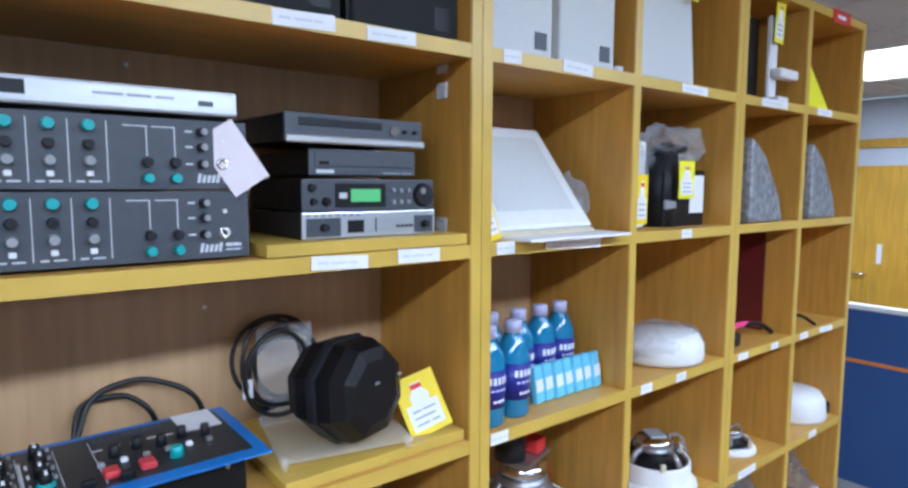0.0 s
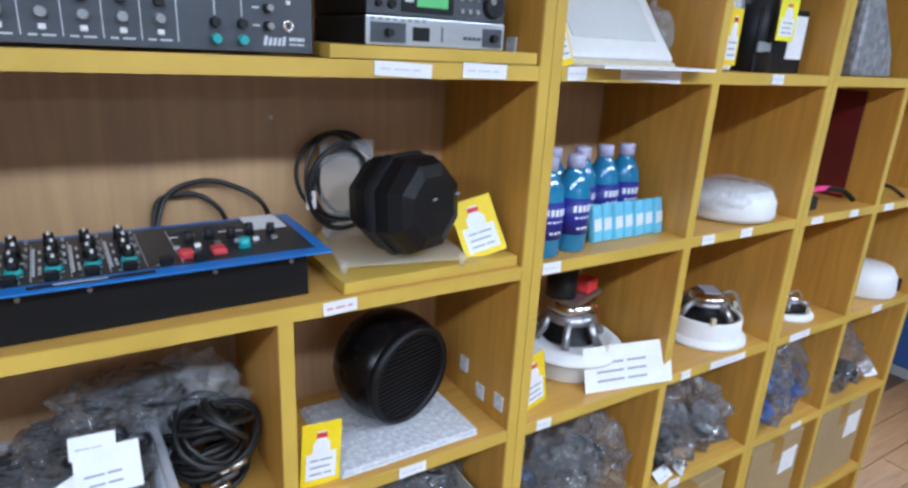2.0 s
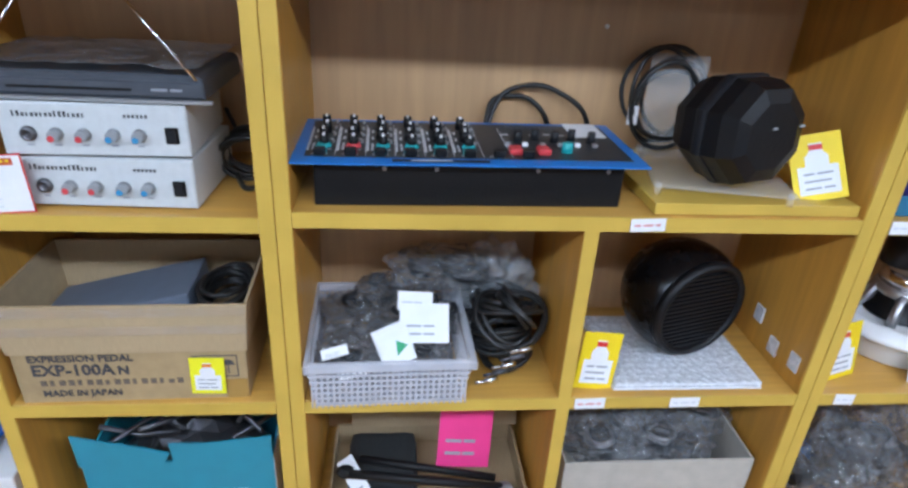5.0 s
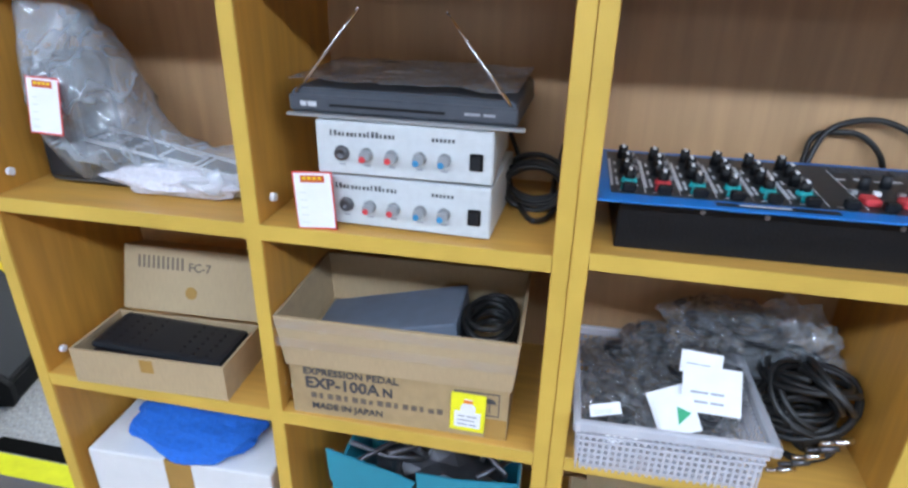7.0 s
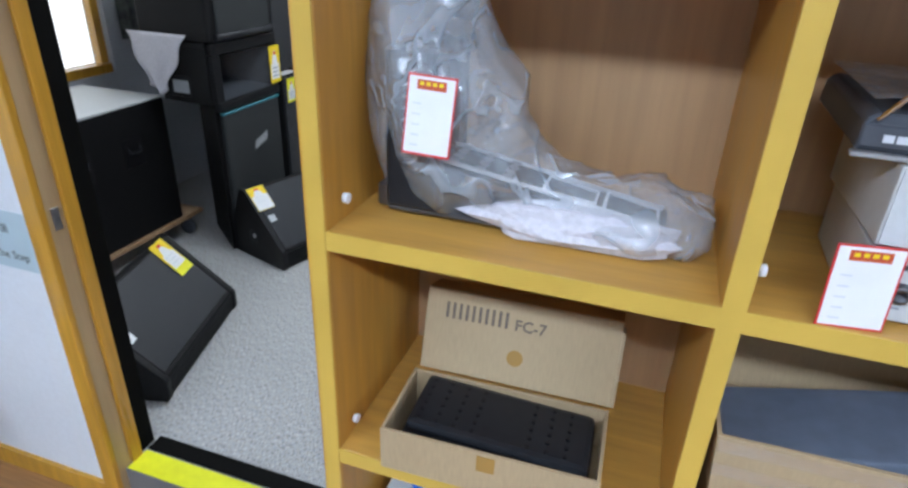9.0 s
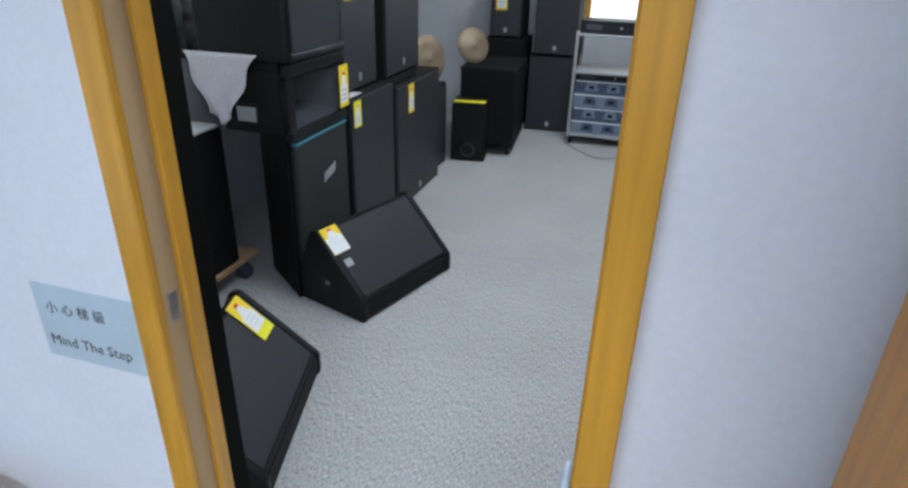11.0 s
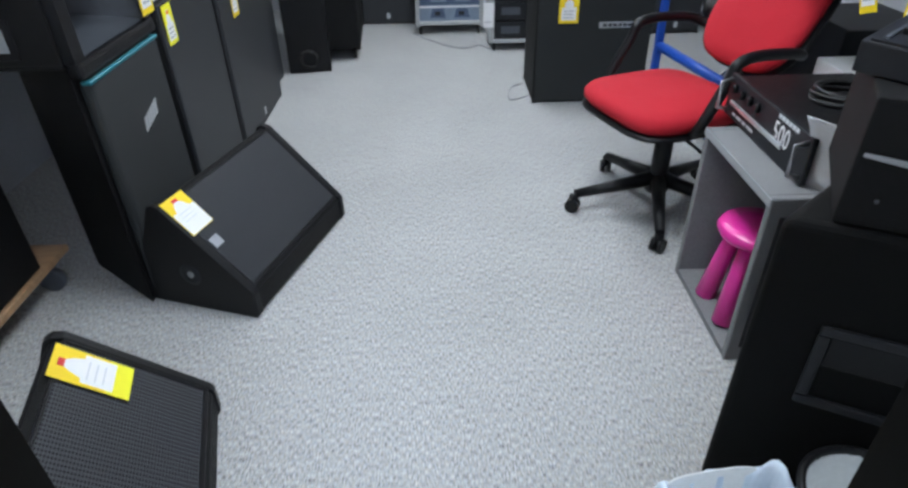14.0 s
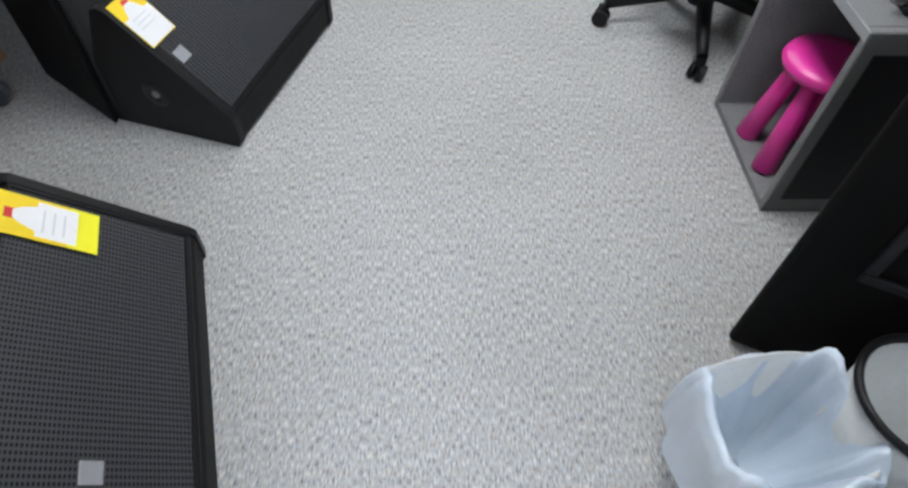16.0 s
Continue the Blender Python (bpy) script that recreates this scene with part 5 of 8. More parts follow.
for xx in (-0.09, 0.09):
    part("foot", cyl(B(), 0.009, 0.008, Matrix.Translation((xx * 0.6, 0.05, -0.008)), 12), RUBBER, u)
for x0, x1 in ((0.13, 0.352), (0.362, 0.555)):
    s = thing("bookshelf_speaker", "black bookshelf speaker with a cloth front and small badge", "speaker", Matrix.Translation(((x0 + x1) / 2, 0.80, Z["a"])), "black bookshelf speakers")
    part("cabinet", box(B(), -(x1 - x0) / 2, (x1 - x0) / 2, 0.012, 0.18, 0, 0.22, 0.006, 2), BLACKPL, s)
    part("grille", box(B(), -(x1 - x0) / 2 + 0.004, (x1 - x0) / 2 - 0.004, 0, 0.013, 0.006, 0.214, 0.005, 2), GREYCLOTH, s)
    part("badge", box(B(), (x1 - x0) / 2 - 0.05, (x1 - x0) / 2 - 0.02, -0.001, 0.001, 0.018, 0.052), CHARCOAL, s)


def dj_mixer():
    m = thing("desk_mixer", "desk mixer with a blue top plate on a black case", "mixer", pose(-0.012, 0.80, Z["c"], 0, 0, 1.2))
    part("case", box(B(), -0.214, 0.214, 0.0, 0.19, 0.0, 0.064, 0.0015), BLACKPL, m)
    for x in (-0.12, -0.05, 0.09, 0.19):
        part("screw", cyl(B(), 0.003, 0.0015, Matrix.Translation((x, 0, 0.054)) @ pose(0, 0, 0, 90, 0, 0), 10), STEEL, m)
    plate = part("top_plate", box(B(), -0.242, 0.242, -0.026, 0.205, 0, 0.0025, 0.0008), BLUE, m, "blue metal top plate", pose(0, 0, 0.066, 1.0, 0, 0) @ Matrix.Diagonal((1, 0.86, 1, 1)))
    part("black_field", box(B(), -0.225, 0.225, 0.002, 0.190, 0.0025, 0.0031), MIXERFACE, plate)
    up = (0, 0, 1)
    for i in range(8):
        x = -0.205 + 0.040 * i
        if i < 7:
            part("print", box(B(), x + 0.019, x + 0.020, 0.01, 0.17, 0.0031, 0.0036), PALEINK, plate)
            part("print", box(B(), x - 0.012, x + 0.010, 0.012, 0.0135, 0.0031, 0.0036), PALEINK, plate)
        if i < 6:
            for j in range(4):
                bm = B()
                knob(bm, x + 0.003 * (j % 2), 0.16 - 0.036 * j, 0.003, 0.0072, 0.017, up)
                k = part("knob", bm, BLACKPL, plate)
                bm = B()
                box(bm, x + 0.003 * (j % 2) - 0.0016, x + 0.003 * (j % 2) + 0.0016, 0.153 - 0.036 * j, 0.163 - 0.036 * j, 0.0195, 0.0215)
                part("pointer", bm, PAPER, k)
            bm = B()
            knob(bm, x + 0.003, 0.052, 0.003, 0.0105, 0.005, up)
            part("collar", bm, (TEALKNOB, REDKNOB)[i == 1], plate)
            bm = B()
            knob(bm, x, 0.022, 0.003, 0.009, 0.008, up)
            part("knob", bm, (TEALKNOB, REDKNOB)[i == 1], plate)
        part("slider", box(B(), x - 0.008, x + 0.008, 0.001, 0.012, 0.004, 0.015, 0.002), BLACKPL, plate)
    for i in range(6):
        x = -0.205 + 0.040 * i
        for yy in (0.070, 0.106, 0.142, 0.176):
            part("switch", box(B(), x + 0.0125, x + 0.0165, yy - 0.003, yy + 0.004, 0.0031, 0.0075, 0.0006), (STEEL, GREYKNOB)[i % 2], plate)
        part("slider_slot", box(B(), x - 0.0195, x - 0.0165, 0.03, 0.15, 0.0031, 0.0038), PALEINK, plate)
    for i in range(6):
        part("switch", box(B(), 0.052 + 0.026 * i, 0.060 + 0.026 * i, 0.066, 0.074, 0.0031, 0.0085, 0.0008), (GREYKNOB, PAPER, STEEL)[i % 3], plate)
    for x, mt in ((0.062, REDKNOB), (0.102, REDKNOB)):
        part("push_button", box(B(), x - 0.009, x + 0.009, 0.02, 0.045, 0.003, 0.012, 0.002), mt, plate)
    bm = B()
    knob(bm, 0.138, 0.042, 0.003, 0.009, 0.014, up)
    part("knob", bm, TEALKNOB, plate)
    for i in range(5):
        bm = B()
        knob(bm, 0.075 + 0.028 * i, 0.095 + 0.012 * (i % 2), 0.003, 0.007, 0.016, up)
        part("knob", bm, CHARCOAL, plate)
    for i in range(10):
        part("level_lamp", box(B(), 0.06 + 0.009 * i, 0.066 + 0.009 * i, 0.165, 0.185, 0.003, 0.004), SLATE, plate)
    for i in range(6):
        x = -0.205 + 0.040 * i
        for yy in (0.034, 0.052, 0.088, 0.124):
            part("print", box(B(), x - 0.013, x - 0.010, yy, yy + 0.014, 0.0031, 0.0036), PALEINK, plate)
            part("print", box(B(), x + 0.009, x + 0.013, yy, yy + 0.003, 0.0031, 0.0036), PALEINK, plate)
    part("crossfader_strip", box(B(), -0.11, 0.02, -0.016, -0.006, 0.0026, 0.0036), CHARCOAL, plate)
    part("print", box(B(), -0.085, -0.03, -0.013, -0.009, 0.0036, 0.0040), PALEINK, plate)
    for i in range(7):
        part("print", box(B(), 0.055 + 0.022 * i, 0.066 + 0.022 * i, 0.128 + 0.004 * (i % 2), 0.132 + 0.004 * (i % 2), 0.0031, 0.0036), PALEINK, plate)
    part("paper_note", box(B(), 0.165, 0.218, 0.12, 0.20, 0.004, 0.0048), PAPER, plate, "white paper note", pose(0, 0, 0, 0, 0, 0))


dj_mixer()
for sd, (a, b, c) in enumerate((((0.025, 1.00, 1.30), (0.105, 1.025, 1.385), (0.20, 1.02, 1.340)), ((0.025, 1.005, 1.30), (0.078, 1.03, 1.365), (0.135, 1.025, 1.33)))):
    solo("mixer_cable", tube(B(), curve_pts([(a[0] - 0.03, a[1] + 0.01, Z["c"] + 0.004), a, ((a[0] + b[0]) / 2 - 0.01, b[1], (a[2] + b[2]) / 2 + 0.022), b, ((b[0] + c[0]) / 2, b[1], (b[2] + c[2]) / 2 + 0.012), c, (c[0] + 0.02, c[1] + 0.01, Z["c"] + 0.004)], 6), 0.0042, 8), RUBBER,
         "black cable rising behind the desk mixer", "cable")


def octagon_speaker():
    s = thing("octagonal_speaker", "black octagonal plastic speaker on a clear acrylic stand", "speaker", pose(0.364, 0.848, Z["c"] + 0.111, 0, 0, 20) @ pose(0, 0, 0, -4, 0, 0))
    R = 0.079

    def octo(bm, pairs):
        rings = [[bm.verts.new((r * math.cos(math.pi / 8 + k * math.pi / 4), y, r * math.sin(math.pi / 8 + k * math.pi / 4))) for k in range(8)] for r, y in pairs]
        for p, q in zip(rings, rings[1:]):
            for k in range(8):
                bm.faces.new((p[k], p[(k + 1) % 8], q[(k + 1) % 8], q[k]))
        bm.faces.new(rings[0]), bm.faces.new(rings[-1][::-1])
        bmesh.ops.recalc_face_normals(bm, faces=bm.faces[:])
        return bm
    part("front_shell", octo(B(), [(R * 0.62, -0.072), (R * 0.86, -0.066), (R * 0.98, -0.045), (R, -0.02)]), BLACKPL, s)
    part("seam_ring", octo(B(), [(R * 1.03, -0.021), (R * 1.05, -0.016), (R * 1.05, -0.008), (R * 1.03, -0.003)]), CHARCOAL, s)
    part("rear_shell", octo(B(), [(R, -0.003), (R * 0.97, 0.022), (R * 0.8, 0.05), (R * 0.5, 0.058)]), BLACKPL, s)
    for x in (-0.004, 0.052):
        part("badge", box(B(), x, x + 0.009, -0.0735 if x < 0.05 else -0.0715, -0.07 if x < 0.05 else -0.066, 0.01, 0.013), GREYKNOB, s)


octagon_speaker()
st = thing("acrylic_stand", "clear acrylic display plate on short feet under the speaker", "stand", pose(0.366, 0.872, Z["c"] + 0.018, 0, 0, -12))
part("plate", box(B(), -0.10, 0.10, -0.085, 0.105, 0.012, 0.017, 0.001), ACRYLIC, st)
part("back_plate", box(B(), -0.10, -0.01, 0.106, 0.109, 0.0, 0.17, 0.001), ACRYLIC, st)
for sx in (-0.092, 0.092):
    for sy in (-0.077, 0.09):
        part("foot", cyl(B(), 0.005, 0.019, Matrix.Translation((sx, sy, 0)), 12), ACRYLIC, st)
cb = thing("speaker_cable", "coil of black cable behind the octagonal speaker", "cable")
for i, (ox, oz, rx_, rz_) in enumerate(((0.0, 0.0, 0.056, 0.070), (0.012, 0.006, 0.066, 0.064), (-0.006, 0.012, 0.050, 0.076), (0.020, -0.006, 0.060, 0.058), (0.006, 0.018, 0.070, 0.072), (0.028, 0.010, 0.052, 0.066))):
    ring = [(0.318 + ox + rx_ * math.cos(q * 0.35 + i), 0.975 + 0.008 * i + 0.006 * math.sin(q * 0.7 + i), Z["c"] + 0.108 + oz + rz_ * math.sin(q * 0.35 + i)) for q in range(19)]
    part("loop", tube(B(), curve_pts(ring, 3), 0.0038, 8), RUBBER, cb)
part("wire_tag", box(B(), 0.260, 0.276, 0.978, 0.982, Z["c"] + 0.075, Z["c"] + 0.105), PAPER, cb, "white wire tag")
price_card(0.505, 0.800, Z["c"] + 0.019, 0.075, 0.098, -8, -24, "yellow", -14)


def basket():
    b = thing("wire_basket", "milky plastic basket with pierced sides, heaped with bagged parts", "basket", pose(-0.126, 0.868, Z["d"] + 0.001, 0, 0, 2))
    w, dp, h = 0.245, 0.235, 0.076
    part("base", box(B(), -w / 2 + 0.012, w / 2 - 0.012, -dp / 2 + 0.012, dp / 2 - 0.012, 0, 0.004), BASKETPL, b)
    rim = B()
    for s in (-1, 1):
        box(rim, s * w / 2 - 0.004, s * w / 2 + 0.008 * (s > 0) + 0.004 * (s < 0), -dp / 2 - 0.006, dp / 2 + 0.006, h - 0.004, h + 0.012, 0.002)
        box(rim, -w / 2, w / 2, s * dp / 2 - 0.004, s * dp / 2 + 0.006, h - 0.004, h + 0.012, 0.002)
    part("rim", rim, BASKETPL, b)
    lat = B()
    for s in (-1, 1):
        for k in range(6):
            z = 0.004 + k * 0.0115
            o = 0.012 * (1 - z / h)
            box(lat, -w / 2 + o, w / 2 - o, s * (dp / 2 - o) - 0.0012, s * (dp / 2 - o) + 0.0012, z, z + 0.004)
            box(lat, s * (w / 2 - o) - 0.0012, s * (w / 2 - o) + 0.0012, -dp / 2 + o, dp / 2 - o, z, z + 0.004)
        for i in range(26):
            x = -w / 2 + 0.012 + i * (w - 0.024) / 25
            box(lat, x - 0.0016, x + 0.0016, s * (dp / 2 - 0.006) - 0.001, s * (dp / 2 - 0.006) + 0.001, 0.002, h)
            box(lat, s * (w / 2 - 0.006) - 0.001, s * (w / 2 - 0.006) + 0.001, x - 0.0016, x + 0.0016, 0.002, h)
    part("lattice", lat, BASKETPL, b)


basket()
rnd = random.Random(3)
for i, (x, y, z, s) in enumerate(((-0.19, 0.82, 0.035, 0.055), (-0.09, 0.82, 0.035, 0.06), (-0.17, 0.91, 0.045, 0.065), (-0.08, 0.92, 0.05, 0.06), (-0.205, 0.94, 0.055, 0.04), (-0.12, 0.86, 0.065, 0.055), (-0.04, 0.88, 0.06, 0.045), (-0.13, 0.95, 0.085, 0.05))):
    bag("small clear zip bag of black adapters heaped in the basket", (x, y, Z["d"] + z), (s, s * 0.8, s * 0.42), 31 + i, FILMDARK, [RUBBER, CHARCOAL], 3, 0.5, "parts_bag")
for x, y, z, w, h, rx, ry, rz in ((-0.070, 0.800, 0.088, 0.078, 0.062, -40, 3, 3), (-0.112, 0.79, 0.07, 0.05, 0.05, -45, -22, 10), (-0.085, 0.835, 0.125, 0.055, 0.03, -30, 3, 0), (-0.205, 0.782, 0.075, 0.042, 0.016, -40, -18, 0), (-0.178, 0.764, 0.05, 0.045, 0.018, -40, -20, 0)):
    slip(x, y, Z["d"] + z, w, h, rx, ry, rz, PAPER, 2, "packet_card", "white printed header card of a parts packet")
gt = thing("green_print_card", "white card with green print among the packets", "card", pose(-0.105, 0.776, Z["d"] + 0.068, -45, -20, 5))
part("card", box(B(), -0.025, 0.025, 0, 0.0008, 0, 0.05), PAPER, gt)
part("print", prism(B(), [(-0.002, 0.012), (0.018, 0.024), (0.002, 0.036)], -0.0008, 0), mat("green_print", (0.02, 0.32, 0.14), 0.6), gt)
cc = thing("cable_bundle", "bundle of black audio cables with silver plugs beside the basket", "cables")
for i in range(9):
    r = random.Random(70 + i)
    turn = pose(0.066 + r.uniform(-0.014, 0.014), 0.878 + r.uniform(-0.035, 0.05), Z["d"] + 0.016 + 0.012 * i, r.uniform(-38, 55), r.uniform(-30, 30), r.uniform(0, 360))
    run = [turn @ Vector(q) for q in coil_pts(0, 0, 0, 0.038 + 0.016 * r.random(), 2.6, 50 + i, 0.006, 0.8 + 0.5 * r.random())]
    part("cable", tube(B(), curve_pts([(q.x, q.y, max(q.z, Z["d"] + 0.006)) for q in run], 1), 0.0044, 7), RUBBER, cc)
for i in range(5):
    a = Vector((0.03 + 0.012 * i, 0.80 - 0.004 * i, Z["d"] + 0.012 + 0.018 * i))
    bm = tube(B(), [a, a + Vector((0.022, 0.004, 0.004))], 0.0045, 8)
    tube(bm, [a + Vector((-0.016, -0.002, -0.002)), a], 0.003, 8)
    part("plug", bm, DARKSTEEL if i % 2 else CHROME, cc)
bag("clear bag of black cables with yellow ties leaning behind the basket", (0.05, 0.965, Z["d"] + 0.02), (0.085, 0.045, 0.085), 12, FILM, [RUBBER, RUBBER, CHARCOAL], 6, 0.6, "cable_bag")
bag("clear bag of dark leads on top of the heap", (-0.03, 0.955, Z["d"] + 0.11), (0.10, 0.05, 0.035), 14, FILMDARK, [RUBBER, CHARCOAL, RUBBER], 5, 0.6, "cable_bag")


def ball_speaker():
    s = thing("ball_speaker", "black round ball-shaped speaker with a slotted front disc", "speaker", pose(0.383, 0.908, Z["d"] + 0.1135, 0, 0, 17) @ pose(0, 0, 0, 3, 0, 0))
    R = 0.101
    face = pose(0, 0, 0, 90, 0, 0)
    prof = [(0, -R)] + [(R * math.cos(radians(a)), R * math.sin(radians(a))) for a in range(-75, 26, 10)] + [(R * 0.84, R * 0.50)]
    part("shell", lathe(B(), prof, 40, face), GLOSSBLACK, s)
    part("front_ring", lathe(B(), [(R * 0.80, R * 0.44), (R * 0.90, R * 0.42), (R * 0.92, R * 0.52), (R * 0.86, R * 0.60), (R * 0.79, R * 0.57), (R * 0.79, R * 0.46)], 44, face), BLACKPL, s)
    part("front_disc", cyl(B(), R * 0.81, 0.004, face @ Matrix.Translation((0, 0, R * 0.46)), 40), BLACKPL, s)
    for i in range(19):
        z = -0.0765 + i * 0.0085
        half = math.sqrt(max(0.0, (R * 0.77) ** 2 - z * z))
        if half > 0.02:
            part("slat", box(B(), -half, half, -R * 0.46 - 0.009, -R * 0.46 - 0.004, z - 0.0017, z + 0.0017), BLACKPL, s)


ball_speaker()
wrap = thing("bubble_wrap_pad", "folded pad of clear bubble wrap under the ball speaker", "bubble wrap", Matrix.Translation((0.372, 0.89, Z["d"])))
part("layer", box(B(), -0.13, 0.128, -0.105, 0.11, 0, 0.006, 0.002), BUBBLE, wrap)
part("layer", box(B(), -0.125, 0.13, -0.102, 0.105, 0.006, 0.0115, 0.002), BUBBLE, wrap)
for i in range(16):
    for j in range(13):
        part("bubble", lathe(B(), [(0.0052, 0), (0.004, 0.0009), (0, 0.0013)], 7, Matrix.Translation((-0.118 + 0.0155 * i + 0.004 * (j % 2), -0.095 + 0.0155 * j, 0.0114))), BUBBLE, wrap)
price_card(0.208, 0.792, Z["d"] + 0.001, 0.066, 0.102, 3, -8, "yellow", 7)
for x, y, z in ((0.551, 0.86, 0.02), (0.551, 0.80, 0.03), (0.551, 0.92, 0.05)):
    solo("tape_scrap", box(B(), x, x + 0.0035, y - 0.012, y + 0.012, Z["d"] + z, Z["d"] + z + 0.03), BUBBLE, "scrap of old clear tape on the shelf side", "tape")
for z in (Z["b"] + 0.015, Z["b"] + 0.235, Z["b"] + 0.275):
    solo("tape_scrap", box(B(), 0.551, 0.5545, 0.83, 0.855, z, z + 0.025), BUBBLE, "scrap of old clear tape on the shelf side", "tape")

tr = thing("tan_carton_tray", "open tan carton tray holding black stands and a pink note", "box", pose(-0.05, 0.90, Z["e"], 0, 0, 0))
part("tray", open_box(B(), 0.36, 0.19, 0.05), PALECARD, tr)
part("rear_flap", box(B(), -0.17, 0.17, 0.0, 0.004, 0, 0.13), PALECARD, tr, "", pose(0.02, 0.085, 0.05, -12, 0, 0))
st = thing("folded_stand", "folded black tube stand lying across the tray", "stand", pose(-0.05, 0.82, Z["e"] + 0.085, 0, 6, -6))
part("tube", tube(B(), [(-0.145, -0.02, 0.0), (0.14, 0.0, -0.004)], 0.008, 12), BLACKPL, st)
part("tube", tube(B(), [(-0.13, 0.012, 0.006), (0.12, 0.016, 0.0)], 0.007, 12), BLACKPL, st)
part("end_joint", blob(B(), (0.14, -0.002, -0.02), (0.016, 0.016, 0.014), 4, 0.3, 2, 2), STEEL, st)
part("end_joint", blob(B(), (-0.15, -0.015, -0.012), (0.016, 0.014, 0.012), 5, 0.3, 2, 2), BLACKPL, st)
solo("black_pouch", box(B(), -0.20, -0.07, 0.83, 0.95, Z["e"] + 0.006, Z["e"] + 0.075, 0.02, 2), GREYCLOTH, "soft black pouch in the tray", "pouch")
slip(0.015, 0.868, Z["e"] + 0.055, 0.10, 0.13, -12, 3, 0, HOTPINK, 2, "pink_note", "hot pink paper note with faint handwriting")
slip(-0.165, 0.80, Z["e"] + 0.06, 0.035, 0.075, -35, -40, 0, PAPER, 1)
bx = thing("grey_carton_tray", "open grey carton full of clear bags of small parts", "box", pose(0.36, 0.895, Z["e"], 0, 0, 0))
part("tray", open_box(B(), 0.35, 0.215, 0.14), GREYBOARD, bx)
for i, (x, y) in enumerate(((0.28, 0.87), (0.40, 0.86), (0.34, 0.94), (0.46, 0.93))):
    bag("clear bag of dark metal parts in the carton", (x, y, Z["e"] + 0.09), (0.085, 0.06, 0.05), 61 + i, FILMDARK, [CHARCOAL, STEEL], 3, 0.5, "parts_bag")


# ---- third unit ----
for x0, x1 in ((0.603, 0.757), (0.772, 0.930)):
    s = thing("white_speaker", "pale grey bookshelf speaker with a cloth front", "speaker", Matrix.Translation(((x0 + x1) / 2, 0.79, Z["a"])), "pale bookshelf speakers")
    w = x1 - x0
    part("cabinet", box(B(), -w / 2, w / 2, 0.012, 0.17, 0, 0.235, 0.004, 2), SPEAKERGREY, s)
    part("grille", box(B(), -w / 2 + 0.002, w / 2 - 0.002, 0, 0.013, 0.003, 0.232, 0.004, 2), SPEAKERCLOTH, s)
    part("badge", box(B(), w / 2 - 0.045, w / 2 - 0.016, -0.0012, 0.001, 0.016, 0.045), SLATE, s)
part_sp = thing("white_panel_speaker", "flat white wall speaker standing in a shelf cell", "speaker", pose(1.105, 0.79, Z["a"], -4, 0, 0))
part("cabinet", box(B(), -0.112, 0.112, 0.006, 0.09, 0, 0.235, 0.004, 2), SPEAKERGREY, part_sp)
part("grille", box(B(), -0.107, 0.107, 0, 0.007, 0.006, 0.23, 0.002), SPEAKERCLOTH, part_sp)
price_card(1.19, 0.783, Z["a"] + 0.18, 0.03, 0.05, 0, 0, "lemon")
solo("tape_scrap", lathe(B(), [(0, 0), (0.012, 0.001), (0.014, 0.014), (0, 0.018)], 12, Matrix.Translation((0.95, 0.80, Z["a"]))), BUBBLE, "small crumpled ball of clear tape", "tape")

dp_ = thing("white_display_panel", "white flat panel speaker with a grey inset, leaning back", "speaker", pose(0.775, 0.81, Z["b"] + 0.016, -38, 0, 2))
part("frame", box(B(), -0.135, 0.135, 0, 0.03, 0, 0.25, 0.008, 2), WHITEPL, dp_)
part("inset", box(B(), -0.105, 0.105, -0.0015, 0.001, 0.04, 0.22), SPEAKERCLOTH, dp_)
part("base", box(B(), -0.135, 0.135, 0.002, 0.05, -0.014, -0.001, 0.002), CREAM, dp_)
solo("manual_sheet", box(B(), 0.655, 0.925, 0.735, 0.93, Z["b"] + 0.0005, Z["b"] + 0.005), PAPER, "loose white manual sheet under the panel", "paper")
price_card(0.628, 0.792, Z["b"] + 0.001, 0.05, 0.10, 20, -16, "yellow", -8)
bag("clear bag of cable behind the white panel", (0.915, 0.90, Z["b"]), (0.035, 0.05, 0.06), 81, FILM, [RUBBER], 2, 0.4)
bg = thing("bagged_white_speaker", "white column speaker in a tall clear plastic bag", "speaker", pose(1.055, 0.86, Z["b"], 0, 0, -4))
part("body", box(B(), -0.045, 0.045, -0.03, 0.04, 0.002, 0.19, 0.006, 2), WHITEPL, bg)
part("film", blob(B(), (0, 0, 0), (0.062, 0.05, 0.125), 82, 0.12, 2, 4), FILM, bg)
price_card(1.052, 0.803, Z["b"] + 0.012, 0.04, 0.105, 0, 0, "yellow")
bb = thing("black_boxed_speaker", "black boxed speaker with a printed white side panel", "box", pose(1.25, 0.875, Z["b"], 0, 0, 0))
part("body", box(B(), -0.085, 0.085, -0.05, 0.06, 0, 0.13, 0.003), BLACKPL, bb)
part("side_panel", box(B(), 0.02, 0.078, -0.0515, -0.05, 0.03, 0.118), PAPER, bb)
part("buckle", box(B(), -0.088, -0.045, -0.058, -0.05, 0.04, 0.062, 0.003), GREYKNOB, bb)
part("column", cyl(B(), 0.038, 0.165, Matrix.Translation((-0.055, -0.02, 0)), 20), CHARCOAL, bb)
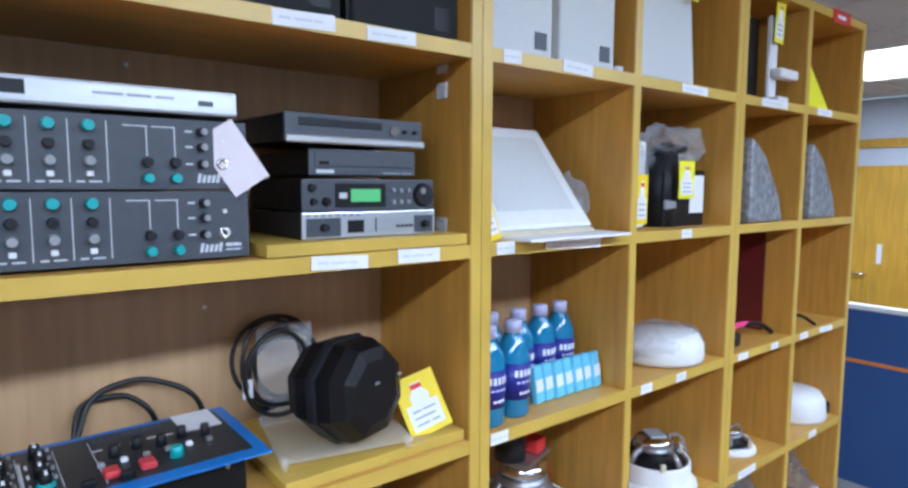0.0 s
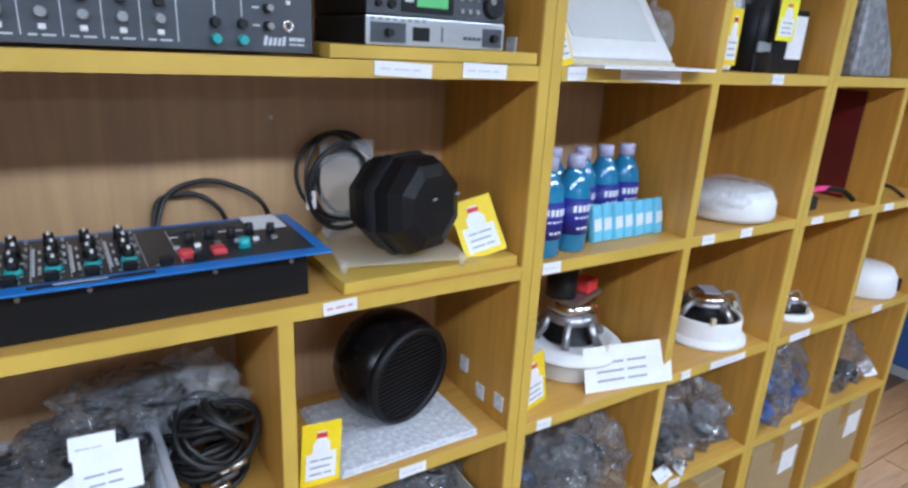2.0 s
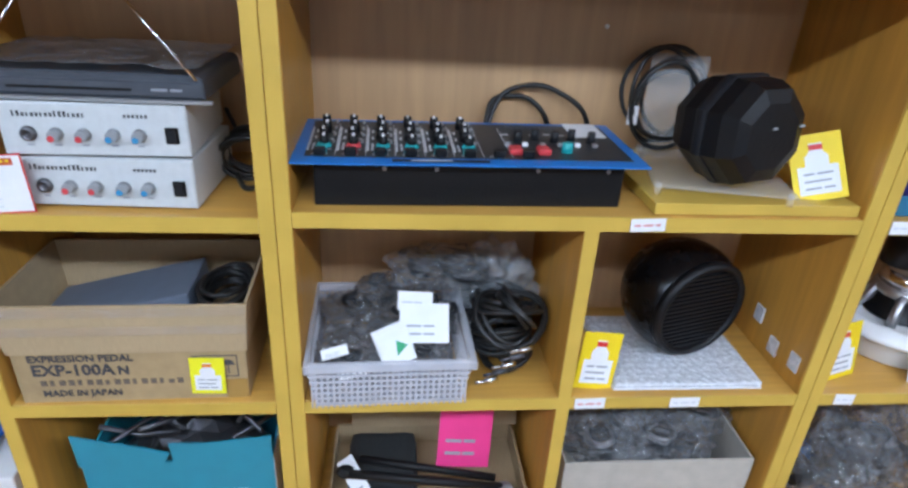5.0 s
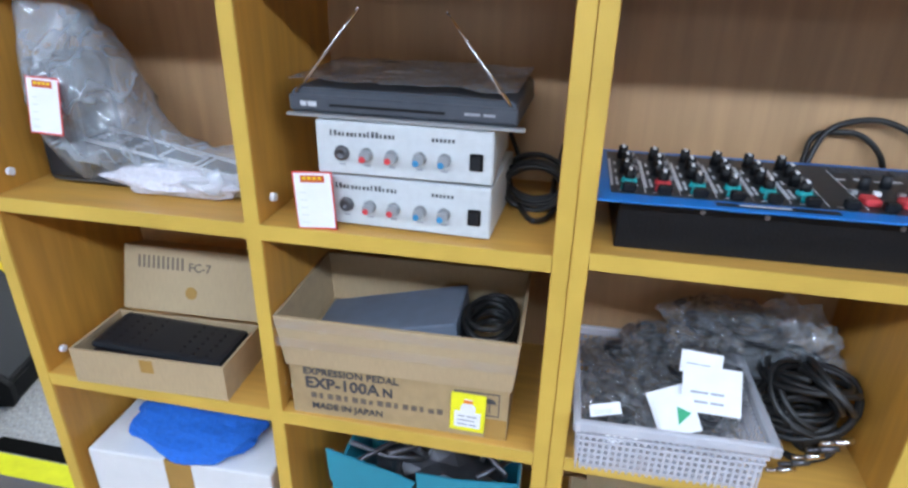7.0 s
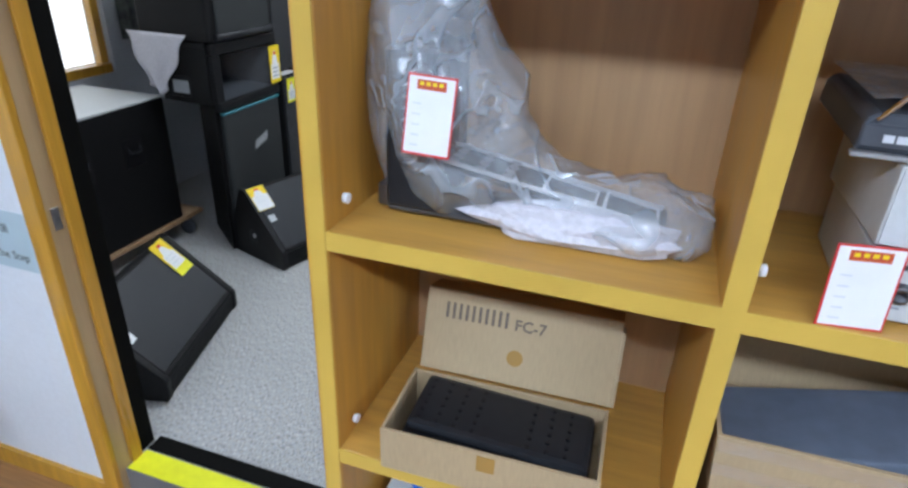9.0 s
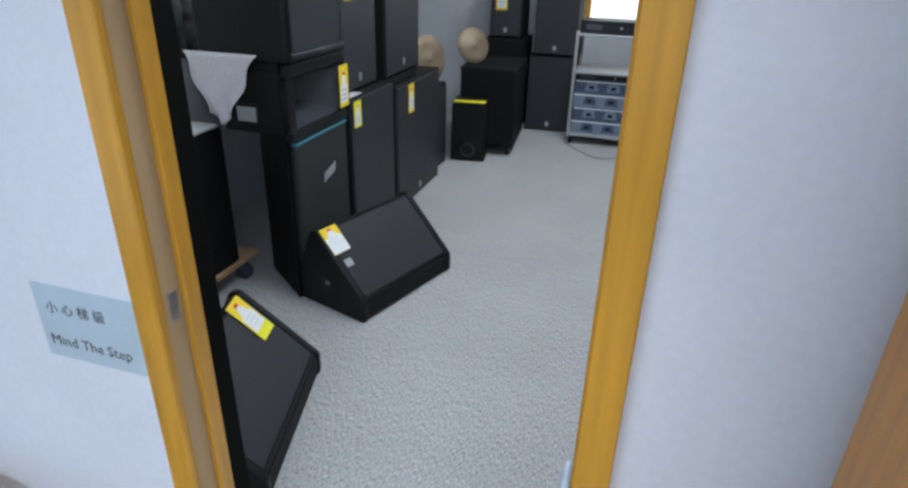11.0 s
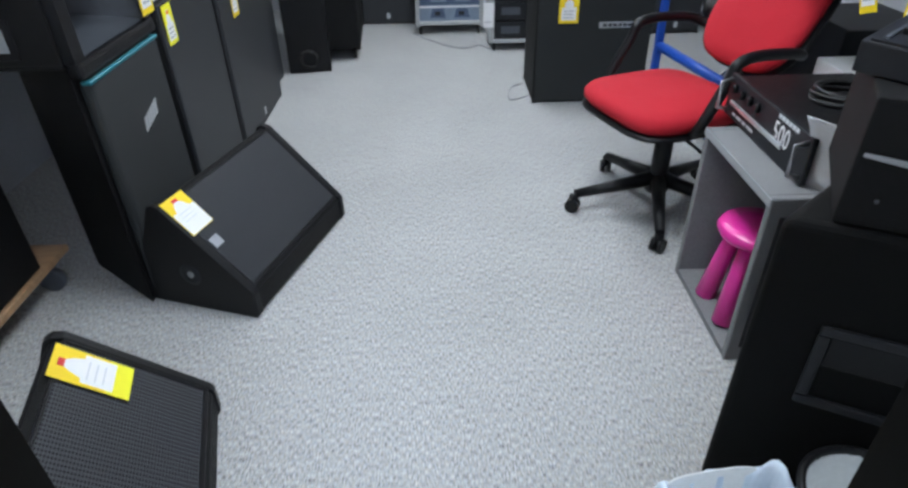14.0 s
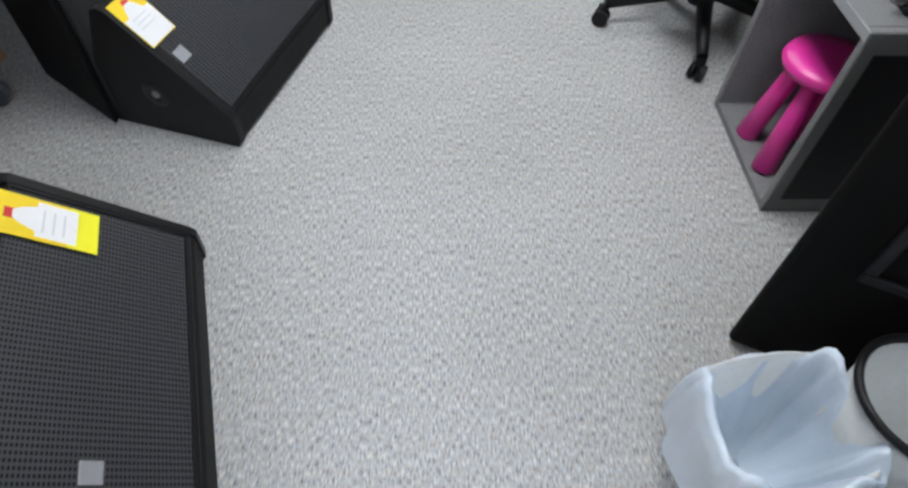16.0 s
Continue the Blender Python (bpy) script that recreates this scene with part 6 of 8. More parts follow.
bag("crumpled clear bag with black leads on the black box", (1.24, 0.875, Z["b"] + 0.131), (0.10, 0.06, 0.055), 83, FILM, [RUBBER, CHARCOAL], 4, 0.6)
price_card(1.215, 0.80, Z["b"] + 0.065, 0.062, 0.085, 0, 0, "lemon")

zc = Z["c"]
for x, y in ((0.632, 0.815), (0.700, 0.822), (0.632, 0.888), (0.706, 0.892), (0.776, 0.888), (0.842, 0.892), (0.905, 0.896)):
    bottle(x, y, zc)
for i in range(7):
    s = thing("sachet", "sky blue sachet with a white band, standing in a row", "sachet", pose(0.775 + 0.0285 * i, 0.826 + 0.0015 * (i % 2), zc, -9, 0, 14), "sachets in a row")
    part("pouch", box(B(), -0.0145, 0.0145, -0.007, 0.007, 0, 0.072, 0.004, 2), SKYPACK, s)
    part("band", box(B(), -0.0125, 0.0125, -0.0078, -0.0066, 0.022, 0.045), PAPER, s)

wd = thing("bagged_dome_camera", "white dome unit wrapped in a loose clear bag", "ceiling unit", Matrix.Translation((1.235, 0.87, zc)))
part("body", lathe(B(), [(0, 0.003), (0.10, 0.003), (0.105, 0.012), (0.102, 0.045), (0.090, 0.066), (0, 0.072)], 32), WHITEPL, wd)
part("film", blob(B(), (0, -0.005, 0), (0.125, 0.09, 0.048), 84, 0.16, 2.2, 4), FILM, wd)

zd = Z["d"]
ceiling_speaker("white ceiling speaker lying face down with a red transformer", 0.826, 0.920, zd, 0.120, 20, True, "ceiling_speaker", True)
slip(0.880, 0.776, zd + 0.001, 0.215, 0.092, -20, 0, -12, PAPER, 3, "printed_card", "long white printed card leaning on the speaker")
price_card(0.655, 0.812, zd + 0.001, 0.072, 0.105, 16, -8, "yellow", -2)
ceiling_speaker("white ceiling speaker lying face down in its round housing", 1.245, 0.88, zd, 0.105, -30)
ceiling_speaker("small white ceiling speaker lying face down", 1.58, 0.86, zd, 0.070, 10, False)
w2 = thing("white_dome_unit", "white dome unit with a black cable clip", "ceiling unit", Matrix.Translation((1.99, 0.87, zd)))
part("body", lathe(B(), [(0, 0), (0.095, 0), (0.1, 0.01), (0.095, 0.06), (0.08, 0.085), (0, 0.09)], 32), WHITEPL, w2)
part("clip", box(B(), 0.03, 0.05, -0.095, -0.07, 0.02, 0.06, 0.004), BLACKPL, w2)

for x, s, sd, inner in ((0.72, (0.10, 0.10, 0.085), 91, [RUBBER, BLUE, CHARCOAL]), (0.86, (0.10, 0.10, 0.10), 92, [CHARCOAL, STEEL, RUBBER]), (0.80, (0.11, 0.07, 0.06), 97, [GREYKNOB, RUBBER]), (1.10, (0.09, 0.10, 0.075), 93, [CHARCOAL, STEEL]), (1.25, (0.09, 0.09, 0.09), 94, [GREYKNOB, CHARCOAL]),
                        (1.50, (0.10, 0.10, 0.11), 95, [BLUECLOTH, CHARCOAL]), (1.64, (0.07, 0.08, 0.10), 98, [BLUECLOTH, GREYKNOB]), (1.90, (0.12, 0.10, 0.10), 96, [CHARCOAL, STEEL])):
    bag("crumpled clear bags of wires and small metal parts", (x, 0.87, Z["e"]), s, sd, FILMDARK, inner, 7, 0.75)
for x, y, rz in ((1.06, 0.775, 10), (1.13, 0.78, 30)):
    slip(x, y, Z["e"] + 0.001, 0.06, 0.03, -55, 0, rz, PAPER, 1)
slip(2.03, 0.78, Z["e"] + 0.03, 0.06, 0.05, -50, 0, -10, PAPER, 1)
for x, w, h in ((1.19, 0.28, 0.235), (0.78, 0.28, 0.22), (1.565, 0.27, 0.255), (1.92, 0.30, 0.27)):
    carton("brown taped cardboard carton in a lower shelf cell", x, 0.91, Z["f"], w, 0.25, h, CARDBOARD, 2, "cardboard_box", True, True)
for x, w, h in ((-0.9, 0.33, 0.24), (-0.48, 0.33, 0.22), (-0.05, 0.34, 0.23), (0.36, 0.33, 0.22)):
    carton("plain brown carton in a lower shelf cell", x, 0.91, Z["f"], w, 0.25, h, CARDBOARD, 0)

# ---- fourth unit ----
pb = thing("boxed_microphone", "tall black printed box with white pictures", "box", pose(1.505, 0.83, Z["a"], 0, 0, 4))
part("body", box(B(), -0.085, 0.085, 0, 0.06, 0, 0.215, 0.002), BLACKPL, pb)
part("print", bars(bars(B(), -0.07, 0.17, [0.05, 0.03], 0.006, -0.0002), -0.06, 0.08, [0.02, 0.012, 0.016], 0.03, -0.0002), PALEINK, pb)
wh = thing("white_wall_bracket", "white wall bracket with a hanging tag, standing by the black box", "bracket", pose(1.60, 0.80, Z["a"], 0, 0, 0))
part("back_plate", box(B(), -0.02, 0.02, 0, 0.012, 0, 0.22, 0.003), WHITEPL, wh)
part("arm", box(B(), -0.018, 0.08, -0.03, 0.0, 0.06, 0.085, 0.004), WHITEPL, wh)
part("foot", box(B(), -0.03, 0.03, -0.03, 0.03, 0.0, 0.012, 0.003), WHITEPL, wh)
price_card(1.60, 0.79, Z["a"] + 0.15, 0.05, 0.11, 0, 0, "lemon", 4)
solo("yellow_wedge_card", prism(B(), [(-0.08, 0), (0.11, 0), (-0.02, 0.17), (-0.08, 0.20)], -0.001, 0.001), LEMON, "yellow folded price card leaning in a cell", "price card", pose(1.88, 0.81, Z["a"], -8, 0, 0))
for x in (1.46, 1.81):
    s = thing("foil_bag", "grey crinkled antistatic bag leaning in a cell", "bag", pose(x + 0.06, 0.815, Z["b"], 0, 0, 0), "antistatic bags")
    bm = prism(B(), [(-0.05, 0), (0.14, 0), (0.12, 0.05), (0.03, 0.17), (-0.05, 0.22)], -0.035, 0.035, 0.012, 2)
    bmesh.ops.subdivide_edges(bm, edges=bm.edges[:], cuts=2, use_grid_fill=True)
    for v in bm.verts:
        v.co += v.co.normalized() * noise.noise(v.co * 30) * 0.006
    part("pouch", bm, FOIL, s)
    price_card(x + 0.205, 0.80, Z["b"] + 0.001, 0.05, 0.11, 25, -30, "lemon", -25)
rc = thing("pink_cable_tool", "pink and black hand tool lying in a cell", "tool", pose(1.54, 0.86, zc, 0, 0, 0))
part("handle", tube(B(), curve_pts([(-0.12, -0.03, 0.03), (0.0, -0.03, 0.045), (0.12, -0.03, 0.03)], 5), 0.008, 8), HOTPINK, rc)
part("grip", tube(B(), curve_pts([(0.02, -0.03, 0.043), (0.10, -0.04, 0.035), (0.15, -0.05, 0.008)], 5), 0.007, 8), BLACKPL, rc)
part("block", box(B(), -0.08, -0.04, -0.06, -0.02, 0, 0.035, 0.004), CHARCOAL, rc)
# Thin dark red sheet against the cell's right side.
solo("red_sheet", box(B(), 0, 0.004, -0.07, 0.115, 0.0, 0.285, 0.001), mat("dark_red_sheet_surface", (0.13, 0.010, 0.012), 0.4, grain=0.15, scale=10, dirt=0.15), "thin dark red sheet standing against the side of a cell", "folder", pose(1.7185, 0.922, zc))
gr = thing("green_marker_stand", "green plastic clip with a black arm", "clip", pose(1.80, 0.82, zc, 0, 0, 0))
part("clip", box(B(), -0.03, 0.0, -0.01, 0.01, 0.0, 0.11, 0.004), GREENPL, gr)
part("arm", tube(B(), curve_pts([(-0.01, -0.005, 0.04), (0.05, -0.02, 0.035), (0.10, -0.04, 0.006)], 5), 0.005, 8), BLACKPL, gr)
for k in ((-1.088, 0.80, Z["c"] + 0.02), (-1.088, 0.80, Z["d"] + 0.03), (-0.674, 0.80, Z["c"] + 0.02), (-0.674, 0.80, Z["d"] + 0.03), (-0.674, 0.80, Z["e"] + 0.04)):
    solo("shelf_pin", cyl(B(), 0.006, 0.006, Matrix.Translation(k) @ pose(0, 0, 0, 0, 90, 0), 10), PAPER, "small white plastic shelf pin", "pin", None, "shelf pins")
solo("back_screw", cyl(B(), 0.0035, 0.003, Matrix.Translation((0.223, 1.0425, 1.480)) @ pose(0, 0, 0, 90, 0, 0), 10), PAPER, "small white screw cap on the back panel", "screw", None, "screw caps")
solo("back_screw", cyl(B(), 0.0035, 0.003, Matrix.Translation((0.125, 1.0425, 1.851)) @ pose(0, 0, 0, 90, 0, 0), 10), PAPER, "small white screw cap on the back panel", "screw", None, "screw caps")


# ---- the far end of the showroom ----
pt = thing("office_partition", "blue fabric office partition with a white cap and an orange line", "partition", Matrix.Translation((3.93, 0, -STEP)))
part("panel", box(B(), 0, 0.045, 0.3, 4.2, 0.06, 1.09, 0.004), PARTBLUE, pt)
part("cap", box(B(), -0.005, 0.05, 0.3, 4.2, 1.09, 1.12, 0.004), WHITEPL, pt)
part("line", box(B(), -0.004, 0.0, 0.3, 4.2, 0.78, 0.80), ORANGE, pt)
part("foot_rail", box(B(), -0.004, 0.05, 0.3, 4.2, 0, 0.06), GREYMETAL, pt)
dr = thing("office_door", "open varnished wood office door with a lever handle", "door", Matrix.Translation((RX1 - 0.02, 1.70, -STEP)), kind="structure")
part("leaf", box(B(), -0.04, 0, 0.1, 0.62, 0, 1.98, 0.003), FRAMEWOOD, dr)
part("frame", box(B(), -0.03, 0, 0.62, 0.70, 0, 2.05), FRAMEWOOD, dr)
part("frame", box(B(), -0.03, 0, -0.55, 0.10, 0, 1.98), FRAMEWOOD, dr)
part("notice", box(B(), -0.042, -0.04, 0.28, 0.32, 1.1, 1.28), PAPER, dr)
part("handle", tube(B(), [(-0.04, 0.5, 1.0), (-0.08, 0.5, 1.0), (-0.085, 0.38, 1.0)], 0.009, 8), CHROME, dr)
solo("trim_rail", box(B(), RX1 - 0.03, RX1 - 0.001, -2.5, 5.0, 2.02, 2.10), FRAMEWOOD, "varnished wood picture rail on the far wall", "trim", kind="structure")
stl = thing("round_stool", "white round stool with yellow tube legs by the wall", "stool", Matrix.Translation((-2.74, 1.02, -STEP)))
part("seat", lathe(B(), [(0, 0.44), (0.145, 0.44), (0.155, 0.447), (0.155, 0.46), (0.145, 0.468), (0, 0.468)], 32), WHITEPL, stl)
part("seat_rim", lathe(B(), [(0.152, 0.436), (0.160, 0.44), (0.160, 0.458), (0.152, 0.458)], 32), EDGE, stl)
for k in range(4):
    a = math.pi / 4 + k * math.pi / 2 - 0.55
    c, s_ = math.cos(a), math.sin(a)
    part("leg", tube(B(), curve_pts([(0.10 * c, 0.10 * s_, 0.437), (0.17 * c, 0.17 * s_, 0.425), (0.19 * c, 0.19 * s_, 0.30), (0.205 * c, 0.205 * s_, 0.0)], 5), 0.011, 10), EDGE, stl)


# ---- store room: kinds ----
def uv_flat(ob, ax, bx):
    """Flat texture coordinates in metres from two axes."""
    me = ob.data
    uv = me.uv_layers.new(name="flat")
    for lp in me.loops:
        v = me.vertices[lp.vertex_index].co
        uv.data[lp.index].uv = (v.dot(Vector(ax)), v.dot(Vector(bx)))
    return ob


def wedge_monitor(m, size, lip, badge):
    """A wedge stage monitor; local x along its width, the front lip at y = 0."""
    w = thing("stage_monitor", "black wedge stage monitor with a perforated steel grille", "speaker", m, "stage monitors")
    W, D, H, T = size
    pr = [(0.012, 0), (0, 0.015), (0, lip - 0.012), (0.008, lip), (T - 0.01, H - 0.006), (T + 0.015, H), (T + 0.035, H - 0.01), (D, 0.06), (D - 0.02, 0)]
    for s in (0, 1):
        bm = prism(B(), pr, 0, 0.026, 0.004)
        part("end_cheek", bm, BLACKPL, w, "", Matrix.Translation((s * (W - 0.026), 0, 0)) @ Matrix(((0, 1, 0, 0), (1, 0, 0, 0), (0, 0, 1, 0), (0, 0, 0, 1))))
    inner = [(0.014, 0.004), (0.006, 0.02), (0.006, lip - 0.014), (0.016, lip - 0.006), (T - 0.004, H - 0.016), (T + 0.016, H - 0.012), (T + 0.03, H - 0.02), (D - 0.006, 0.06), (D - 0.024, 0.004)]
    part("cabinet", prism(B(), inner, 0.026, W - 0.026), BLACKTOLEX, w, "", Matrix(((0, 1, 0, 0), (1, 0, 0, 0), (0, 0, 1, 0), (0, 0, 0, 1))))
    a = Vector((0, 0.016, lip - 0.004))
    b = Vector((0, T - 0.004, H - 0.014))
    run = b - a
    L = run.length
    ang = math.degrees(math.atan2(run.z, run.y))
    g = part("grille", box(B(), 0.034, W - 0.034, 0.012, L - 0.008, 0.0, 0.006, 0.002), GRILLE, w, "", Matrix.Translation(a) @ pose(0, 0, 0, ang, 0, 0))
    uv_flat(g, (1, 0, 0), (0, 1, 0))
    rim = B()
    for x0, x1, y0, y1 in ((0.026, 0.034, 0, L), (W - 0.034, W - 0.026, 0, L), (0.034, W - 0.034, 0, 0.012), (0.034, W - 0.034, L - 0.008, L)):
        box(rim, x0, x1, y0, y1, -0.001, 0.009, 0.002)
    part("grille_rim", rim, BLACKPL, w, "", Matrix.Translation(a) @ pose(0, 0, 0, ang, 0, 0))
    part("badge", box(B(), badge - 0.019, badge + 0.019, L * 0.455, L * 0.555, 0.006, 0.009, 0.001), SILVER, w, "silver maker's badge", Matrix.Translation(a) @ pose(0, 0, 0, ang, 0, 0))
    for s, x in ((-1, -0.001), (1, W + 0.001)):
        bm = lathe(B(), [(0.0, -0.001), (0.013, -0.001), (0.016, 0.002), (0.034, 0.003), (0.038, 0.0)], 24, Matrix.Translation((x, D * 0.5, H * 0.36)) @ pose(0, 0, 0, 0, 90 * s, 0))
        part("stand_socket", bm, CHARCOAL, w)
        bm = lathe(B(), [(0, 0.003), (0.011, 0.002), (0.012, 0)], 16, Matrix.Translation((x, D * 0.5, H * 0.36)) @ pose(0, 0, 0, 0, 90 * s, 0))
        part("socket_cap", bm, STEEL, w)
    for x in (0.06, W - 0.06):
        for y in (0.05, D - 0.06):
            part("foot", cyl(B(), 0.014, 0.004, Matrix.Translation((x, y, -0.0005)), 12), RUBBER, w)
    return w, Matrix.Translation(a) @ pose(0, 0, 0, ang, 0, 0), L


def flat_tag(m, w, h, striped=True):
    """A price card lying on a surface: local x and y in the surface, z up from it."""
    c = thing("price_card", "yellow and white printed price card taped on a speaker", "price card", m, "price cards")
    part("card", box(B(), 0, w, 0, h, 0, 0.001), YELLOW, c)
    if striped:
        part("tint", box(B(), w * 0.70, w, 0, h, 0.001, 0.0014), LEMON, c)
    part("panel", box(B(), w * 0.38, w * (0.78 if striped else 0.985), h * (0.08 if striped else 0.02), h * (0.92 if striped else 0.98), 0.0014, 0.002), PAPER, c)
    bt = prism(B(), [(w * 0.16, h * 0.40), (w * 0.24, h * 0.30), (w * 0.38, h * 0.2), (w * 0.38, h * 0.8), (w * 0.24, h * 0.7), (w * 0.16, h * 0.60)], -0.0018, -0.0012)
    bmesh.ops.transform(bt, matrix=Matrix(((1, 0, 0, 0), (0, 0, 1, 0), (0, -1, 0, 0), (0, 0, 0, 1))), verts=bt.verts[:])
    part("bottle_shape", bt, PAPER, c)
    part("badge", box(B(), w * 0.08, w * 0.17, h * 0.38, h * 0.62, 0.001, 0.0016), RED, c)
    for i in range(3):
        part("print", box(B(), w * (0.44 + 0.1 * i), w * (0.46 + 0.1 * i), h * 0.2, h * 0.75, 0.002, 0.0024), PALEINK, c)
    return c


def pa_speaker(label, x0, x1, y0, y1, z0, z1, face="+x", grille=None, badge=True, group="speaker cabinets", rz=0.0, name="speaker_cabinet", handle=False):
    """A covered loudspeaker with a set-in grille on one side."""
    cx, cy = (x0 + x1) / 2, (y0 + y1) / 2
    turn = {"+x": 90, "-y": 0, "-x": -90, "+y": 180}[face]
    w, dp = ((y1 - y0), (x1 - x0)) if face in ("+x", "-x") else ((x1 - x0), (y1 - y0))
    h = z1 - z0
    s = thing(name, label, "speaker", pose(cx, cy, z0, 0, 0, turn + rz), group)
    part("cabinet", box(B(), -w / 2, w / 2, -dp / 2 + 0.015, dp / 2, 0.0, h, 0.010, 2), BLACKTOLEX, s)
    g = part("grille", box(B(), -w / 2 + 0.008, w / 2 - 0.008, -dp / 2, -dp / 2 + 0.016, 0.012, h - 0.012, 0.007, 2), grille or GRILLE, s)
    uv_flat(g, (1, 0, 0), (0, 0, 1))
    if badge:
        part("badge", box(B(), -0.014, 0.014, -dp / 2 - 0.003, -dp / 2, 0.045, 0.085, 0.002), SILVER, s, "small silver maker's badge")
    if handle:
        for sx in (-1, 1):
            part("handle_cup", box(B(), sx * w / 2 - 0.002, sx * w / 2 + 0.002, -0.06, 0.06, h * 0.55, h * 0.68, 0.002), BLACKPL, s)
    for sx in (-1, 1):
        for sy in (-1, 1):
            for zz in (0.0, h - 0.02):
                part("corner_guard", box(B(), sx * (w / 2 - 0.011) - 0.013, sx * (w / 2 - 0.011) + 0.013, sy * (dp / 2 - 0.011) - 0.013 + 0.008, sy * (dp / 2 - 0.011) + 0.013, zz - 0.001, zz + 0.021, 0.004), BLACKPL, s)
    return s


# ---- store room: monitors on the carpet ----
M1 = pose(-2.406, 2.543, 0, 0, 0, 72.3)
w1, f1, L1 = wedge_monitor(M1, (0.635, 0.433, 0.368, 0.272), 0.105, 0.061)
flat_tag(M1 @ f1 @ pose(0.013, L1 + 0.006, 0.0105, 0, 0, -90), 0.130, 0.098, False)
M2 = pose(-2.253, 1.570, 0, 0, 0, 105.4)
w2, f2, L2 = wedge_monitor(M2, (0.638, 0.433, 0.353, 0.272), 0.100, 0.063)
flat_tag(M2 @ f2 @ pose(0.488, L2 + 0.012, 0.0105, 0, 0, -90), 0.172, 0.100)


# ---- store room: the row of cabinets along the left ----
def horn_cabinet():
    s = thing("horn_speaker", "tall black speaker with a horn mouth, teal stripe and grey cloth", "speaker", pose(-2.900, 2.885, 0, 0, 0, 90))
    W, D, H = 0.52, 0.31, 1.06
    part("head", box(B(), -W / 2, W / 2, 0.06, D / 2, 0.772, H, 0.012, 2), BLACKTOLEX, s)
    part("head_top", box(B(), -W / 2, W / 2, -D / 2 + 0.032, 0.06, H - 0.03, H, 0.004), BLACKTOLEX, s)
    part("head_base", box(B(), -W / 2, W / 2, -D / 2 + 0.032, 0.06, 0.772, 0.784, 0.003), BLACKTOLEX, s)
    for sx in (-1, 1):
        part("head_side", box(B(), sx * (W / 2 - 0.009) - 0.009, sx * (W / 2 - 0.009) + 0.009, -D / 2 + 0.032, 0.06, 0.784, H - 0.03, 0.003), BLACKTOLEX, s)
    cab = prism(B(), [(-W / 2 + 0.01, -D / 2 + 0.03), (W / 2, -D / 2 + 0.03), (W / 2 - 0.02, D / 2), (-W / 2 + 0.235, D / 2)], -0.771, 0.0, 0.010)
    bmesh.ops.transform(cab, matrix=Matrix(((1, 0, 0, 0), (0, 0, 1, 0), (0, -1, 0, 0), (0, 0, 0, 1))), verts=cab.verts[:])
    bmesh.ops.recalc_face_normals(cab, faces=cab.faces[:])
    part("cabinet", cab, BLACKTOLEX, s)
    part("grille_cloth", box(B(), -W / 2 + 0.03, W / 2 - 0.03, -D / 2 - 0.006, -D / 2 + 0.032, 0.03, 0.735, 0.02, 3), GREYCLOTH, s)
    part("stripe", box(B(), -W / 2 + 0.028, W / 2 - 0.028, -D / 2 - 0.009, -D / 2 + 0.02, 0.722, 0.733, 0.003), TEALSTRIPE, s)
    part("baffle_lip", box(B(), -W / 2 + 0.01, W / 2 - 0.01, -D / 2 - 0.004, -D / 2 + 0.032, 0.74, 0.785, 0.012, 2), BLACKPL, s)
    part("head_lip", box(B(), -W / 2 + 0.01, W / 2 - 0.01, -D / 2 - 0.004, -D / 2 + 0.032, 1.0, 1.055, 0.012, 2), BLACKPL, s)
    for sx in (-1, 1):
        part("cheek", box(B(), sx * (W / 2 - 0.035) - 0.025, sx * (W / 2 - 0.035) + 0.025, -D / 2 + 0.002, -D / 2 + 0.032, 0.785, 1.0), BLACKPL, s)
    hb = B()
    o = [(-0.20, 0.79), (0.20, 0.79), (0.20, 0.995), (-0.20, 0.995)]
    n_ = [(-0.05, 0.845), (0.05, 0.845), (0.05, 0.96), (-0.05, 0.96)]
    a = [hb.verts.new((x, -D / 2 + 0.004, z)) for x, z in o]
    b = [hb.verts.new((x, 0.05, z)) for x, z in n_]
    for i in range(4):
        hb.faces.new((a[i], a[(i + 1) % 4], b[(i + 1) % 4], b[i]))
    hb.faces.new(b)
    part("horn", hb, HORNGREY, s)
    lg = B()
    for i in range(5):
        x = -0.02 + i * 0.022
        prism(lg, [(x, 0.50 + 0.005 * i), (x + 0.015, 0.503 + 0.005 * i), (x + 0.026, 0.545 + 0.006 * i), (x + 0.011, 0.542 + 0.006 * i)], -D / 2 - 0.0085, -D / 2 - 0.006)
    part("brand_mark", lg, SILVER, s, "slanted silver maker's mark")
    hd = B()
    box(hd, -W / 2 - 0.003, -W / 2 + 0.002, -0.03, 0.10, 0.80, 0.90, 0.003)
    fr = part("handle_plate", hd, BLACKPL, s)
    part("recess", box(B(), -W / 2 - 0.005, -W / 2 - 0.003, -0.01, 0.08, 0.82, 0.88, 0.001), GREYKNOB, fr)


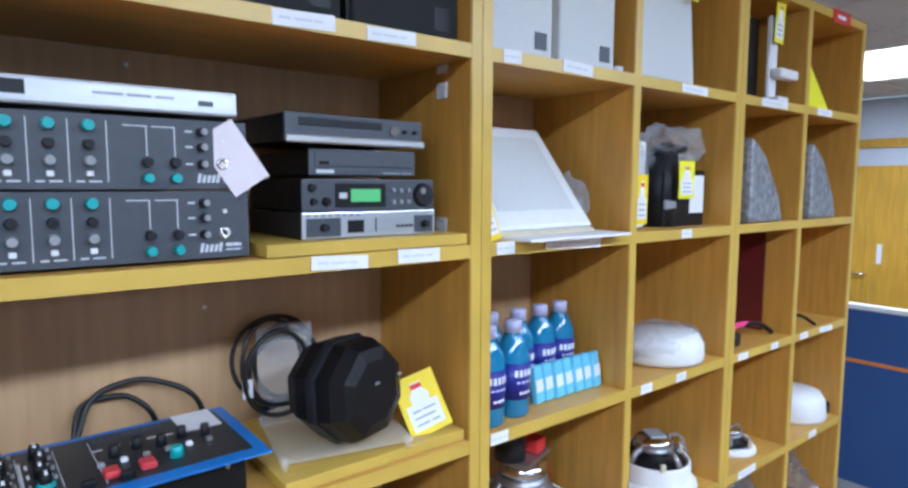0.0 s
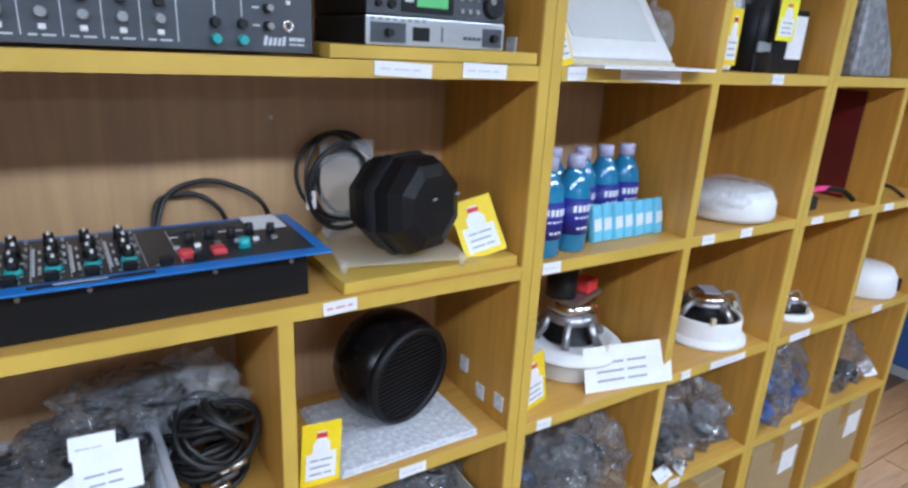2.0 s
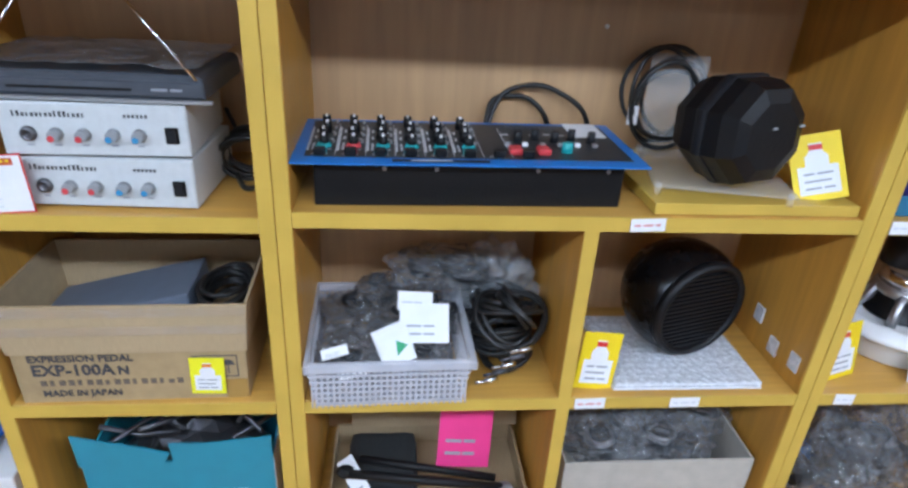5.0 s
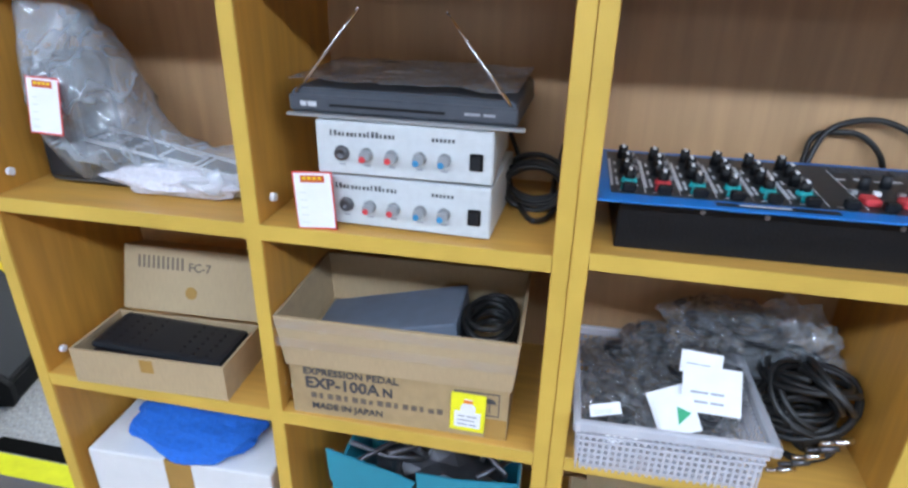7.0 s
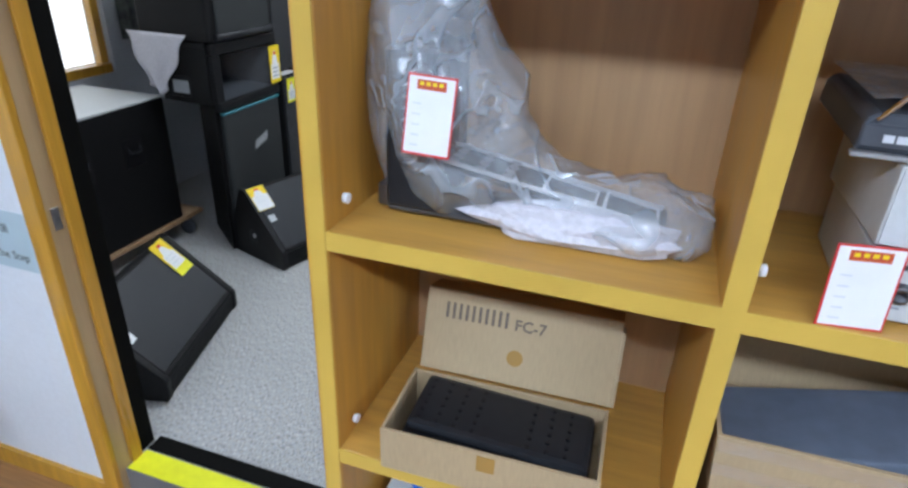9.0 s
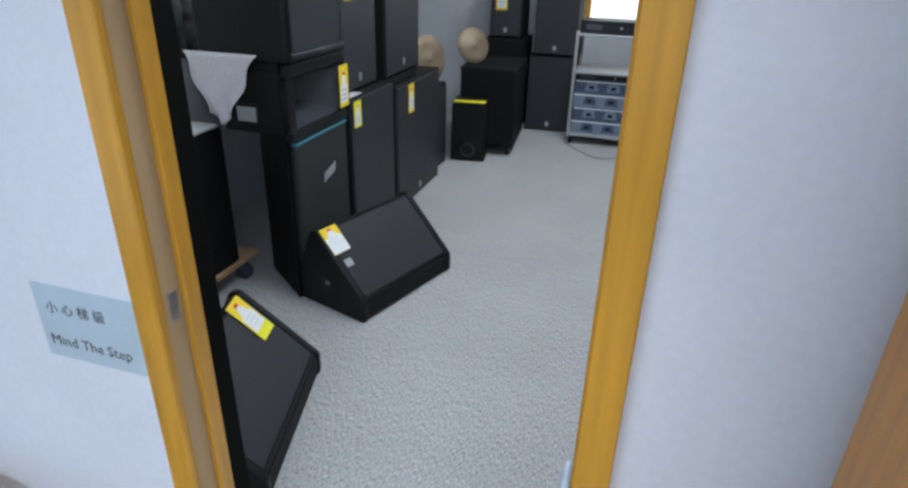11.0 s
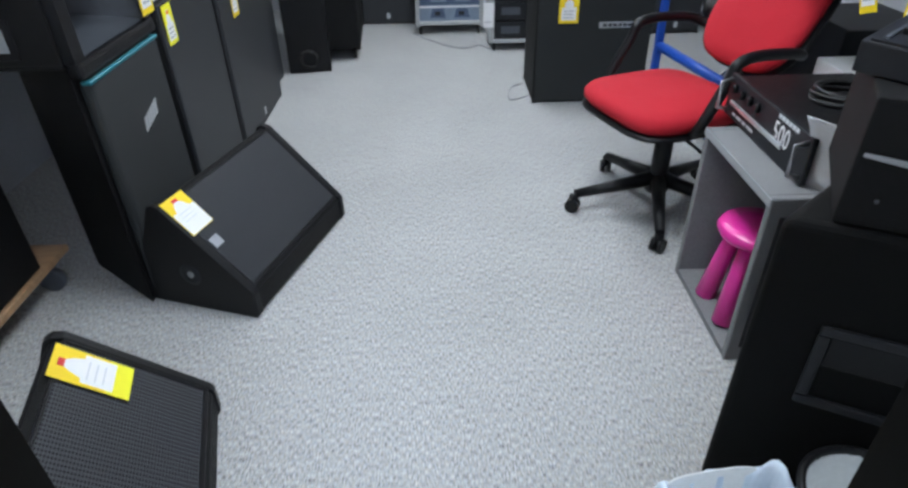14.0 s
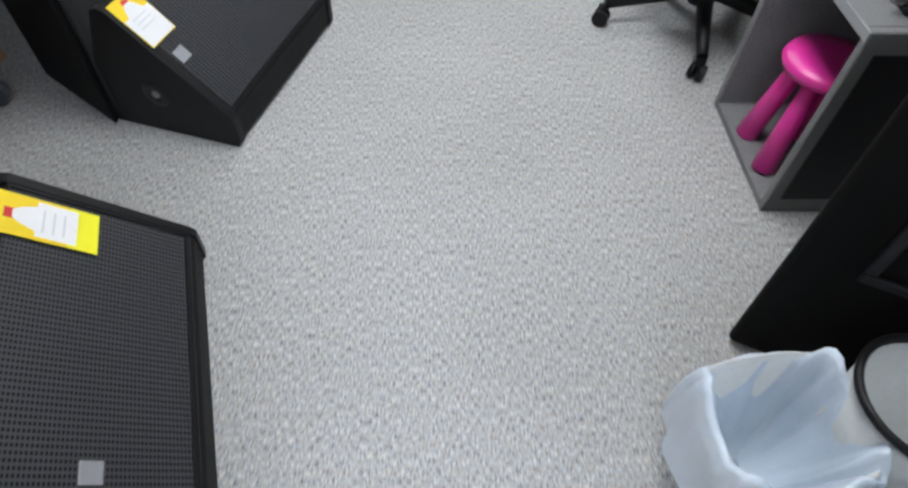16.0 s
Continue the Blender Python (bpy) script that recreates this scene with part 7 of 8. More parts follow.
horn_cabinet()
price_card(-2.735, 3.10, 0.80, 0.09, 0.19, 90, 0, "yellow")
sp = thing("speaker_on_horn", "grey-fronted speaker laid on top of the horn speaker", "speaker", pose(-2.91, 2.87, 1.062, 0, 0, 90))
part("cabinet", box(B(), -0.25, 0.25, -0.17, 0.22, 0.0, 0.5, 0.012, 2), BLACKTOLEX, sp)
part("grille_cloth", box(B(), -0.2, 0.2, -0.185, -0.168, 0.03, 0.46, 0.008, 2), GREYCLOTH, sp)
part("roll_edge", cyl(B(), 0.018, 0.44, Matrix.Translation((-0.22, -0.178, 0.018)) @ pose(0, 0, 0, 0, 90, 0), 16), CHARCOAL, sp)
lc = B()
sheet(lc, 0.34, 0.29, 14, 14, lambda u, v: (-(u - 0.42) * 0.22 * (1 - v) + 0.012 * math.sin(v * 9 + u * 4), -0.012 + 0.014 * math.sin(u * 11) * (1 - v), 0.0 + 0.10 * abs(u - 0.45) * (1 - v)), 0.0015)
solo("lace_cloth", lc, CLOTHWHITE, "white lace cloth hanging over the speaker's side", "cloth", pose(-3.02, 2.612, 0.80, 0, 0, 0))
pa_speaker("black speaker cabinet with a steel grille and a yellow card", -3.2, -2.745, 3.18, 3.72, 0, 0.815, "+x")
pa_speaker("black speaker cabinet stacked on another", -3.2, -2.80, 3.20, 3.62, 0.817, 1.55, "+x")
pa_speaker("black speaker cabinet with a steel grille and a yellow card", -3.2, -2.745, 3.76, 4.52, 0, 0.765, "+x")
pa_speaker("black speaker cabinet stacked on another", -3.2, -2.78, 3.70, 4.22, 0.817, 1.60, "+x")
solo("packing_board", box(B(), -3.2, -2.80, 3.70, 4.22, 0.767, 0.816, 0.004), CHARCOAL, "thick dark packing board between two cabinets", "board")
solo("white_cloth_strip", box(B(), -2.87, -2.755, 3.20, 3.34, 0.8155, 0.8168, 0.0004), CLOTHWHITE, "white cloth strip between two cabinets", "cloth")
price_card(-2.741, 3.245, 0.665, 0.08, 0.13, 90, 0, "lemon")
price_card(-2.741, 3.98, 0.58, 0.09, 0.17, 90, 0, "yellow")
for y in (3.30, 3.85):
    price_card(-2.776 if y > 3.5 else -2.796, y, 1.25, 0.08, 0.14, 90, 0, "yellow")
pa_speaker("narrow black speaker cabinet in the row", -3.2, -2.80, 4.55, 4.86, 0, 0.60, "+x", badge=False)
price_card(-2.797, 4.62, 0.52, 0.06, 0.08, 90, 0, "lemon")
fc = thing("black_floor_amp", "small black floor unit with a cable inside its front", "amplifier", pose(-2.66, 5.02, 0, 0, 0, 8))
part("case", box(B(), -0.13, 0.13, -0.10, 0.15, 0, 0.45, 0.008, 2), BLACKPL, fc)
part("card", box(B(), -0.12, 0.12, -0.09, -0.03, 0.4505, 0.456), LEMON, fc, "yellow card on its top")
part("cable", tube(B(), curve_pts(coil_pts(0.0, -0.115, 0.09, 0.05, 3, 5, 0.006, 1.0, False), 1), 0.005, 7), RUBBER, fc)
sb = pa_speaker("large black sub cabinet on casters", -2.80, -2.37, 5.12, 5.75, 0.075, 0.68, "-y", BLACKTOLEX, False, "speaker cabinets", 4, "sub_cabinet")
for x, y in ((-0.17, -0.24), (0.17, -0.24), (-0.17, 0.24), (0.17, 0.24)):
    part("caster", cyl(B(), 0.036, 0.025, Matrix.Translation((x - 0.0125, y, -0.038)) @ pose(0, 0, 0, 0, 90, 0), 16), RUBBER, sb)
for x, y, r, tilt in ((-2.90, 4.72, 0.165, 82), (-2.735, 5.30, 0.140, 72)):
    c = thing("cymbal", "worn bronze cymbal leaning on the cabinets", "cymbal", pose(x, y, 0.612 + r if y < 5 else 0.68 + r * 0.96, 0, 0, 62 if y < 5 else 48) @ pose(0, 0, 0, tilt, 0, 0), "cymbals")
    part("bow", lathe(B(), [(0, 0.028), (r * 0.14, 0.024), (r * 0.2, 0.014), (r * 0.6, 0.007), (r, 0), (r, -0.001), (r * 0.6, 0.006), (r * 0.2, 0.013), (0, 0.026)], 40), BRONZE, c)
    part("stem", tube(B(), [(0, 0, 0.03), (0, 0, -0.06)], 0.006, 8), STEEL, c)
solo("cymbal_block", box(B(), -2.99, -2.81, 4.60, 4.84, 0.601, 0.612, 0.003), BLACKPL, "black pad under a cymbal", "pad")

# road case on a dolly
rcx = thing("road_case", "black road case with recessed latches and a pale top", "case", pose(-3.37, 2.32, 0.125, 0, 0, 90))
part("body", box(B(), -0.36, 0.36, -0.255, 0.26, 0, 0.64, 0.006, 2), BLACKTOLEX, rcx)
part("top_sheet", box(B(), -0.355, 0.355, -0.25, 0.255, 0.6405, 0.652, 0.002), GREYPAINT, rcx)
for x in (-0.18, 0.12):
    hp = part("handle_plate", box(B(), x - 0.06, x + 0.06, -0.259, -0.255, 0.36, 0.50, 0.002), BLACKPL, rcx)
    part("handle", tube(B(), [(x - 0.035, -0.261, 0.46), (x - 0.03, -0.270, 0.43), (x + 0.03, -0.270, 0.43), (x + 0.035, -0.261, 0.46)], 0.007, 8), CHARCOAL, hp)
part("end_handle", box(B(), 0.36, 0.365, -0.12, 0.02, 0.36, 0.5, 0.002), BLACKPL, rcx)
part("latch", box(B(), -0.30, -0.265, -0.263, -0.255, 0.40, 0.46, 0.002), CHROME, rcx)
dl = thing("furniture_dolly", "plywood dolly on blue casters under the road case", "dolly", pose(-3.37, 2.32, 0, 0, 0, 90))
part("deck", box(B(), -0.38, 0.50, -0.268, 0.27, 0.098, 0.122, 0.003), WOODLIP, dl)
for x in (-0.27, 0.41):
    for y in (-0.235, 0.2):
        cs = part("caster", cyl(B(), 0.042, 0.028, Matrix.Translation((x - 0.014, y, 0.042)) @ pose(0, 0, 0, 0, 90, 0), 20), SLATE, dl)
        part("fork", box(B(), x - 0.022, x + 0.022, y - 0.02, y + 0.02, 0.086, 0.097, 0.002), DARKSTEEL, cs)
cu = B()
sheet(cu, 0.5, 1.3, 30, 4, lambda u, v: (0, 0.02 * math.sin(u * 40), 0), 0.002)
cur = thing("leaf_curtain", "grey leaf-patterned curtain hung from a rail by the window", "curtain", pose(-3.655, 3.28, 0.95, 0, 0, 90))
part("drape", cu, PATTERN, cur)
part("rail", box(B(), -1.4, 0.4, -0.005, 0.048, 1.30, 1.325, 0.003), WHITEPL, cur)


# ---- store room: back ----
pa_speaker("large black sub cabinet against the back wall", -2.43, -2.02, 6.05, 6.45, 0, 0.665, "-y")
pa_speaker("large black speaker stacked on the sub cabinet", -2.40, -2.03, 6.05, 6.42, 0.668, 1.35, "-y")
pa_speaker("black speaker standing on a shelf cabinet", -2.80, -2.52, 6.05, 6.40, 0.792, 1.35, "-y")
pa_speaker("low black cabinet under the speaker", -2.84, -2.48, 6.0, 6.42, 0, 0.79, "-y", BLACKTOLEX)
price_card(-2.70, 6.045, 1.02, 0.10, 0.17, 0, 0, "yellow")
price_card(-2.33, 6.045, 1.13, 0.09, 0.10, 0, 0, "lemon")
pa_speaker("tall black speaker by the back window", -0.78, -0.38, 5.9, 6.25, 0.66, 1.35, "-y")
pa_speaker("black cabinet under the tall speaker", -0.76, -0.36, 5.88, 6.27, 0, 0.658, "-y", BLACKTOLEX)
pa_speaker("black speaker beside the rack", -0.30, 0.05, 5.6, 5.95, 0, 0.92, "-y")
price_card(-0.55, 5.893, 1.2, 0.09, 0.12, 0, 0, "lemon")
price_card(-0.22, 5.593, 0.80, 0.09, 0.14, 0, 0, "yellow")


def gear_cart(label, x0, x1, y0, y1, levels, group="gear carts"):
    c = thing("gear_cart", label, "cart", Matrix.Translation(((x0 + x1) / 2, (y0 + y1) / 2, 0)), group)
    w, dp = x1 - x0, y1 - y0
    for sx in (-1, 1):
        for sy in (-1, 1):
            part("post", box(B(), sx * (w / 2 - 0.012) - 0.012, sx * (w / 2 - 0.012) + 0.012, sy * (dp / 2 - 0.012) - 0.012, sy * (dp / 2 - 0.012) + 0.012, 0.055, levels[-1] + 0.02, 0.002), GREYMETAL, c)
            cs = part("caster", cyl(B(), 0.025, 0.02, Matrix.Translation((sx * (w / 2 - 0.03) - 0.01, sy * (dp / 2 - 0.03), 0.025)) @ pose(0, 0, 0, 0, 90, 0), 14), RUBBER, c)
    for z in levels:
        part("shelf", box(B(), -w / 2 - 0.002, w / 2 + 0.002, -dp / 2 - 0.002, dp / 2 + 0.002, z - 0.02, z, 0.003), GREYMETAL, c)


def box_with_print(label, x, y, z, w, dp, h, base, group="printed cartons", rz=0):
    c = thing("printed_carton", label, "box", pose(x, y, z, 0, 0, rz), group)
    part("body", box(B(), -w / 2, w / 2, -dp / 2, dp / 2, 0, h, 0.003), base, c)
    for i in range(2):
        px = -w * 0.32 + i * w * 0.4
        part("picture", prism(B(), [(px, h * 0.2), (px + w * 0.26, h * 0.2), (px + w * 0.22, h * 0.8), (px + w * 0.04, h * 0.8)], -dp / 2 - 0.0012, -dp / 2), ICEBOX if base is NAVYBOX else NAVYBOX, c)
        part("picture_patch", box(B(), px + w * 0.08, px + w * 0.17, -dp / 2 - 0.002, -dp / 2 - 0.001, h * 0.35, h * 0.6), CHARCOAL, c)
    part("stripe", box(B(), -w / 2 + 0.002, w / 2 - 0.002, -dp / 2 - 0.001, -dp / 2, h * 0.86, h * 0.94), PAPER, c)
    return c


def rack_amp(label, x, y, z, w, dp, h, group="rack amplifiers"):
    a = thing("rack_amplifier", label, "amplifier", pose(x, y, z, 0, 0, 0), group)
    part("case", box(B(), -w / 2 + 0.01, w / 2 - 0.01, -dp / 2 + 0.006, dp / 2, 0.002, h - 0.002, 0.002), BLACKPL, a)
    part("front_panel", box(B(), -w / 2, w / 2, -dp / 2, -dp / 2 + 0.006, 0.002, h - 0.003, 0.001), CHARCOAL, a)
    for i in range(3):
        bm = B()
        knob(bm, w * (0.12 + 0.1 * i), -dp / 2, h * 0.5, min(0.012, h * 0.2), 0.012)
        part("knob", bm, STEEL if i == 1 else BLACKPL, a)
    part("display", box(B(), -w * 0.4, -w * 0.12, -dp / 2 - 0.001, -dp / 2, h * 0.3, h * 0.7), SLATE, a)
    return a


gear_cart("grey steel cart on casters with boxed mixers", -2.0, -1.51, 5.72, 6.12, (0.09, 0.61, 0.90))
for i in range(4):
    box_with_print("pale blue printed mixer carton stacked on the cart", -1.755 + 0.006 * (i % 2), 5.93, 0.0905 + 0.112 * i, 0.44, 0.34, 0.11, NAVYBOX if i % 2 else ICEBOX)
rack_amp("black rack unit on the cart", -1.755, 5.93, 0.54, 0.45, 0.32, 0.045)
rack_amp("black mixer with silver knobs on the cart top", -1.755, 5.92, 0.901, 0.44, 0.30, 0.10)
gear_cart("grey steel cart holding a tall stack of black amplifiers", -1.49, -0.97, 5.28, 5.70, (0.075, 0.92))
for i in range(6):
    rack_amp("black rack amplifier in a tall stack", -1.235, 5.48, 0.0755 + 0.122 * i, 0.45, 0.36, 0.12)
rack_amp("black padded equipment case on the cart top", -1.235, 5.48, 0.921, 0.46, 0.36, 0.15)
price_card(-1.46, 5.272, 0.72, 0.10, 0.15, 0, 0, "yellow")
slip(-1.50, 5.273, 0.16, 0.07, 0.16, 0, 0, 0, PAPER, 1, "hang_tag", "blank white tag hanging on the cart")
for z in (0.42, 0.52):
    slip(-1.50, 5.27, z, 0.05, 0.10, 0, 6, 0, PAPER, 1, "hang_tag", "white tag hanging on the cart")
ca = pa_speaker("black carpeted speaker cabinet with a silver name strip", -1.325, -0.72, 4.3, 4.72, 0.0, 0.60, "-y", GREYCLOTH, False, "speaker cabinets", 0, "speaker_cabinet")
part("name_strip", box(B(), 0.02, 0.22, -0.214, -0.209, 0.40, 0.432, 0.004), SILVER, ca, "silver name strip")
part("brand_mark", bars(B(), 0.04, 0.409, [0.02] * 6, 0.014, -0.2145, 0.006), INK, ca)
part("badge", box(B(), 0.05, 0.18, -0.212, -0.209, 0.035, 0.055, 0.001), GREYKNOB, ca)
price_card(-1.165, 4.291, 0.43, 0.10, 0.15, 0, 0, "yellow")
for i in range(2):
    box_with_print("pale blue printed carton on the speaker cabinet", -1.02 + 0.01 * i, 4.50, 0.601 + 0.096 * i, 0.46, 0.30, 0.095, ICEBOX)
solo("white_paper_roll", blob(B(), (-1.26, 4.36, 0.601), (0.05, 0.03, 0.014), 6, 0.2, 2, 3), PAPER, "crumpled white paper on the cabinet", "paper")
solo("floor_cable", tube(B(), curve_pts([(-2.02, 5.75, 0.004), (-1.80, 5.45, 0.004), (-1.66, 5.36, 0.004), (-1.55, 5.42, 0.004), (-1.45, 5.27, 0.004)], 8), 0.004, 6), GREYKNOB, "thin grey cable lying on the carpet", "cable")
solo("floor_cable", tube(B(), curve_pts([(-1.33, 4.42, 0.004), (-1.44, 4.36, 0.004), (-1.42, 4.55, 0.004), (-1.34, 4.62, 0.004)], 8), 0.0035, 6), GREYKNOB, "thin grey cable lying on the carpet", "cable")


# ---- store room: right side ----
def blue_rack():
    r = thing("blue_rack", "blue painted steel rack carrying keyboards and mixers", "rack", Matrix.Translation((0, 0, 0)))
    X0, X1, Y0, Y1 = -0.74, -0.08, 2.30, 4.12
    for x in (X0, X1):
        for y, z0 in ((Y0, 0), (2.72 if x == X0 else 3.2, 1.03 if x == X0 else 0), (Y1, 0)):
            part("post", box(B(), x - 0.016, x + 0.016, y - 0.019, y + 0.019, z0, 1.95, 0.003), RACKBLUE, r)
    for z in (1.03, 1.62):
        for x in (X0, X1):
            part("beam", box(B(), x - 0.014, x + 0.014, Y0 + 0.02, Y1 - 0.02, z - 0.040, z, 0.003), RACKBLUE, r)
        for y in (Y0 + 0.04, Y1 - 0.04):
            part("cross_beam", box(B(), X0 + 0.02, X1 - 0.02, y - 0.014, y + 0.014, z - 0.05, z - 0.005, 0.003), RACKBLUE, r)
        part("deck", box(B(), X0 + 0.016, X1 - 0.016, Y0, Y1, z + 0.0005, z + 0.016), CHARCOAL, r)
    part("low_beam", tube(B(), [(X0, Y1, 0.36), (X0 + 0.22, Y1 - 0.62, 0.30)], 0.025, 8), RACKBLUE, r)


blue_rack()


def desk_console(m, w, dp, h, label, name="mixing_console", n=8, dark=False):
    c = thing(name, label, "mixer", m, "consoles on the rack")
    part("case", prism(B(), [(-dp / 2, 0), (dp / 2, 0), (dp / 2, h), (-dp / 2, h * 0.55)], -w / 2, w / 2, 0.004), CHARCOAL, c, "", pose(0, 0, 0, 0, 0, 90))
    tilt = Matrix.Translation((0, 0, h * 0.775)) @ pose(0, 0, 0, math.degrees(math.atan2(h * 0.45, dp)), 0, 0)
    part("panel", box(B(), -w / 2 + 0.012, w / 2 - 0.012, -dp * 0.49, dp * 0.46, 0, 0.004), CHARCOAL if dark else NAVYBOX, c, "", tilt)
    for i in range(n):
        x = -w / 2 + 0.03 + i * (w - 0.06) / (n - 1)
        part("strip", box(B(), x - 0.0035, x + 0.0035, -dp * 0.46, dp * 0.42, 0.004, 0.008, 0.001), SLATE if dark else ICEBOX, c, "", tilt)
        for j in range(5):
            bm = B()
            knob(bm, x + 0.014, dp * (0.34 - 0.12 * j), 0.004, 0.0055, 0.010, (0, 0, 1), 10)
            part("knob", bm, (STEEL, BLACKPL, GREYKNOB)[(i + j) % 3], c, "", tilt)
        part("fader", box(B(), x + 0.008, x + 0.019, -dp * 0.36, -dp * 0.30, 0.004, 0.014, 0.001), BLACKPL if dark else PAPER, c, "", tilt)
    return c


desk_console(pose(-0.52, 2.66, 1.10, 62, 0, -90), 0.36, 0.30, 0.08, "pale mixing console standing on edge on the rack")
desk_console(pose(-0.50, 2.36, 1.10, 62, 0, -90), 0.20, 0.30, 0.08, "dark mixing console standing on edge on the rack", n=5)
rack_amp("dark drum module on the rack deck", -0.5, 3.15, 1.0465, 0.30, 0.26, 0.10)
rack_amp("silver-grey keyboard module on the rack deck", -0.50, 3.62, 1.0465, 0.36, 0.34, 0.06)
rack_amp("black amplifier on the rack deck", -0.48, 3.93, 1.0465, 0.40, 0.24, 0.20)
box_with_print("pale printed carton on the rack deck", -0.50, 3.28, 1.147, 0.2, 0.2, 0.08, ICEBOX)
slip(-0.765, 3.98, 1.02, 0.07, 0.13, 0, 0, -90, PAPER, 2)
price_card(-0.765, 2.60, 0.875, 0.065, 0.17, -90, 8, "yellow", -18)
price_card(-0.765, 2.44, 0.865, 0.075, 0.15, -90, 4, "yellow", 6)
dk = thing("drum_throne", "round black padded drum stool under the rack", "stool", Matrix.Translation((-0.36, 4.02, 0)))
part("seat", lathe(B(), [(0, 0.50), (0.20, 0.50), (0.215, 0.52), (0.21, 0.56), (0.18, 0.58), (0, 0.585)], 32), BLACKPL, dk)
part("post", cyl(B(), 0.02, 0.36, Matrix.Translation((0, 0, 0.14)), 14), CHROME, dk)
for k in range(3):
    a = 2.1 * k
    part("leg", tube(B(), [(0, 0, 0.3), (0.24 * math.cos(a), 0.24 * math.sin(a), 0.012)], 0.012, 8), CHROME, dk)
bag("blue plastic bag of odds and ends on the drum stool", (-0.42, 3.98, 0.585), (0.09, 0.08, 0.06), 101, FILM, [BLUECLOTH, SLATE], 3, 0.5)
bag("clear bag with blue parts on the carpet under the rack", (-0.50, 3.72, 0.0), (0.14, 0.14, 0.13), 102, FILM, [BLUECLOTH, GREYKNOB, SLATE], 5, 0.6)
rack_amp("black amplifier under the rack", -0.20, 3.45, 0.0, 0.36, 0.4, 0.35)
rack_amp("black amplifier under the rack", -0.20, 3.45, 0.352, 0.36, 0.4, 0.30)
carton("white carton under the rack", -0.42, 2.98, 0.0, 0.22, 0.3, 0.60, WHITECARD, 0, "white_carton", False)


def office_chair():
    c = thing("office_chair", "red fabric swivel chair with black armrests and star base", "chair", pose(-0.985, 3.175, 0, 0, 0, 20))
    for k in range(5):
        a = radians(164 + 72 * k)
        dx, dy = math.cos(a), math.sin(a)
        leg = part("leg", tube(B(), [(0.02 * dx, 0.02 * dy, 0.125), (0.16 * dx, 0.16 * dy, 0.10), (0.325 * dx, 0.325 * dy, 0.075)], [0.030, 0.024, 0.017], 10), BLACKPL, c)
        cs = B()
        px, py = 0.33 * dx, 0.33 * dy
        q = pose(0, 0, 0, 0, 90, math.degrees(a) + 60)
        for o in (-0.014, 0.014):
            cyl(cs, 0.027, 0.016, Matrix.Translation((px, py, 0.027)) @ pose(0, 0, 0, 0, 0, math.degrees(a) + 60) @ Matrix.Translation((o - 0.008, 0, 0)) @ pose(0, 0, 0, 0, 90, 0), 16)
        box(cs, px - 0.011, px + 0.011, py - 0.011, py + 0.011, 0.03, 0.072)
        part("caster", cs, BLACKPL, leg)
    part("hub", lathe(B(), [(0, 0.07), (0.045, 0.075), (0.05, 0.13), (0.032, 0.15), (0, 0.15)], 20), BLACKPL, c)
    part("gas_column", lathe(B(), [(0.034, 0.14), (0.034, 0.28), (0.026, 0.285), (0.026, 0.37), (0, 0.37)], 18), BLACKPL, c)
    part("mechanism", box(B(), -0.12, 0.14, -0.08, 0.08, 0.355, 0.395, 0.01, 2), BLACKPL, c)
    part("lever", tube(B(), [(-0.05, -0.08, 0.37), (-0.06, -0.22, 0.36), (-0.055, -0.25, 0.35)], 0.006, 8), BLACKPL, c)
    part("tension_knob", cyl(B(), 0.022, 0.05, Matrix.Translation((-0.17, 0.0, 0.36)) @ pose(0, 0, 0, 0, 90, 0), 14), BLACKPL, c)

    def cushion(w, d, h, puff, seg=18, e=0.5):
        """A rounded pad: x by y, domed on top."""
        bm = B()
        rows = []
        for lv, (zz, k) in enumerate(((0.0, 0.93), (h * 0.3, 1.0), (h * 0.65, 1.0), (h * 0.92, 0.94), (h * 1.05, 0.75), (h * 1.05 + puff, 0.4))):
            ring = []
            for i in range(seg * 2):
                a = math.pi * i / seg
                ca, sa = math.cos(a), math.sin(a)
                x = math.copysign(abs(ca) ** e, ca) * w / 2 * k
                y = math.copysign(abs(sa) ** e, sa) * d / 2 * k
                ring.append(bm.verts.new((x, y, zz)))
            rows.append(ring)
        for p, q in zip(rows, rows[1:]):
            for i in range(seg * 2):
                bm.faces.new((p[i], p[(i + 1) % (seg * 2)], q[(i + 1) % (seg * 2)], q[i])).smooth = True
        bm.faces.new(rows[0][::-1]), bm.faces.new(rows[-1])
        return bm
    part("seat", cushion(0.47, 0.48, 0.065, 0.012), REDFABRIC, c, "red fabric seat", Matrix.Translation((-0.045, 0, 0.418)))
    part("seat_pan", cushion(0.475, 0.485, 0.026, 0.0), BLACKPL, c, "", Matrix.Translation((-0.045, 0, 0.394)))
    mb = pose(0.375, 0, 0.742, 0, 0, 0) @ pose(0, 0, 0, 0, 29, 0) @ pose(0, 0, 0, 0, -90, 0)
    part("backrest", cushion(0.50, 0.43, 0.055, 0.012, e=0.60), REDFABRIC, c, "red fabric backrest", mb)
    part("back_shell", cushion(0.51, 0.44, 0.03, 0.0, e=0.60), BLACKPL, c, "", mb @ Matrix.Translation((0, 0, -0.024)))
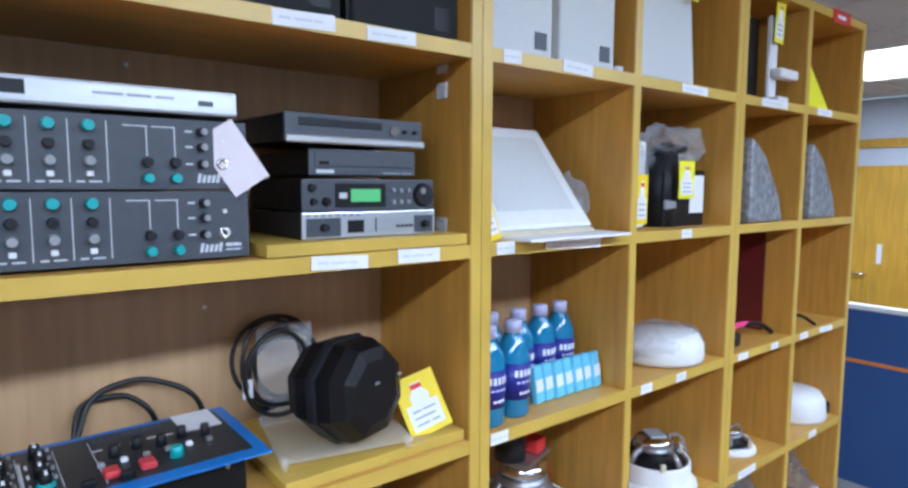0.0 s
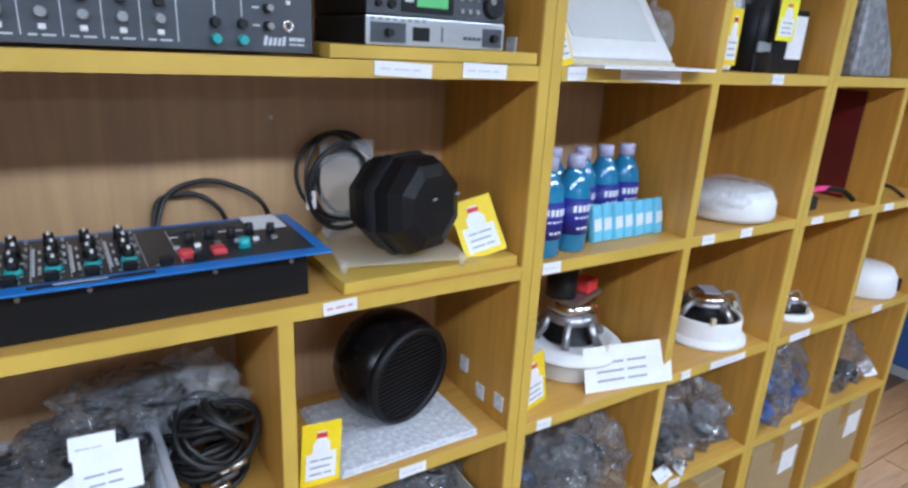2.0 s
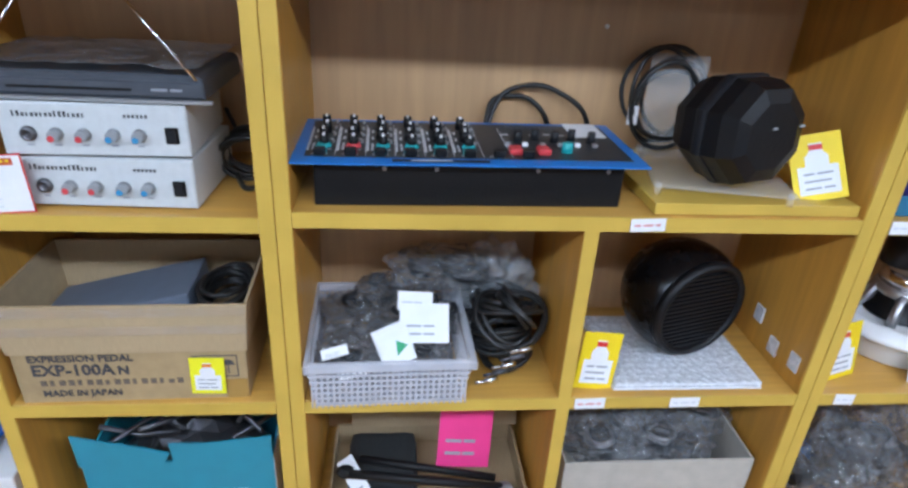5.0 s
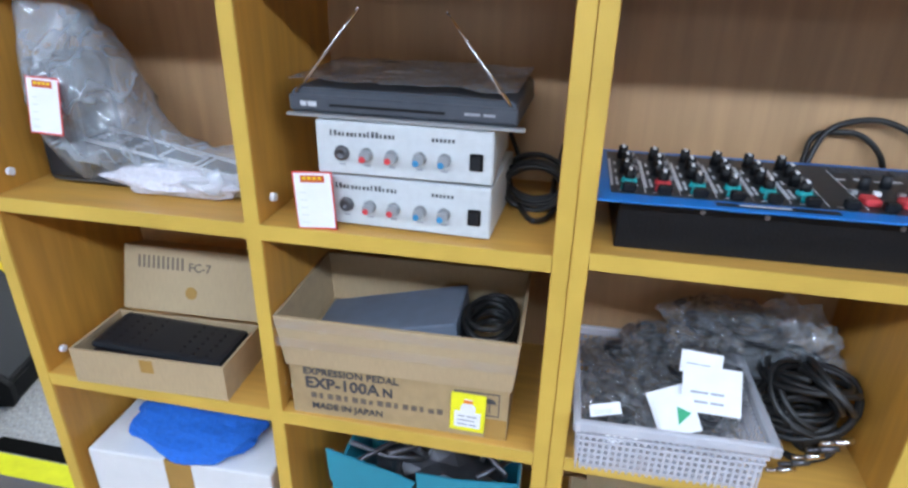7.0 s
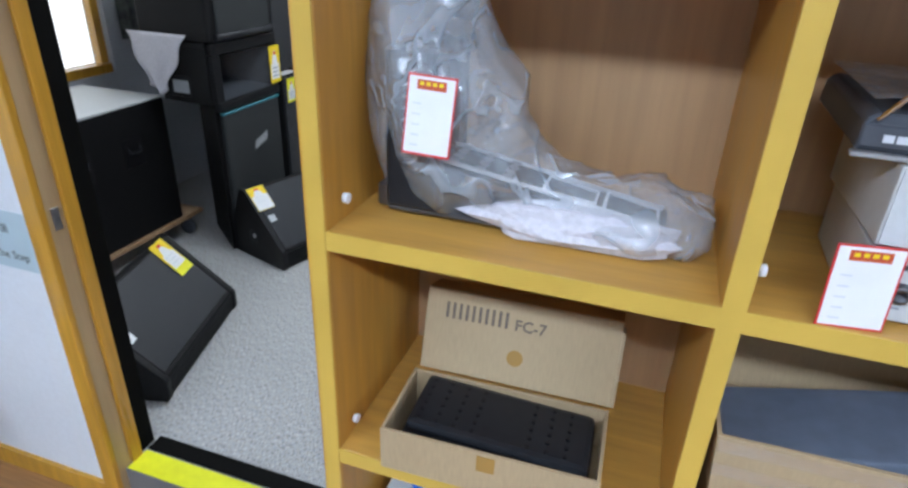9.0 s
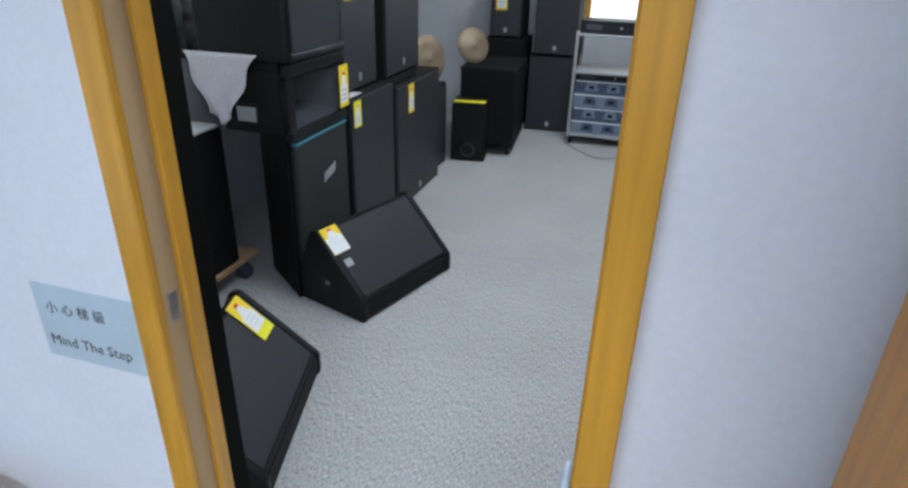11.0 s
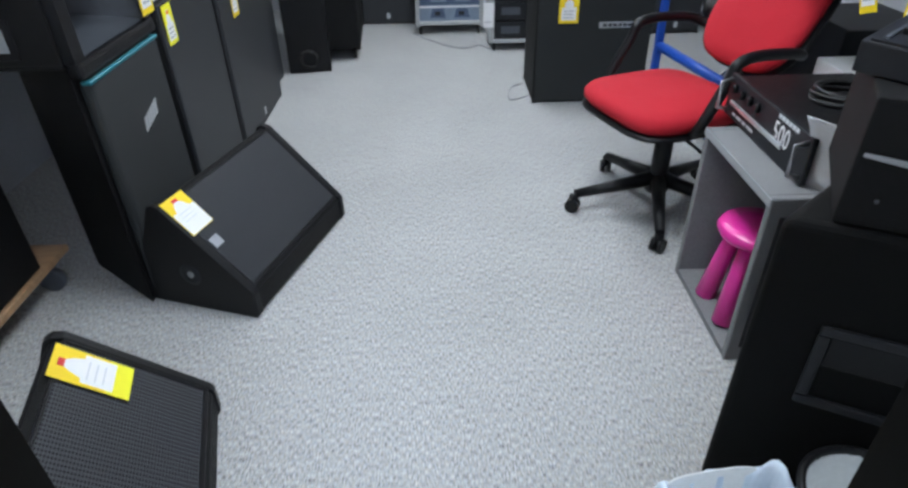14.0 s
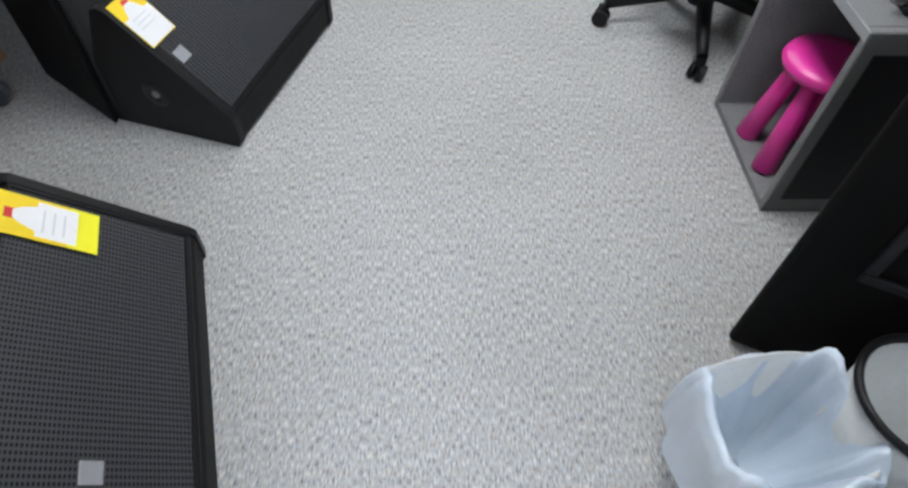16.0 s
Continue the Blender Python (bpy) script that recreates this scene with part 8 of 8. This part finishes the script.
    part("back_bar", tube(B(), curve_pts([(0.05, 0, 0.372), (0.25, 0, 0.365), (0.30, 0, 0.45), (0.375, 0, 0.68)], 5), 0.017, 8), BLACKPL, c)
    for s in (-1, 1):
        y = s * 0.262
        loop = curve_pts([(-0.07, s * 0.20, 0.405), (-0.10, y, 0.45), (-0.02, y, 0.60), (-0.06 + 0.06, y, 0.645), (0.07, y, 0.662), (0.22, y, 0.652), (0.29, y * 0.9, 0.63), (0.335, y * 0.62, 0.61)], 6)
        part("armrest", tube(B(), loop, 0.0185, 10), BLACKPL, c)


office_chair()


def amp_box():
    c = thing("grey_lined_box", "grey carpet-lined open wooden box holding a stool", "box", pose(-0.852, 2.522, 0, 0, 0, 0))
    W, D, H, t = 0.37, 0.43, 0.525, 0.022
    part("side", box(B(), -W / 2, W / 2, -D / 2, -D / 2 + t, 0, H, 0.003), GREYBOX, c)
    part("side", box(B(), -W / 2, W / 2, D / 2 - t, D / 2, 0, H, 0.003), GREYBOX, c)
    part("top", box(B(), -W / 2 + 0.001, W / 2, -D / 2 + t, D / 2 - t, H - t, H, 0.002), GREYBOX, c)
    part("base", box(B(), -W / 2 + 0.001, W / 2, -D / 2 + t, D / 2 - t, 0.0, t, 0.002), GREYBOX, c)
    part("back", box(B(), W / 2 - 0.012, W / 2 - 0.001, -D / 2 + t, D / 2 - t, t, H - t), GREYBOX, c)
    part("front_trim", box(B(), -W / 2 - 0.003, -W / 2, -D / 2, D / 2, H - t - 0.002, H, 0.001), GREYKNOB, c)
    part("side_panel", box(B(), -W / 2 + 0.03, W / 2 - 0.03, -D / 2 - 0.004, -D / 2, 0.05, H - 0.05, 0.002), CHARCOAL, c, "dark inset side panel")


amp_box()
ps = thing("pink_stool", "small pink plastic child's stool inside the grey box", "stool", Matrix.Translation((-0.925, 2.51, 0.022)))
part("seat", lathe(B(), [(0, 0.262), (0.08, 0.262), (0.105, 0.268), (0.112, 0.282), (0.105, 0.298), (0.06, 0.303), (0, 0.302)], 32), PINK, ps)
for k in range(4):
    a = math.pi / 4 + k * math.pi / 2
    dx, dy = math.cos(a), math.sin(a)
    part("leg", tube(B(), [(0.055 * dx, 0.055 * dy, 0.27), (0.075 * dx, 0.075 * dy, 0.15), (0.098 * dx, 0.098 * dy, 0.004), (0.099 * dx, 0.099 * dy, 0.0)], [0.022, 0.026, 0.031, 0.026], 16), PINK, ps)
pa = thing("power_amplifier", "black power amplifier with a silver front rail, on the grey box", "amplifier", pose(-0.80, 2.60, 0.5255, 0, 0, -90) @ Matrix.Diagonal((1, 1, 1.3, 1)))
part("case", box(B(), -0.22, 0.22, -0.135, 0.20, 0.003, 0.095, 0.003), BLACKPL, pa)
part("front_panel", box(B(), -0.24, 0.24, -0.15, -0.135, 0.003, 0.098, 0.002), CHARCOAL, pa)
part("front_rail", box(B(), -0.2, 0.12, -0.156, -0.15, 0.034, 0.044, 0.001), SILVER, pa)
lettering("writing", "500", 0.058, PAPER, pa, Matrix.Translation((0.06, -0.1515, 0.040)))
part("brand_mark", bars(B(), 0.07, 0.086, [0.014] * 6, 0.009, -0.1505, 0.004), PALEINK, pa)
for i in range(4):
    bm = B()
    knob(bm, -0.19 + 0.05 * i, -0.15, 0.072, 0.011, 0.014)
    part("knob", bm, BLACKPL, pa)
part("print", bars(B(), -0.18, 0.015, [0.02, 0.03, 0.02, 0.04], 0.006, -0.1505, 0.01), PALEINK, pa)
for x in (-0.225, 0.225):
    part("rack_handle", tube(B(), [(x, -0.15, 0.015), (x, -0.18, 0.02), (x, -0.18, 0.08), (x, -0.15, 0.085)], 0.006, 8), STEEL, pa)
solo("amp_cable_coil", tube(B(), curve_pts(coil_pts(-0.74, 2.60, 0.6555, 0.085, 6, 31, 0.005, 0.8), 1), 0.0055, 8), RUBBER, "black cable coiled on the power amplifier", "cable")
pp = B()
sheet(pp, 0.16, 0.20, 8, 8, lambda u, v: (0.01 * v, 0.03 * math.sin(v * 3), 0), 0.001)
solo("folded_paper", pp, PAPER, "folded white paper sheet standing by the amplifier", "paper", pose(-0.90, 2.325, 0.527, 20, 0, -60))
pk = pose(-1.246, 1.931, 0, 0, 0, -27)
tl = thing("side_speaker", "black moulded trapezoid speaker with recessed handles by the door", "speaker", pk)
bm = B()
pts = [(0.0, 0.0), (0.46, 0.0), (0.34, 0.34), (0.15, 0.34)]
lo = [bm.verts.new((x, y, 0.005)) for x, y in pts]
hi = [bm.verts.new((x, y, 0.715)) for x, y in pts]
fs = [bm.faces.new(lo[::-1]), bm.faces.new(hi)] + [bm.faces.new((lo[i], lo[(i + 1) % 4], hi[(i + 1) % 4], hi[i])) for i in range(4)]
bmesh.ops.bevel(bm, geom=bm.edges[:], offset=0.02, segments=4, affect="EDGES", profile=0.5)
part("cabinet", bm, BLACKMOULD, tl)
hr = B()
for x0, x1, z0, z1 in ((0.118, 0.33, 0.495, 0.517), (0.118, 0.33, 0.322, 0.345), (0.118, 0.14, 0.345, 0.495), (0.308, 0.33, 0.345, 0.495)):
    box(hr, x0, x1, -0.008, 0.004, z0, z1, 0.006, 2)
part("handle_surround", hr, CHARCOAL, tl)
part("handle_bar", box(B(), 0.14, 0.308, -0.004, 0.002, 0.425, 0.495, 0.002), BLACKPL, tl)
for x in (0.07, 0.38):
    part("foot", cyl(B(), 0.018, 0.006, Matrix.Translation((x, 0.06, 0)), 12), RUBBER, tl)
part("foot", cyl(B(), 0.018, 0.006, Matrix.Translation((0.24, 0.27, 0)), 12), RUBBER, tl)
tc = thing("equipment_case", "black equipment case with a pale worn edge strip", "case", pk @ Matrix.Translation((0.075, 0.012, 0.716)))
part("body", box(B(), 0.0, 0.40, 0, 0.30, 0, 0.215, 0.006, 2), BLACKTOLEX, tc)
part("edge_strip", prism(B(), [(0.01, 0.128), (0.22, 0.112), (0.22, 0.086), (0.12, 0.108), (0.01, 0.121)], -0.003, 0.0), GREYKNOB, tc, "pale worn edge strip")
for x in (0.05, 0.11, 0.16):
    part("rivet", cyl(B(), 0.004, 0.002, Matrix.Translation((x, 0, 0.05 + 0.02 * (x > 0.1))) @ pose(0, 0, 0, 90, 0, 0), 10), DARKSTEEL, tc)
desk_console(pk @ pose(0.26, 0.16, 0.932, 0, 0, -30), 0.34, 0.28, 0.09, "small black mixing console on the equipment case", n=6, dark=True)
pa_speaker("black speaker cabinet close to the door jamb", -0.70, -0.30, 1.47, 1.80, 0, 1.10, "-x", GREYCLOTH, False)


def waste_bin():
    b = thing("waste_bin", "square grey bin lined with a pale blue plastic bag", "bin", pose(-1.315, 1.648, 0, 0, 0, 8))
    w, h = 0.115, 0.265
    body = B()
    lev = [(0.0, 0.80), (h, 1.0), (h, 0.965), (0.008, 0.77)]
    rings = []
    for z, k in lev:
        ring = []
        for i in range(32):
            a = 2 * math.pi * i / 32
            ca, sa = math.cos(a), math.sin(a)
            ring.append(body.verts.new((math.copysign(abs(ca) ** 0.55, ca) * (w + 0.01) * k, math.copysign(abs(sa) ** 0.55, sa) * w * k, z)))
        rings.append(ring)
    for p, q in zip(rings, rings[1:]):
        for i in range(32):
            body.faces.new((p[i], p[(i + 1) % 32], q[(i + 1) % 32], q[i])).smooth = True
    body.faces.new(rings[0][::-1]), body.faces.new(rings[-1])
    part("shell", body, GREYPAINT, b)
    liner = B()
    prof = [(0.10, 1.13, 1.0), (0.17, 1.10, 1.0), (0.23, 1.10, 0.8), (0.268, 1.05, 0.5), (0.280, 1.0, 0.6), (0.268, 0.93, 0.7), (0.20, 0.88, 0.9), (0.10, 0.72, 1.2), (0.03, 0.5, 1.2), (0.018, 0.15, 1.0)]
    rings = []
    n = 96
    for j, (z, k, wob) in enumerate(prof):
        ring = []
        for i in range(n):
            a = 2 * math.pi * i / n
            ca, sa = math.cos(a), math.sin(a)
            q = 1 + 0.13 * wob * noise.noise(Vector((ca * 2.6, sa * 2.6, z * 5 + 2))) + 0.115 * wob * noise.noise(Vector((ca * 6, sa * 6, z * 5))) + 0.04 * wob * noise.noise(Vector((ca * 13, sa * 13, z * 9)))
            dz = 0.05 * noise.noise(Vector((ca * 1.7, sa * 1.7, 7.0))) * (0.3 if j > 6 else 1.0)
            ring.append(liner.verts.new((math.copysign(abs(ca) ** 0.6, ca) * (w + 0.012) * k * q, math.copysign(abs(sa) ** 0.6, sa) * (w + 0.004) * k * q, max(0.012, z + dz))))
        rings.append(ring)
    for p, q in zip(rings, rings[1:]):
        for i in range(n):
            liner.faces.new((p[i], p[(i + 1) % n], q[(i + 1) % n], q[i])).smooth = True
    liner.faces.new(rings[-1])
    part("liner", liner, BINBAG, b, "pale blue plastic bin liner")


waste_bin()
pb = thing("round_bin", "pale grey round bin with a black ring rim", "bin", Matrix.Translation((-1.10, 1.66, 0)))
part("shell", lathe(B(), [(0, 0), (0.095, 0), (0.11, 0.30), (0.104, 0.30), (0.09, 0.01), (0, 0.01)], 32), GREYPAINT, pb)
part("rim", lathe(B(), [(0.104, 0.296), (0.116, 0.298), (0.118, 0.306), (0.110, 0.313), (0.103, 0.306), (0.104, 0.296)], 36), BLACKPL, pb)

# ---- laminate planks of the showroom, nearest stretches ----
plank_mesh = mesh_of("plank", box(B(), 0, 1.196, 0, 0.146, 0, 0.012, 0.0008), PLANK)
floor_ob = bpy.data.objects["floor_showroom"]


def lay(x0, x1, y0, y1, shift=0):
    row = 0
    y = y0
    while y < y1 - 0.01:
        x = x0 - (row * 0.43 + shift) % 1.2
        while x < x1:
            if x + 1.2 > RX0 and x + 1.196 < RX1:
                ob = new("plank", plank_mesh)
                ob.parent = floor_ob
                ob.location = (x, y, -STEP - 0.012)
            x += 1.2
        y += 0.15
        row += 1


lay(-3.0, 5.2, -1.25, 1.22)
